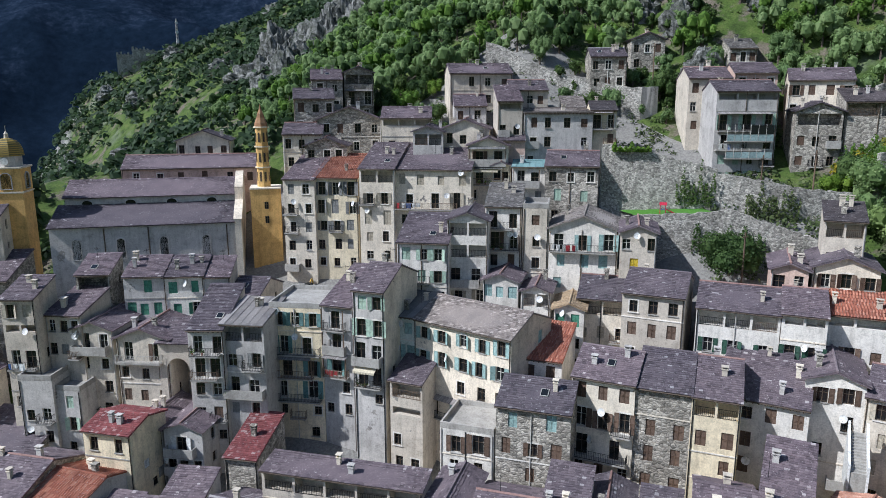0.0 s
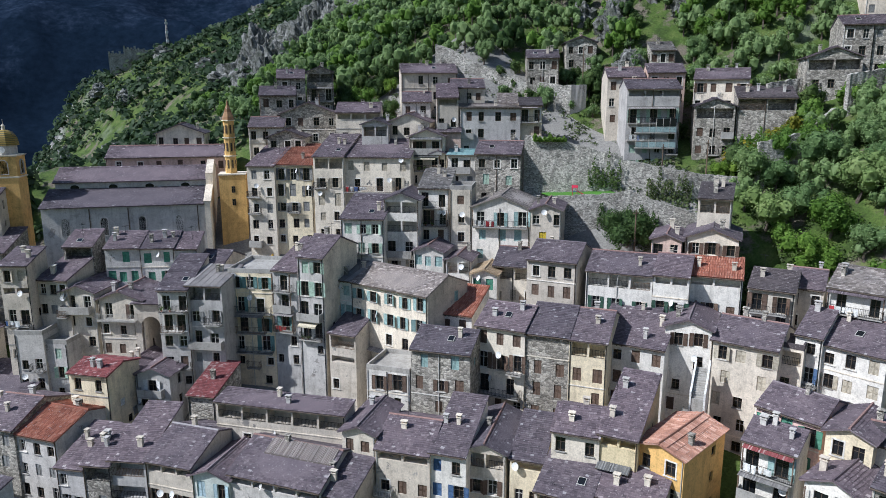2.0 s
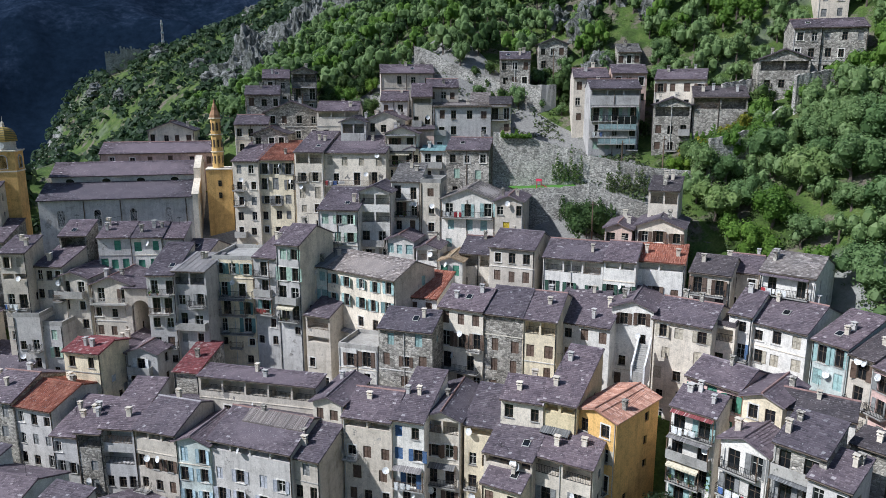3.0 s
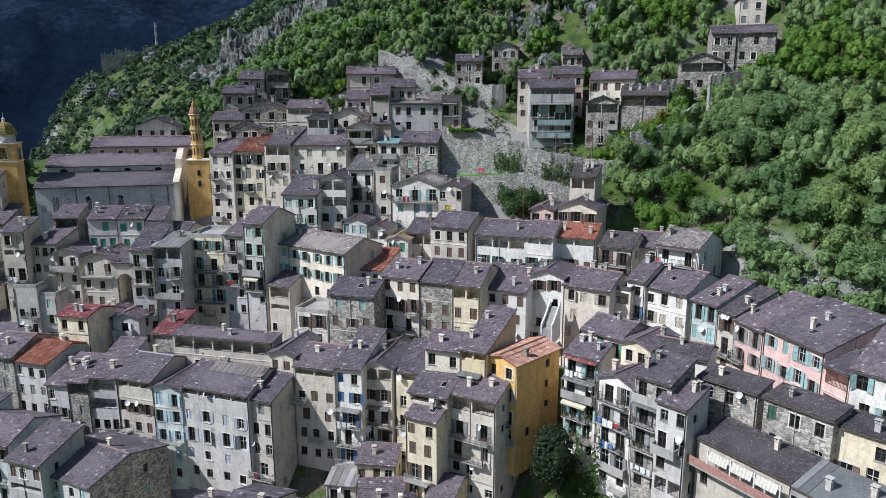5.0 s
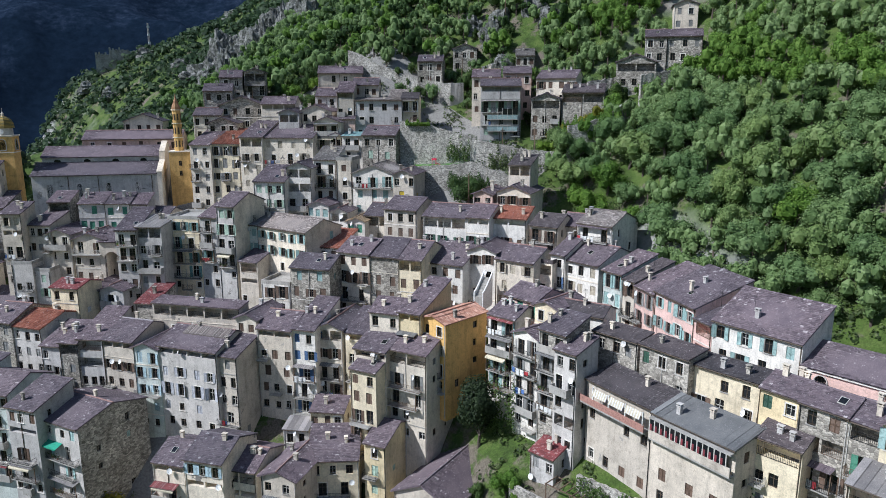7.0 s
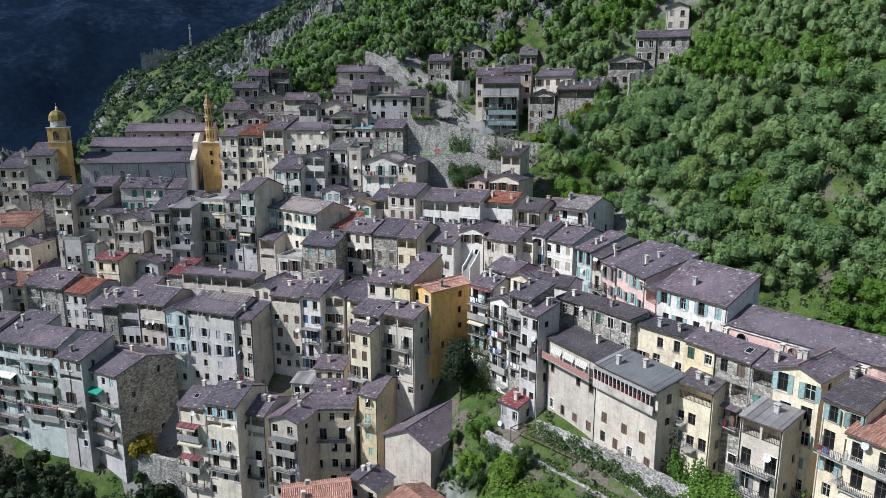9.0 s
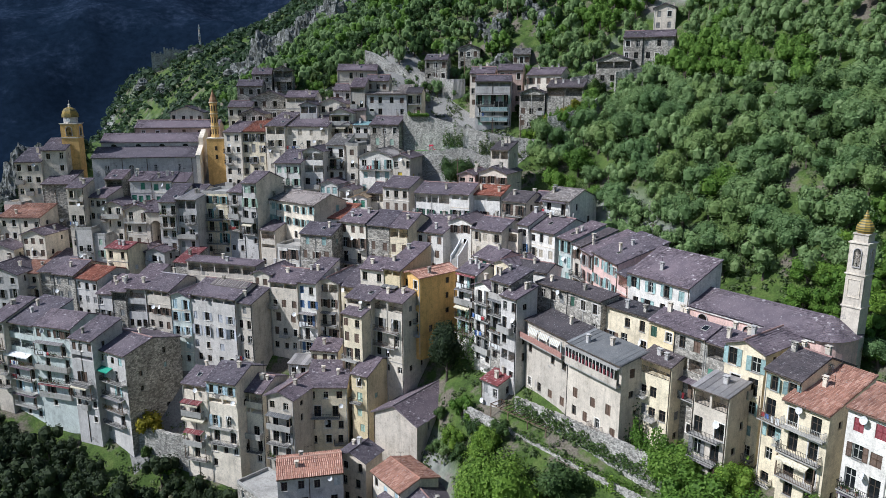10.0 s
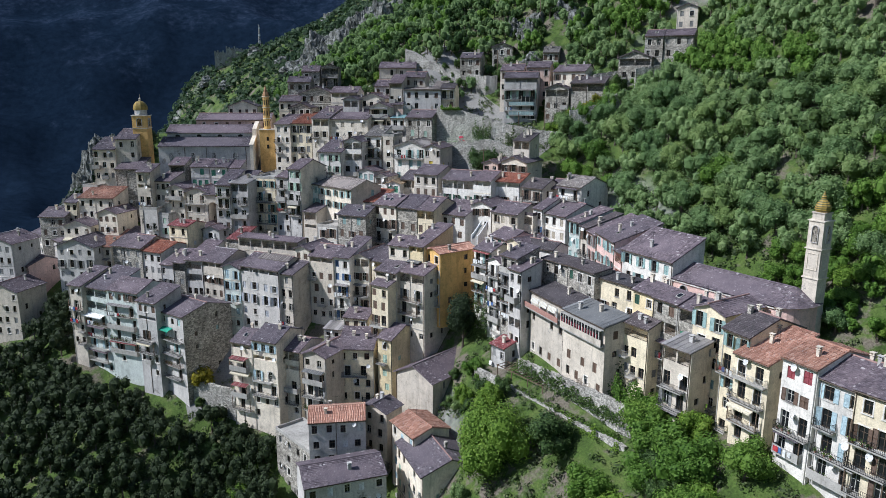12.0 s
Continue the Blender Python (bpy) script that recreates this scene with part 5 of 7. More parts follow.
def heights(px, py):
    px, py = np.asarray(px, float), np.asarray(py, float)
    out = np.zeros(px.shape)
    for i in range(0, px.size, 4000):
        xs, ys = px[i:i + 4000], py[i:i + 4000]
        k = kernel(xs[:, None] - GROUND[None, :, 0], ys[:, None] - GROUND[None, :, 1])
        out[i:i + 4000] = k @ WEIGHTS + PLANE[0] + PLANE[1] * xs + PLANE[2] * ys
    return out


def wild(x, y):
    """How far a place lies outside the built village: 0 inside, growing outwards."""
    dx = max(-25 - x, 0, x - 110)
    dy = max(-70 - y, 0, y - 125)
    return math.hypot(dx, dy)


def rough(x, y):
    d = wild(x, y)
    p = Vector((x, y, 0))
    r = 0.25 * noise.noise(p * 0.25)
    if d > 0:
        k = min(1.0, d / 60)
        r += k * (3.0 * noise.noise(p * 0.045) + 1.2 * noise.noise(p * 0.13))
        k2 = min(1.0, d / 700)
        r += k2 * 22 * noise.fractal(p * 0.012, 0.9, 2.0, 5)
    return r


def ground_z(x, y):
    return float(heights(np.array([x]), np.array([y]))[0]) + rough(x, y)


def spread(lo, hi, step, far_lo, far_hi):
    c = list(np.arange(lo, hi + 0.01, step))
    g, v = step, lo
    left = []
    while v > far_lo:
        g *= 1.085
        v -= g
        left.append(v)
    g, v = step, hi
    while v < far_hi:
        g *= 1.085
        v += g
        c.append(v)
    return left[::-1] + c


def land():
    xs, ys = spread(-60, 170, 2.0, -3000, 3200), spread(-110, 180, 2.0, -1500, 3600)
    gx, gy = np.meshgrid(xs, ys)
    z = heights(gx.ravel(), gy.ravel())
    verts = [(float(x), float(y), float(h) + rough(float(x), float(y))) for x, y, h in zip(gx.ravel(), gy.ravel(), z)]
    nx = len(xs)
    faces = [(j * nx + i, j * nx + i + 1, (j + 1) * nx + i + 1, (j + 1) * nx + i) for j in range(len(ys) - 1) for i in range(nx - 1)]
    me = bpy.data.meshes.new("ground")
    me.from_pydata(verts, [], faces)
    me.polygons.foreach_set("use_smooth", [True] * len(faces))
    m, n, l, b = material("hillside_ground", 0.95)
    geo = n.new("ShaderNodeNewGeometry")
    big, mid, fine = grain(n, l, 0.03, 6, 0.6), grain(n, l, 0.3, 5, 0.65), grain(n, l, 3.0, 4, 0.7)
    grass = ramp(n, [(0.30, (0.030, 0.050, 0.013)), (0.5, (0.066, 0.108, 0.022)), (0.72, (0.115, 0.145, 0.042))])
    l.new(mid.outputs[0], grass.inputs[0])
    fr = ramp(n, [(0.3, (0.6, 0.6, 0.6)), (0.7, (1.3, 1.3, 1.3))])
    l.new(fine.outputs[0], fr.inputs[0])
    c = mix(n, l, "MULTIPLY", 1.0, grass.outputs[0], fr.outputs[0])
    soil = ramp(n, [(0.3, (0.08, 0.068, 0.048)), (0.7, (0.20, 0.175, 0.14))])
    l.new(fine.outputs[0], soil.inputs[0])
    pick = ramp(n, [(0.52, (0, 0, 0)), (0.60, (1, 1, 1))])
    l.new(grain(n, l, 0.12, 5, 0.7).outputs[0], pick.inputs[0])
    c = mix(n, l, "MIX", pick.outputs[0], c, soil.outputs[0])
    sep = n.new("ShaderNodeSeparateXYZ")
    l.new(geo.outputs["Normal"], sep.inputs[0])
    steep = n.new("ShaderNodeMath")
    steep.operation = "MULTIPLY_ADD"
    steep.inputs[1].default_value, steep.inputs[2].default_value = 1.0, 0.0
    l.new(sep.outputs["Z"], steep.inputs[0])
    add = n.new("ShaderNodeMath")
    add.operation = "MULTIPLY_ADD"
    add.inputs[1].default_value = 0.5
    l.new(big.outputs[0], add.inputs[0])
    l.new(steep.outputs[0], add.inputs[2])
    rk = ramp(n, [(0.80, (1, 1, 1)), (0.89, (0, 0, 0))])
    l.new(add.outputs[0], rk.inputs[0])
    rock = ramp(n, [(0.3, (0.13, 0.13, 0.13)), (0.55, (0.30, 0.295, 0.28)), (0.75, (0.45, 0.44, 0.42))])
    l.new(mid.outputs[0], rock.inputs[0])
    c = mix(n, l, "MIX", rk.outputs[0], c, rock.outputs[0])
    place = n.new("ShaderNodeSeparateXYZ")
    l.new(geo.outputs["Position"], place.inputs[0])
    town = None
    for sock, op, edge in (("X", "LESS_THAN", 98.0), ("X", "GREATER_THAN", 6.0), ("Y", "GREATER_THAN", 43.0), ("Y", "LESS_THAN", 112.0)):
        cmp = n.new("ShaderNodeMath")
        cmp.operation = op
        cmp.inputs[1].default_value = edge
        l.new(place.outputs[sock], cmp.inputs[0])
        if town is None:
            town = cmp.outputs[0]
        else:
            mul = n.new("ShaderNodeMath")
            mul.operation = "MULTIPLY"
            l.new(town, mul.inputs[0])
            l.new(cmp.outputs[0], mul.inputs[1])
            town = mul.outputs[0]
    paving = ramp(n, [(0.3, (0.15, 0.145, 0.135)), (0.7, (0.30, 0.29, 0.27))])
    l.new(fine.outputs[0], paving.inputs[0])
    c = mix(n, l, "MIX", town, c, paving.outputs[0])
    l.new(c, b.inputs["Base Color"])
    bump(n, l, b, fine.outputs[0], 0.8, 0.25)
    me.materials.append(m)
    tagged(new("ground", me), "steep hillside of grass, soil and limestone rock", "ground", kind="structure")


land()


def far_mountain():
    """The forested mountain across the valley, with pale cliffs near its crest; its dark blue colours hold haze and
    shade.
    """
    az = np.linspace(radians(-75), radians(62), 230)
    rr = np.linspace(520, 2700, 100)
    verts = []
    for r in rr:
        for t in az:
            x, y = r * math.sin(t), r * math.cos(t)
            p = Vector((x, y, 0))
            rise = -200 + (r - 520) * 0.40 * (1.0 + 0.25 * math.sin(t * 3.1 + 0.6))
            z = rise + 70 * noise.ridged_multi_fractal(p * 0.0016, 1.0, 2.1, 4, 1.0, 2.0) - 60 + 9 * noise.fractal(p * 0.012, 1.0, 2.0, 3)
            verts.append((x, y, z))
    k = len(az)
    faces = [(j * k + i, (j + 1) * k + i, (j + 1) * k + i + 1, j * k + i + 1) for j in range(len(rr) - 1) for i in range(k - 1)]
    me = bpy.data.meshes.new("far_mountain")
    me.from_pydata(verts, [], faces)
    me.polygons.foreach_set("use_smooth", [True] * len(faces))
    m, n, l, b = material("hazed_mountain_forest", 0.95)
    tex, fine = grain(n, l, 0.012, 8, 0.7), grain(n, l, 0.09, 5, 0.7)
    b.inputs["Specular IOR Level"].default_value = 0.0
    # Haze and shade are painted into these dark blue forest tones.
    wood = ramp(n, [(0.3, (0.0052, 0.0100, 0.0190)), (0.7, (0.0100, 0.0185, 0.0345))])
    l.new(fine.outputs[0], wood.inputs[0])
    # The cliff tones carry the same blue haze.
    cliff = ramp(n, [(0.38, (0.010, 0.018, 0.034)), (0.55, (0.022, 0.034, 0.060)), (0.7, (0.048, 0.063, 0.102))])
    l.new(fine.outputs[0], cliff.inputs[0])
    geo = n.new("ShaderNodeNewGeometry")
    sep = n.new("ShaderNodeSeparateXYZ")
    l.new(geo.outputs["Position"], sep.inputs[0])
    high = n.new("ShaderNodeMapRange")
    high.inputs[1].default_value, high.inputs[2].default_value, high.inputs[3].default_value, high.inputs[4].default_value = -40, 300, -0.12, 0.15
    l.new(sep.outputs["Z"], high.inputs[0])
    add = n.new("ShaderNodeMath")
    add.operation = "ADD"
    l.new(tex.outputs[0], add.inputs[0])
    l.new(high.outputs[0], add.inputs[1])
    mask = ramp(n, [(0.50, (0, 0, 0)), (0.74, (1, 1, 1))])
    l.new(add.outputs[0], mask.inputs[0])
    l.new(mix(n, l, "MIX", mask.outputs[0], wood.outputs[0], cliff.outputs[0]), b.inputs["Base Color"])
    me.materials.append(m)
    tagged(new("backdrop", me), "forested mountain with pale cliffs across the valley, haze and shade in its dark blue colour", "mountain", kind="structure")


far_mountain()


# ---- trees and bushes ----
M_BARK = painted("bark", (0.13, 0.105, 0.085), 0.95)
LEAVES = {
    "olive": foliage("olive_leaves", (0.100, 0.166, 0.058), (0.170, 0.258, 0.096), (0.245, 0.335, 0.148)),
    "oak": foliage("oak_leaves", (0.030, 0.058, 0.016), (0.066, 0.115, 0.032), (0.115, 0.175, 0.056)),
    "lime": foliage("bright_leaves", (0.070, 0.138, 0.018), (0.130, 0.232, 0.034), (0.20, 0.31, 0.060)),
    # Greens kept low to hold the shade of the slope below the village.
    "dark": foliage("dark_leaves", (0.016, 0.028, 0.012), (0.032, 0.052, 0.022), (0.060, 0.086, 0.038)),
    "scrub": foliage("scrub_leaves", (0.030, 0.050, 0.020), (0.075, 0.115, 0.045), (0.15, 0.19, 0.09)),
    # Muted greens for the spur, with the distance haze mixed into the colour.
    "far": foliage("hazy_far_leaves", (0.024, 0.046, 0.022), (0.046, 0.082, 0.038), (0.080, 0.122, 0.060)),
    "gold": foliage("yellow_leaves", (0.10, 0.11, 0.012), (0.24, 0.22, 0.02), (0.38, 0.33, 0.05)),
}


def ball(s, centre, rx, rz, rng):
    """A small uneven solid inside a clump of leaves."""
    k = len(s.v)
    ring = 5
    s.v.append((centre[0], centre[1], centre[2] + rz))
    for lat in (0.5, -0.5):
        for i in range(ring):
            t = 2 * math.pi * (i + (0.5 if lat < 0 else 0)) / ring
            q = rng.uniform(0.8, 1.1)
            s.v.append((centre[0] + rx * 0.87 * q * math.cos(t), centre[1] + rx * 0.87 * q * math.sin(t), centre[2] + rz * lat))
    s.v.append((centre[0], centre[1], centre[2] - rz))
    for i in range(ring):
        n = (i + 1) % ring
        a, b, c, d = k + 1 + i, k + 1 + n, k + 1 + ring + i, k + 1 + ring + n
        s.f += [(k, a, b), (a, c, b), (b, c, d), (k + 1 + 2 * ring, d, c)]
        s.m += [0, 0, 0, 0]


def crown_shape(rng, rad, tall, count, leaf, lumps=12):
    """A crown of many small leaf sprays on uneven upright clumps, with gaps between them."""
    s = Shape()
    cl = []
    for i in range(lumps):
        t = 2 * math.pi * (i + rng.uniform(-0.4, 0.4)) / lumps * 2.4
        rr = rad * rng.uniform(0.2, 0.78)
        h = rng.uniform(-0.36, 0.36) * tall * (1.15 - 0.5 * rr / rad)
        cl.append((rr * math.cos(t), rr * math.sin(t), h, rad * rng.uniform(0.24, 0.46)))
    cl.append((0, 0, 0.18 * tall, rad * 0.42))
    up = min(1.35, tall / (1.6 * rad) + 0.45)
    for cx, cy, cz, cr in cl:
        ball(s, (cx, cy, cz), cr * 0.80, cr * 0.80 * up, rng)
    total = sum(c[3] ** 2 for c in cl)
    for cx, cy, cz, cr in cl:
        for i in range(int(count * cr * cr / total)):
            v = Vector((rng.gauss(0, 1), rng.gauss(0, 1), rng.gauss(0.25, 1))).normalized()
            reach = cr * rng.uniform(0.78, 1.12)
            p = Vector((cx + v.x * reach, cy + v.y * reach, cz + v.z * reach * up))
            out = (v + Vector((rng.uniform(-.55, .55), rng.uniform(-.55, .55), rng.uniform(-.3, .7)))).normalized()
            e1 = Matrix.Rotation(rng.uniform(0, 6.28), 3, out) @ out.orthogonal().normalized()
            e2 = out.cross(e1)
            q = leaf * rng.uniform(0.6, 1.3)
            s.face((p - e1 * q * 0.9 - e2 * q * 0.45, p + e1 * q * 0.9 - e2 * q * 0.4, p + e2 * q * 1.1))
    return s


def trunk_shape(rng, height, r):
    s = Shape()
    p = Vector((0, 0, -0.6))
    tips = []
    for i in range(3):
        q = p + Vector((rng.uniform(-.15, .15) * height, rng.uniform(-.15, .15) * height, (height + 0.6) / 3))
        s.tube(p, q, r * (1 - i * 0.22), r * (1 - (i + 1) * 0.22), 7, 0, False)
        if i:
            tips.append((q, r * (1 - (i + 1) * 0.22)))
        p = q
    for q, rr in tips * 2:
        t = rng.uniform(0, 6.28)
        e = q + Vector((math.cos(t) * height * 0.5, math.sin(t) * height * 0.5, height * rng.uniform(0.3, 0.6)))
        s.tube(q, e, rr * 0.8, rr * 0.25, 5, 0, False)
    return s


TREE_KINDS = {}


def tree_kind(kind, variant, rad, tall, stem, count, leaf):
    key = (kind, variant)
    if key not in TREE_KINDS:
        rng = random.Random(variant * 77 + len(kind) * 13 + 5)
        TREE_KINDS[key] = (crown_shape(rng, rad, tall, count, leaf).mesh("crown", LEAVES[kind]), trunk_shape(rng, stem, 0.07 * rad + 0.05).mesh("trunk", M_BARK), stem + tall * 0.36)
    return TREE_KINDS[key]


TREE_WORDS = {"olive": "silvery green olive tree on the grassy slope", "oak": "dark green holm oak among rocks", "lime": "bright green leafy tree in a garden",
              "dark": "evergreen tree below the village, the slope's shade in its dark leaf colour", "gold": "yellow flowering bush on a terrace"}


def tree(kind, variant, x, y, z=None, size=1.0, spin=0.0, flat=1.0, label="", dims=None):
    rad, tall, stem, count, leaf = dims or {"olive": (2.5, 3.2, 1.5, 1800, 0.125), "oak": (2.6, 3.4, 1.4, 1550, 0.14), "lime": (2.6, 3.4, 1.3, 1850, 0.13),
                                            "dark": (2.6, 3.8, 1.2, 1300, 0.17), "gold": (1.2, 1.6, 0.4, 600, 0.15)}[kind]
    crown, trunk, mid = tree_kind(kind, variant, rad, tall, stem, count, leaf)
    root = new("tree")
    zz = ground_z(x, y) if z is None else z
    root.matrix_basis = pose(x, y, zz, 0, 0, spin) @ Matrix.Diagonal((size, size, size * flat, 1))
    part("trunk", trunk, (), root)
    part("crown", crown, (), root, "", Matrix.Translation((0, 0, mid)))
    tagged(root, label or TREE_WORDS[kind], "tree" if kind != "gold" else "bush", kind + " trees")
    return root


def inside_house(x, y, r):
    for _, hx, hy, base, a, w, d, h in HOUSE_BASES:
        ux, uy = math.sin(radians(a)), -math.cos(radians(a))
        dx, dy = x - hx, y - hy
        u, v = dx * ux + dy * uy, -dx * uy + dy * ux
        if -r < u < w + r and -r < v < d + r:
            return True
    return False


def joined_trees(name, spots, kind, count, label):
    """Trees too many to tell apart, as one mass of sprays and stems."""
    rng = random.Random(len(spots) + 17)
    s = Shape()
    for x, y, size in spots:
        z = ground_z(x, y)
        c = crown_shape(rng, 2.5 * size, 3.3 * size, count, 0.24 if kind == "dark" else 0.19, 8)
        for f in c.f:
            s.face([(c.v[i][0] + x, c.v[i][1] + y, c.v[i][2] + z + 2.6 * size) for i in f])
        s.tube((x, y, z - 0.5), (x, y, z + 2.0 * size), 0.2, 0.12, 5, 1, False)
    tagged(new(name, s.mesh(name, LEAVES[kind], M_BARK)), label, "trees", kind="stuff")


def scatter(rng, limit, tries, box, gap, allowed):
    placed = []
    for k in range(tries):
        if len(placed) >= limit:
            break
        x, y = rng.uniform(box[0], box[1]), rng.uniform(box[2], box[3])
        if not allowed(x, y):
            continue
        g = gap * (1 + 0.3 * noise.noise(Vector((x * 0.05, y * 0.05, 3))))
        if any((x - a) ** 2 + (y - b) ** 2 < g * g for a, b in placed):
            continue
        placed.append((x, y))
    return placed


def in_grove(x, y):
    """The grove's lower edge follows the backs of the houses."""
    edge = 85.0 + max(0, y - 8) * 0.33 if y > -20 else 86.0
    if y > 43 and x < 112:
        return False
    return x > edge and not inside_house(x, y, 2.4)


def grove():
    rng = random.Random(3)
    near, far = [], []
    for x, y in scatter(rng, 860, 26000, (84, 172, -95, 66), 2.9, in_grove):
        if x < 116 and y > -72:
            near.append((x, y))
        else:
            far.append((x, y, rng.uniform(0.9, 1.4)))
    for x, y in near[:112]:
        g = noise.noise(Vector((x * 0.06, y * 0.06, 9)))
        kind = "olive" if g < 0.2 and rng.random() < 0.95 else rng.choice(("lime", "oak", "olive"))
        tree(kind, rng.randrange(5), x, y, None, rng.uniform(1.05, 1.65), rng.uniform(0, 360), rng.uniform(0.8, 1.0))
    far += [(x, y, rng.uniform(0.85, 1.3)) for x, y in near[112:]]
    leafy = [p for p in far if noise.noise(Vector((p[0] * 0.06, p[1] * 0.06, 9))) >= 0.24]
    far = [p for p in far if noise.noise(Vector((p[0] * 0.06, p[1] * 0.06, 9))) < 0.24]
    joined_trees("olive_grove", far, "olive", 380, "dense silvery green olive grove climbing the slope")
    joined_trees("leafy_grove", leafy, "lime", 500, "bright green leafy trees among the olives")


grove()


def upper_woods():
    rng = random.Random(8)
    ok = lambda x, y: not inside_house(x, y, 2.0) and not (x < 103 and y < 96) and x + y > 168 and not (y < 66)
    spots = scatter(rng, 760, 16000, (58, 180, 60, 185), 2.7, ok)
    spots.sort(key=lambda p: p[0] + p[1])
    for x, y in spots[:34]:
        tree(rng.choice(("olive", "oak", "oak", "lime")), rng.randrange(5), x, y, None, rng.uniform(0.6, 1.2), rng.uniform(0, 360), rng.uniform(0.85, 1.15))
    rest = [(x, y, rng.uniform(0.8, 1.5)) for x, y in spots[34:]]
    slope = scatter(rng, 70, 4000, (86, 120, 58, 92), 3.0, lambda x, y: not inside_house(x, y, 1.6) and not (x < 99 and 57 < y < 82) and not (x < 92 and y < 66) and not (x < 90 and y > 76))
    joined_trees("terrace_trees", [(x, y, rng.uniform(0.4, 1.1)) for x, y in slope[::2]], "olive", 420, "grey-green olive trees between the upper houses")
    joined_trees("terrace_trees", [(x, y, rng.uniform(0.4, 1.0)) for x, y in slope[1::2]], "oak", 420, "dark green bushes and trees between the upper houses")
    joined_trees("upper_woods", rest[::2], "olive", 190, "grey-green olive trees above the village")
    joined_trees("upper_woods", rest[1::4], "lime", 190, "bright green trees above the village")
    joined_trees("upper_woods", rest[3::4], "oak", 190, "dark green oak scrub above the village")


upper_woods()


def lower_woods():
    """Trees on the slope under the village, its shade in their dark leaf colour, and green gardens below the row."""
    rng = random.Random(21)
    ok = lambda x, y: not inside_house(x, y, 3.6 if y > 36 else 2.5) and not (x > 0 and y > 40) and not (x > 12 and y < 16) and y - x < 132
    spots = scatter(rng, 460, 16000, (-62, 22, -5, 112), 2.35, ok)
    spots.sort(key=lambda p: p[1] - p[0] * 0.5)
    for x, y in spots[:14]:
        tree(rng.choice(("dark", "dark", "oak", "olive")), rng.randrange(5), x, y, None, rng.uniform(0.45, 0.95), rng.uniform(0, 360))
    joined_trees("lower_woods", [(x, y, rng.uniform(0.8, 1.5)) for x, y in spots[14:]], "dark", 300, "evergreen trees on the slope below the village, shade put into their dark leaf colour")
    for x, y in scatter(rng, 22, 3000, (4, 22, 20, 42), 2.2, ok):
        tree(rng.choice(("lime", "oak", "oak", "olive")), rng.randrange(5), x, y, None, rng.uniform(0.3, 0.75), rng.uniform(0, 360))
    for x, y in scatter(rng, 16, 4000, (-16, 10, 34, 58), 2.4, lambda x, y: not inside_house(x, y, 1.4) and x + y < 58):
        tree(rng.choice(("oak", "dark", "olive", "oak")), rng.randrange(5), x, y, None, rng.uniform(0.35, 0.7), rng.uniform(0, 360))
    for x, y in scatter(rng, 14, 3000, (40, 51, -10, 8), 2.0, lambda x, y: not inside_house(x, y, 1.0)):
        tree(rng.choice(("lime", "oak", "oak")), rng.randrange(5), x, y, None, rng.uniform(0.35, 0.8), rng.uniform(0, 360))
    for x, y in scatter(rng, 30, 4000, (80, 96, -66, -30), 2.2, lambda x, y: not inside_house(x, y, 1.0) and (x - 77) ** 2 + (y + 42) ** 2 > 14):
        tree(rng.choice(("lime", "lime", "lime", "olive")), rng.randrange(5), x, y, None, rng.uniform(0.6, 1.1), rng.uniform(0, 360), 0.75)
    bank = scatter(rng, 80, 4000, (79.5, 97, -70, -34), 1.9, lambda x, y: not inside_house(x, y, 1.0) and (x - 77) ** 2 + (y + 42) ** 2 > 14)
    joined_trees("green_bank", [(x, y, rng.uniform(0.45, 0.85)) for x, y in bank], "lime", 360, "thick bright green bushes on the bank by the bell tower")
    spots = scatter(rng, 42, 5000, (24, 56, -80, 4), 2.4, lambda x, y: not inside_house(x, y, 1.5) and not (y > -31 and x > 49))
    for x, y in spots:
        tree(rng.choice(("lime", "lime", "oak", "olive")), rng.randrange(5), x, y, None, rng.uniform(0.5, 1.25), rng.uniform(0, 360))


lower_woods()
tree("oak", 7, 80.0, 48.6, 38.4, 1.0, 0, 1.0, "broad dark green tree on the village terrace", (4.6, 4.4, 1.2, 5600, 0.17))
tree("dark", 8, 54.2, 13.0, 9.0, 1.0, 20, 1.0, "tall dark green tree between the house blocks", (3.9, 8.5, 3.0, 5600, 0.19))
tree("lime", 9, 41.6, -16.8, 0.5, 1.0, 0, 1.0, "large round bright green tree in the lower gardens", (6.6, 9.0, 2.2, 9500, 0.20))
for k, (gx, gy, gr) in enumerate(((48.5, -24.0, 3.4), (56.8, -35.2, 3.3), (54.2, -39.6, 3.6), (53.0, -45.2, 3.5), (49.5, -48.0, 3.0), (55.6, -51.0, 2.6), (46.5, -34.0, 3.0), (58.6, -41.0, 2.2), (50.6, -41.0, 2.8), (45.0, -42.0, 3.2))):
    tree("lime" if k else "oak", 20 + k % 4, gx, gy, None, gr / 2.4, k * 47, 0.85, "", (3.0, 3.8, 1.3, 3000, 0.14))
for _x, _y, _k, _s in ((100.2, 43.6, "oak", 1.3), (102.4, 41.6, "lime", 1.2), (104.6, 39.4, "lime", 1.3), (101.4, 44.6, "gold", 2.2), (107.4, 37.2, "lime", 1.2), (98.6, 45.2, "lime", 0.9)):
    tree(_k, 1, _x, _y, None, _s, _x * 7)
tree("gold", 3, 107.0, 39.6, 53.6, 1.9, 0, 1.0, "yellow-green flowering bush above the grove")
tree("gold", 4, 105.4, 41.4, 52.6, 1.6, 70, 1.0, "yellow-green flowering bush above the grove")
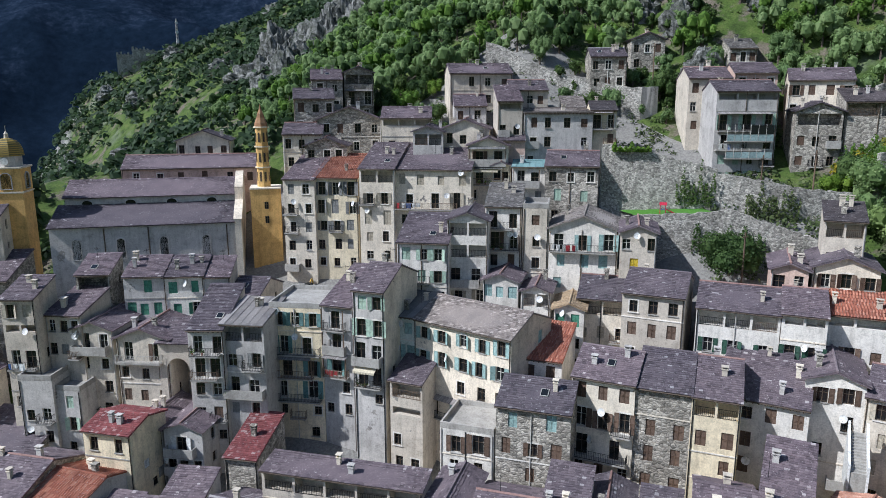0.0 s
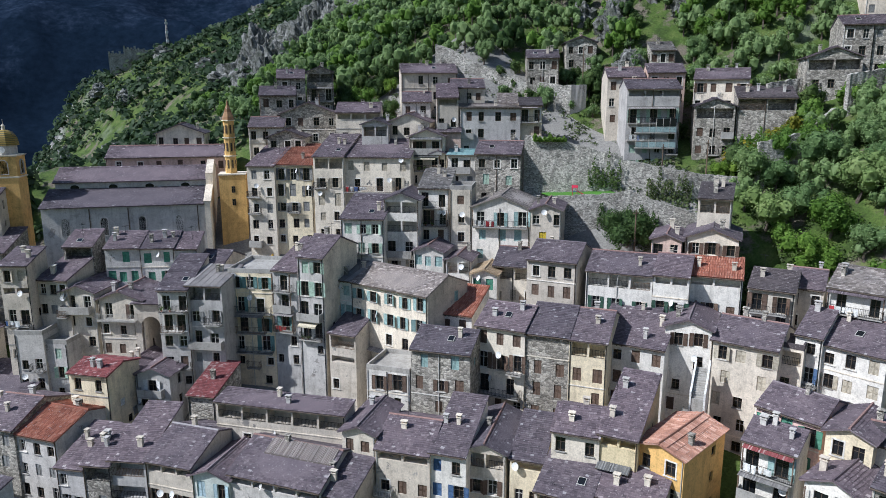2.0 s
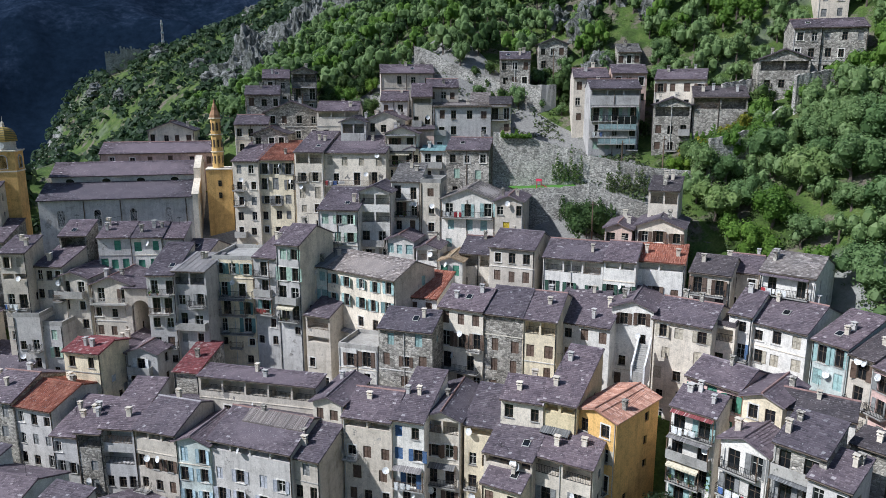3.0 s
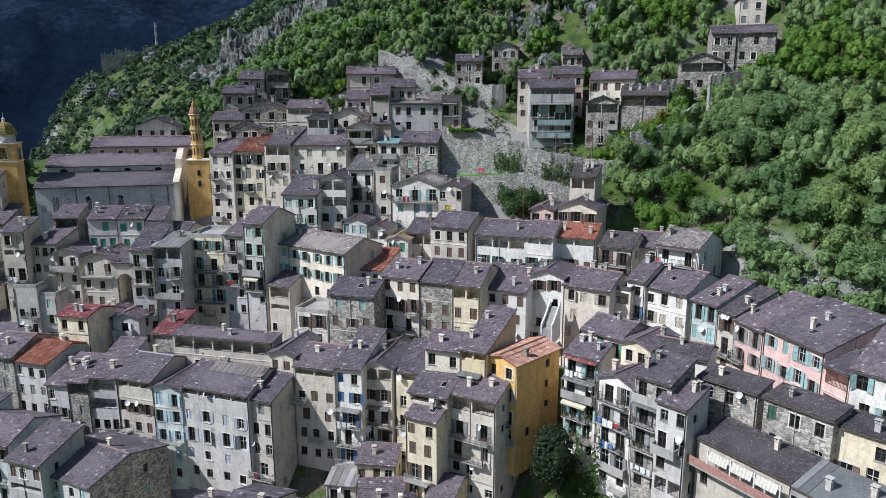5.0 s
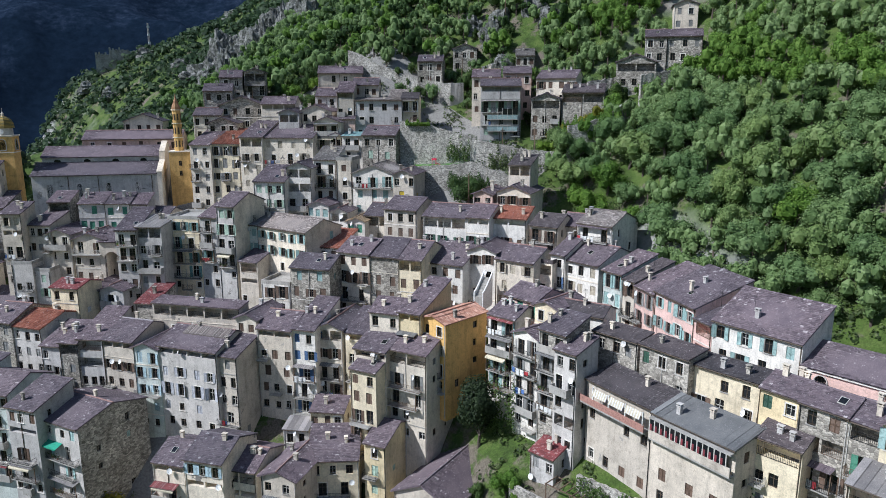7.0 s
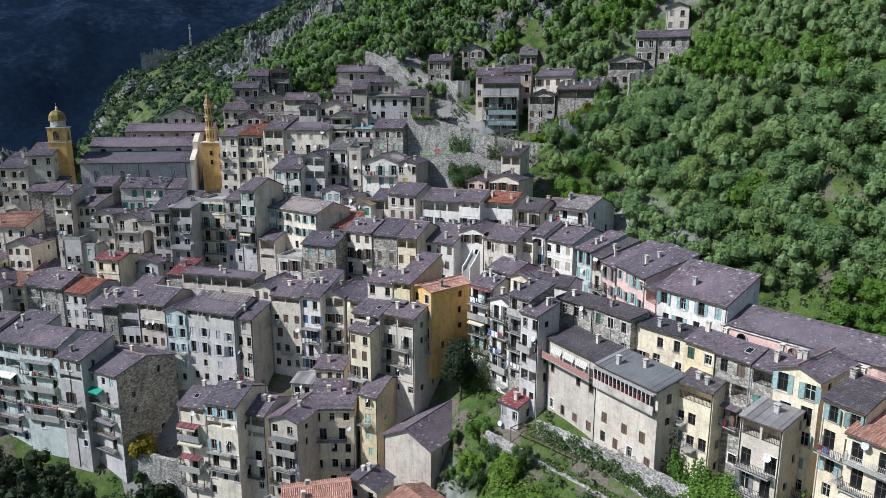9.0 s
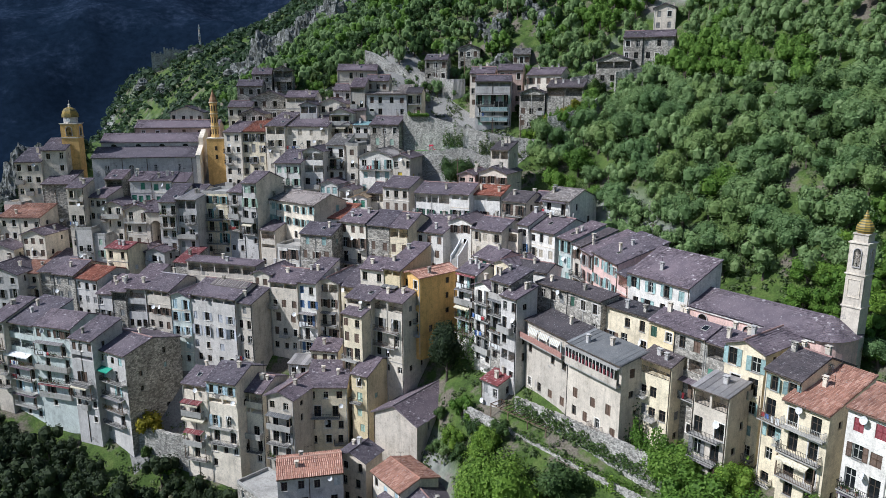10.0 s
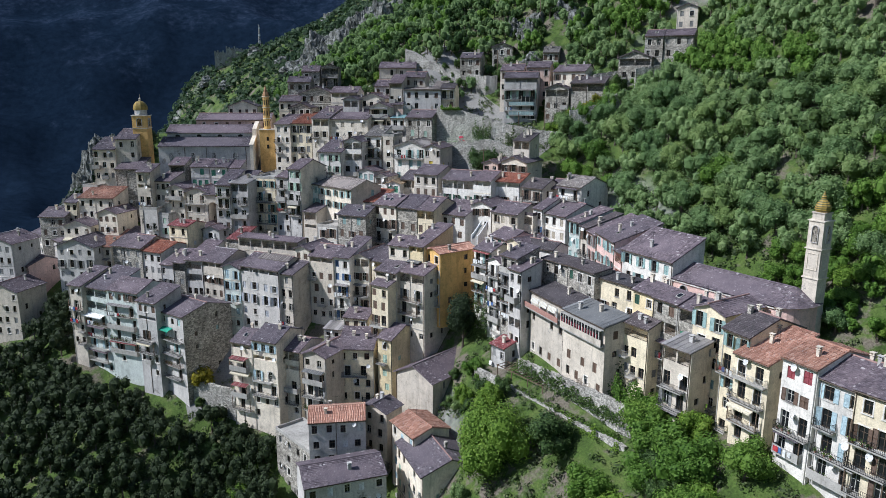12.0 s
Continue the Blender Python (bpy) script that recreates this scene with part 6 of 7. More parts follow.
tree("gold", 2, 9.5, 45.0, -3.0, 2.0, 0, 1.0, "yellow-leaved tree beside the stone house")


def far_woods():
    """Scrub and forest over the mountain spur behind the village, too many to count."""
    rng = random.Random(4)
    s = Shape()
    n = 0
    while n < 9500:
        x, y = rng.uniform(20, 330), rng.uniform(-60, 420)
        if wild(x, y) < 14 and not (y > 112 and x > 30):
            continue
        if x < 160 and y < 120:
            continue
        g = noise.noise(Vector((x * 0.03, y * 0.03, 7)))
        if g < -0.22 and rng.random() < 0.8:
            continue
        z = ground_z(x, y)
        n += 1
        r = rng.uniform(1.3, 3.0) * (1.0 if y < 250 else 1.25)
        for i in range(11):
            v = Vector((rng.gauss(0, 1), rng.gauss(0, 1), abs(rng.gauss(0, 1)))).normalized()
            p = Vector((x, y, z + 0.3 * r)) + v * r * rng.uniform(0.6, 1.0)
            out = (v + Vector((rng.uniform(-.6, .6), rng.uniform(-.6, .6), rng.uniform(-.2, .6)))).normalized()
            e1 = Matrix.Rotation(rng.uniform(0, 6.28), 3, out) @ out.orthogonal().normalized()
            e2 = out.cross(e1)
            q = r * rng.uniform(0.25, 0.5)
            s.face((p - e1 * q, p + e2 * q * 0.7, p + e1 * q, p - e2 * q * 0.8))
    tagged(new("far_woods", s.mesh("far_woods", LEAVES["far"])), "dense green scrub and forest over the mountain spur", "forest", kind="stuff")


far_woods()


def shrubs():
    """Low bushes on the terraces and rocks between the upper houses, and along the lower walls."""
    rng = random.Random(31)
    s = Shape()
    for box, count in (((-60, 14, -5, 60), 900), ((70, 125, 72, 130), 900), ((76, 100, -66, -28), 260), ((84, 116, 38, 76), 420), ((44, 58, 4, 16), 90), ((78, 100, 30, 50), 130), ((46, 58, -36, 2), 110), ((83, 104, -60, 34), 420), ((81, 90, -24, 36), 460), ((84, 98, 44, 62), 200), ((100, 135, 25, 60), 130), ((-5, 24, 24, 46), 300), ((40, 58, -75, -38), 330), ((26, 50, -36, 10), 260), ((20, 52, -70, 6), 260)):
        for k in range(count):
            x, y = rng.uniform(box[0], box[1]), rng.uniform(box[2], box[3])
            if inside_house(x, y, 0.5):
                continue
            z = ground_z(x, y)
            r = rng.uniform(0.4, 1.25)
            for i in range(18):
                v = Vector((rng.gauss(0, 1), rng.gauss(0, 1), abs(rng.gauss(0, 1)))).normalized()
                p = Vector((x, y, z)) + v * r * rng.uniform(0.5, 1.0)
                e1 = Matrix.Rotation(rng.uniform(0, 6.28), 3, v) @ v.orthogonal().normalized()
                e2 = v.cross(e1)
                q = r * rng.uniform(0.14, 0.3)
                s.face((p - e1 * q, p + e2 * q * 0.7, p + e1 * q, p - e2 * q * 0.8))
    tagged(new("shrubs", s.mesh("shrubs", LEAVES["scrub"])), "low green bushes along terraces and walls", "bushes", kind="stuff")


shrubs()


def valley_woods():
    """Dark forest on the slopes falling away to the river beyond the village."""
    rng = random.Random(44)
    s = Shape()
    for k in range(5200):
        x, y = rng.uniform(-190, 40), rng.uniform(70, 420)
        if (x > -34 and y < 128) or (x > 15 and y < 175) or inside_house(x, y, 3):
            continue
        z = ground_z(x, y)
        r = rng.uniform(1.6, 3.4)
        for i in range(13):
            v = Vector((rng.gauss(0, 1), rng.gauss(0, 1), abs(rng.gauss(0, 1)))).normalized()
            p = Vector((x, y, z + 0.4 * r)) + v * r * rng.uniform(0.6, 1.0)
            e1 = Matrix.Rotation(rng.uniform(0, 6.28), 3, v) @ v.orthogonal().normalized()
            e2 = v.cross(e1)
            q = r * rng.uniform(0.3, 0.55)
            s.face((p - e1 * q, p + e2 * q * 0.7, p + e1 * q, p - e2 * q * 0.8))
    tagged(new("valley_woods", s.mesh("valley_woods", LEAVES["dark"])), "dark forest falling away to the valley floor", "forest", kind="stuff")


valley_woods()


# ---- walls, terraces, rocks, the ruin ----
def stone_wall(path, foot, thick=0.7, mat=None, label="", crest=0.12, name="retaining_wall", tall=None):
    """A rubble wall along (x, y, top) points down to the height foot (or tall metres below its crest), with an uneven crest of loose stones."""
    rng = random.Random(int(path[0][0] * 31 + path[0][1] * 7))
    s = Shape()
    cols = []
    for k, ((xa, ya, za), (xb, yb, zb)) in enumerate(zip(path, path[1:])):
        ln = math.hypot(xb - xa, yb - ya)
        n = max(2, int(ln / 0.5))
        ux, uy = (xb - xa) / ln, (yb - ya) / ln
        for i in range(n + (1 if k == len(path) - 2 else 0)):
            t = i / n
            x, y, z = xa + (xb - xa) * t, ya + (yb - ya) * t, za + (zb - za) * t + rng.uniform(-crest, crest)
            col = []
            low = foot if tall is None else z - tall
            for h in range(5):
                f = h / 4
                b = 0.25 * (1 - f) + rng.uniform(-0.06, 0.06)
                col.append((x + uy * b, y - ux * b, low + (z - low) * f))
            cols.append((col, (x - uy * thick, y + ux * thick, z - 0.02), (x - uy * thick, y + ux * thick, low)))
    for (ca, ta, fa), (cb, tb, fb) in zip(cols, cols[1:]):
        for h in range(4):
            s.face((ca[h], cb[h], cb[h + 1], ca[h + 1]))
        s.face((ca[4], cb[4], tb, ta))
        s.face((ta, tb, fb, fa))
    for (col, t, f), flip in ((cols[0], True), (cols[-1], False)):
        q = [*col, t, f]
        s.face(q if flip else q[::-1])
    ob = new(name, s.mesh(name, mat or M_DRYSTONE))
    tagged(ob, label or "grey rubble retaining wall with an uneven crest", "wall", kind="structure")
    return ob


stone_wall([(76.5, 67.5, 54.2), (79.2, 64.1, 53.8), (83.0, 59.6, 52.3), (86.4, 55.4, 51.0)], 40, 0.9, None, "tall pale rubble retaining wall below the old houses")
stone_wall([(86.4, 55.4, 50.4), (89.6, 51.0, 49.6), (93.4, 46.8, 48.6), (98.5, 42.5, 48.0)], 38, 0.9)
stone_wall([(74.6, 59.2, 45.3), (78.6, 54.4, 45.6), (82.2, 50.2, 46.4), (85.5, 46.3, 44.6), (89.6, 41.4, 42.6)], 32, 0.8)
stone_wall([(83.6, 102.4, 70.9), (85.7, 99.8, 69.8), (88.4, 95.8, 67.2), (91.2, 91.6, 65.2), (95.9, 84.5, 63.2), (97.4, 80.6, 62.6)], 52, 0.9, None, "sloping old town wall of pale rubble", 0.06, tall=6.5)
stone_wall([(96.6, 81.4, 62.4), (98.4, 78.6, 62.5)], 48, 2.2, None, "ruined rubble tower stump at the town wall", 0.15)
stone_wall([(98.4, 78.6, 62.5), (101.6, 77.6, 62.6)], 47, 1.6, WALLS["G"][1], "grey plastered side of the ruined tower", 0.06)
stone_wall([(50.4, 2.0, 9.4), (51.4, -8.0, 9.4), (52.8, -19.0, 9.0), (54.2, -33.0, 9.4)], 0, 0.6, None, "low garden wall of grey rubble")
stone_wall([(54.4, -6.0, 13.0), (55.4, -18.0, 13.6), (56.4, -33.0, 14.2)], 5, 0.6, None, "rubble retaining wall above the vegetable garden")
stone_wall([(-1.0, 57.6, -3.4), (6.8, 47.4, -1.6), (15.4, 35.6, -1.8)], -16, 0.8, None, "high rubble wall with arches under the houses")
stone_wall([(99.5, 40.5, 53.4), (106.0, 37.0, 55.0), (113.0, 36.0, 58.6)], 42, 0.6)
stone_wall([(116.0, 36.0, 63.6), (128.0, 31.0, 65.6), (136.0, 28.0, 69.0)], 52, 0.7)
stone_wall([(112.0, 47.0, 62.4), (122.0, 43.0, 64.0)], 52, 0.6)


def lawn():
    s = Shape()
    k = 10
    for i in range(k):
        for j in range(5):
            q = []
            for u, v in ((i, j), (i + 1, j), (i + 1, j + 1), (i, j + 1)):
                a, c = u / k, v / 5
                x = 75.2 + 7.2 * a + 3.0 * c
                y = 59.4 - 8.6 * a + 6.0 * c
                q.append((x, y, 44.9 + 0.6 * a + 0.05 * math.sin(u * 2.1 + v)))
            s.face(q)
    m, n, l, b = material("lawn_grass", 0.9)
    g = grain(n, l, 5.0, 4, 0.7)
    r = ramp(n, [(0.3, (0.05, 0.14, 0.02)), (0.7, (0.10, 0.26, 0.035))])
    l.new(g.outputs[0], r.inputs[0])
    l.new(r.outputs[0], b.inputs["Base Color"])
    bump(n, l, b, g.outputs[0], 0.6, 0.05)
    tagged(new("lawn", s.mesh("lawn", m)), "small bright green lawn on the terrace", "lawn", kind="structure")


lawn()


def play_frame():
    """The red climbing frame with its slide on the terrace lawn."""
    root = new("climbing_frame")
    root.matrix_basis = pose(78.4, 58.4, 45.1, 0, 0, -50) @ Matrix.Scale(0.6, 4)
    red, blue = painted("red_plastic", (0.45, 0.03, 0.06), 0.4), SHUTTERS["blue"][1]
    for x in (0, 1.2):
        for y in (0, 1.2):
            p = Shape()
            p.tube((x, y, 0), (x, y, 2.1), 0.06, 0.06, 6)
            part("post", p, (red,), root)
    d = Shape()
    d.box(-0.05, -0.05, 1.0, 1.25, 1.25, 1.1)
    part("deck", d, (blue,), root)
    r = Shape()
    r.face(((-0.2, -0.2, 2.1), (1.4, -0.2, 2.1), (1.4, 0.6, 2.7), (-0.2, 0.6, 2.7)))
    r.face(((-0.2, 0.6, 2.7), (1.4, 0.6, 2.7), (1.4, 1.4, 2.1), (-0.2, 1.4, 2.1)))
    part("canopy", r, (red,), root)
    s = Shape()
    s.box(0, 0, 0, 2.3, 0.5, 0.06)
    s.box(0, 0, 0.06, 2.3, 0.05, 0.2)
    s.box(0, 0.45, 0.06, 2.3, 0.5, 0.2)
    part("slide", s, (red,), root, "", Matrix.Translation((1.25, 0.3, 1.05)) @ pose(0, 0, 0, 0, 25, 0))
    tagged(root, "red and blue children's climbing frame with slide on the lawn", "playground")


play_frame()


def rock(x, y, r, tall, seed, z=None, lean=0.0):
    rng = random.Random(seed)
    s = Shape()
    nu, nv = 22, 13
    off = Vector((seed * 3.7, seed * 1.3, 0))
    grid = []
    for j in range(nv + 1):
        ph = math.pi * (j / nv) * 0.62
        row = []
        for i in range(nu):
            th = 2 * math.pi * i / nu
            d = Vector((math.sin(ph) * math.cos(th), math.sin(ph) * math.sin(th), math.cos(ph)))
            k = 1 + 0.38 * noise.fractal(d * 1.9 + off, 0.8, 2.1, 5) + 0.16 * noise.noise(d * 7 + off)
            row.append((d.x * r * k + lean * d.z * tall, d.y * r * k, d.z * tall * k - 0.25 * tall))
        grid.append(row)
    for j in range(nv):
        for i in range(nu):
            s.face((grid[j][i], grid[j + 1][i], grid[j + 1][(i + 1) % nu], grid[j][(i + 1) % nu]))
    ob = new("rock", s.mesh("rock", M_CRAG))
    ob.matrix_basis = pose(x, y, ground_z(x, y) if z is None else z, 0, 0, seed * 40)
    tagged(ob, "weathered pale limestone crag with dark cracks among scrub", "rock", "limestone crags")


M_CRAG, _n, _l, _b = material("crag_limestone", 0.95)
_a, _c, _f = grain(_n, _l, 0.5, 8, 0.75), grain(_n, _l, 0.35, 6, 0.7, True, (2.2, 2.2, 0.35)), grain(_n, _l, 4.0, 4, 0.7)
_r = ramp(_n, [(0.36, (0.05, 0.06, 0.04)), (0.48, (0.15, 0.155, 0.14)), (0.62, (0.31, 0.31, 0.30)), (0.8, (0.42, 0.415, 0.40))])
_l.new(_a.outputs[0], _r.inputs[0])
_s = ramp(_n, [(0.40, (0.30, 0.31, 0.30)), (0.52, (1, 1, 1))])
_l.new(_c.outputs[0], _s.inputs[0])
_l.new(mix(_n, _l, "MULTIPLY", 0.9, _r.outputs[0], _s.outputs[0]), _b.inputs["Base Color"])
bump(_n, _l, _b, _a.outputs[0], 1.0, 0.8)


def crags():
    rng = random.Random(15)
    for k in range(34):
        t = rng.random()
        x, y = 88 + 26 * t + rng.uniform(-8, 8), 215 - 30 * t + rng.uniform(-22, 22)
        rock(x, y, rng.uniform(3, 7), rng.uniform(4, 11), k + 1)
    for k in range(12):
        x, y = rng.uniform(40, 110), rng.uniform(250, 385)
        rock(x, y, rng.uniform(3, 6), rng.uniform(2.5, 6), k + 51)
    for k in range(16):
        x, y = 118 + rng.uniform(-9, 12), 82 + rng.uniform(-10, 14)
        if not inside_house(x, y, 3):
            rock(x, y, rng.uniform(1.5, 3.6), rng.uniform(2, 6), k + 81)
    for k, (x, y, r, t) in enumerate(((-3, 163, 4.5, 11), (-6, 161, 4, 8), (0, 166, 5, 9), (-8, 157, 4, 7), (3, 168, 5, 7), (-4, 159, 3.5, 12), (-12, 153, 4, 6), (1, 162, 3, 7))):
        rock(x, y, r, t, 90 + k)
    for k in range(18):
        x, y = rng.uniform(130, 230), rng.uniform(180, 330)
        rock(x, y, rng.uniform(5, 11), rng.uniform(6, 16), k + 120)


crags()


def castle_ruin():
    """Grey ruin on the spur, half lost in trees."""
    root = new("castle_ruin")
    root.matrix_basis = pose(74, 366, max(ground_z(74, 366), ground_z(104, 360)) - 5.5, 0, 0, -12)
    for k, (x0, w, h0, d) in enumerate(((0, 7, 3.5, 5), (7, 9, 6.0, 7), (16, 6, 5.0, 6), (22, 8, 3.0, 5))):
        s = Shape()
        s.box(x0, 0, -8, x0 + w - 0.02, d, h0)
        for m in range(int(w / 1.6)):
            s.box(x0 + m * 1.6, 0, h0, x0 + m * 1.6 + 0.9, 0.8, h0 + 0.9 + 0.5 * math.sin(m * 2.3 + k))
        part("wall", s, (M_DRYSTONE,), root)
    tagged(root, "grey ruined castle walls with broken battlements on the spur", "ruin")


castle_ruin()


def mast(x, y, z, tall, w, label):
    root = new("radio_mast")
    root.matrix_basis = pose(x, y, z)
    s = Shape()
    for i in range(3):
        a = 2 * math.pi * i / 3
        s.tube((w * math.cos(a), w * math.sin(a), -6), (0.25 * w * math.cos(a), 0.25 * w * math.sin(a), tall), 0.14, 0.1, 5)
    n = int(tall / 1.5)
    for k in range(n):
        f0, f1 = 1 - 0.75 * k / n, 1 - 0.75 * (k + 1) / n
        for i in range(3):
            a, b = 2 * math.pi * i / 3, 2 * math.pi * (i + 1) / 3
            s.tube((w * f0 * math.cos(a), w * f0 * math.sin(a), tall * k / n), (w * f1 * math.cos(b), w * f1 * math.sin(b), tall * (k + 1) / n), 0.07, 0.07, 4)
    part("lattice", s, (M_FRAME,), root)
    for k in range(3):
        d = Shape()
        d.tube((0, -0.3, tall * (0.55 + 0.18 * k)), (0, -0.9, tall * (0.55 + 0.18 * k)), 0.7, 0.7, 10)
        part("dish", d, (M_WHITE,), root)
    tagged(root, label, "mast")


mast(101.5, 362, ground_z(101.5, 362) - 9, 24, 1.1, "slim lattice radio mast beside the ruin on the spur")


# ---- small things on the houses ----
M_CLOTH = [painted("cloth_" + k, c, 0.9) for k, c in (("white", (0.75, 0.75, 0.73)), ("blue", (0.10, 0.18, 0.42)), ("red", (0.42, 0.05, 0.06)), ("green", (0.05, 0.36, 0.24)), ("cream", (0.62, 0.56, 0.42)))]


def dish_mesh():
    s = Shape()
    k = 12
    rings = [(0.0, 0.0), (0.18, 0.02), (0.32, 0.065), (0.42, 0.11)]
    for (ra, ya), (rb, yb) in zip(rings, rings[1:]):
        for i in range(k):
            a, b = 2 * math.pi * i / k, 2 * math.pi * (i + 1) / k
            q = [(ra * math.cos(a), -ya, ra * math.sin(a)), (ra * math.cos(b), -ya, ra * math.sin(b)), (rb * math.cos(b), -yb, rb * math.sin(b)), (rb * math.cos(a), -yb, rb * math.sin(a))]
            s.face(q if ra else q[1:])
    return s.mesh("reflector", M_WHITE)


DISH = dish_mesh()
ARM = Shape()
ARM.tube((0, 0.02, 0), (0, 0.35, -0.25), 0.025, 0.025, 5)
ARM.tube((0, -0.02, -0.3), (0, -0.42, -0.05), 0.012, 0.012, 4)
ARM_MESH = ARM.mesh("arm", M_IRON)


def satellite_dish(m, label):
    root = new("satellite_dish")
    root.matrix_basis = m
    part("reflector", DISH, (), root)
    part("arm", ARM_MESH, (), root)
    tagged(root, label, "satellite dish", "satellite dishes")


ANTENNA = Shape()
ANTENNA.tube((0, 0, -0.5), (0, 0, 2.2), 0.025, 0.02, 5)
ANTENNA.tube((-0.6, 0, 2.0), (0.6, 0, 2.0), 0.015, 0.015, 4)
for _k in range(6):
    ANTENNA.tube((-0.55 + 0.22 * _k, -0.3, 2.0), (-0.55 + 0.22 * _k, 0.3, 2.0), 0.01, 0.01, 4)
ANTENNA_MESH = ANTENNA.mesh("aerial", M_IRON)


def laundry(m, w, rng):
    root = new("washing_line")
    root.matrix_basis = m
    s = Shape()
    s.tube((0, 0, 0), (w, 0, 0), 0.012, 0.012, 4)
    part("line", s, (M_WHITE,), root)
    x = 0.1
    while x < w - 0.4:
        cw, ch = rng.uniform(0.3, 0.7), rng.uniform(0.5, 1.0)
        c = Shape()
        k = 4
        for i in range(k):
            x0, x1 = x + cw * i / k, x + cw * (i + 1) / k
            y0, y1 = 0.05 * math.sin(i * 1.7), 0.05 * math.sin((i + 1) * 1.7)
            c.face(((x0, 0, 0), (x1, 0, 0), (x1, y1, -ch), (x0, y0, -ch)))
        part("cloth", c, (rng.choice(M_CLOTH[:2] + M_CLOTH[:1] * 2 + M_CLOTH[2:3]),), root)
        x += cw + rng.uniform(0.05, 0.3)
    tagged(root, "washing line hung with drying white and coloured laundry", "laundry", "washing lines")


def awning(root, x, z, w, mat):
    s = Shape()
    k = max(3, int(w / 0.3))
    for i in range(k):
        x0, x1 = w * i / k, w * (i + 1) / k
        s.face(((x0, 0, 0), (x1, 0, 0), (x1, -1.2, -0.45), (x0, -1.2, -0.45)))
        s.face(((x0, -1.2, -0.45), (x1, -1.2, -0.45), (x1 - 0.03, -1.21, -0.68), (x0 + 0.03, -1.21, -0.68)))
    part("awning", s, (mat,), root, "sloping canvas awning", Matrix.Translation((x, -0.03, z)))


def plant_pots(m, w, rng):
    root = new("potted_plants")
    root.matrix_basis = m
    x = 0.15
    while x < w - 0.2:
        p = Shape()
        p.tube((x, 0, 0), (x, 0, 0.26), 0.10, 0.14, 8)
        part("pot", p, (ROOFS["o"][1],), root)
        c = Shape()
        h = rng.uniform(0.25, 0.7)
        for i in range(34):
            v = Vector((rng.gauss(0, 0.16), rng.gauss(0, 0.14), abs(rng.gauss(0, 0.5)) * h))
            e = Vector((rng.gauss(0, 1), rng.gauss(0, 1), rng.gauss(0, 1))).normalized() * 0.09
            f = e.cross(Vector((rng.gauss(0, 1), rng.gauss(0, 1), 1))).normalized() * 0.07
            q = Vector((x, 0, 0.26)) + v
            c.face((q - e, q + f, q + e, q - f))
        part("leaves", c, (LEAVES[rng.choice(("lime", "oak"))],), root)
        x += rng.uniform(0.6, 1.3)
    tagged(root, "row of terracotta pots with green plants on a balcony", "plants", "balcony plants")


def furnish():
    rng = random.Random(77)
    for root, x, y, base, a, w, d, height in list(HOUSE_BASES):
        kind, cover, rows, fh = HOUSE_STYLE[root.name]
        m = root.matrix_basis
        for q in range(rng.choice((0, 0, 1, 1, 2)) if x < 86 else 0):
            dx, dz = rng.uniform(0.4, max(0.5, w - 0.4)), height - fh * rng.randint(0, min(3, len(rows) - 1)) - rng.uniform(0.3, 1.0)
            satellite_dish(m @ Matrix.Translation((dx, -0.38, dz)) @ pose(0, 0, 0, -20, 0, rng.uniform(-60, 20)), "white satellite dish fixed to a house front")
        if rng.random() < 0.3 and kind in "es":
            ob = new("aerial", ANTENNA_MESH)
            ob.matrix_basis = m @ Matrix.Translation((w * rng.uniform(0.1, 0.9), d * 0.5, height + d * 0.17)) @ pose(0, 0, 0, 0, 0, rng.uniform(0, 180))
            tagged(ob, "thin metal television aerial on a slate roof", "aerial", "roof aerials")
        if kind in "es" and cover == "s" and rng.random() < 0.22:
            rise = math.tan(radians(21 if kind == "e" else 17))
            s = Shape()
            s.box(0, 0, 0, 0.8, 1.0, 0.09)
            s.box(0.06, 0.06, 0.09, 0.74, 0.94, 0.1, 1)
            yy = d * 0.2
            part("skylight", s, (M_FRAME, M_GLASS), root, "small roof window", Matrix.Translation((w * rng.uniform(0.2, 0.7), yy, height + yy * rise + 0.2)) @ pose(0, 0, 0, math.degrees(math.atan(rise)), 0, 0))
        for i, code in enumerate(rows):
            z = height - (i + 1) * fh
            if code in "bp":
                if rng.random() < 0.28:
                    plant_pots(m @ Matrix.Translation((0.4, -0.45, z - 0.02)), w * 0.55, rng)
                if rng.random() < 0.25:
                    laundry(m @ Matrix.Translation((0.4, -0.8, z + 0.85)), min(w * 0.6, 3.5), rng)
                if rng.random() < 0.10:
                    awning(root, 0.3, z + fh - 0.25, w * 0.7, M_CLOTH[rng.choice((0, 4, 4, 4))])
            elif code == "a" and i and rng.random() < 0.3:
                awning(root, 0.2, z + fh - 0.2, w * 0.9, M_CLOTH[rng.choice((0, 4, 4))])


furnish()


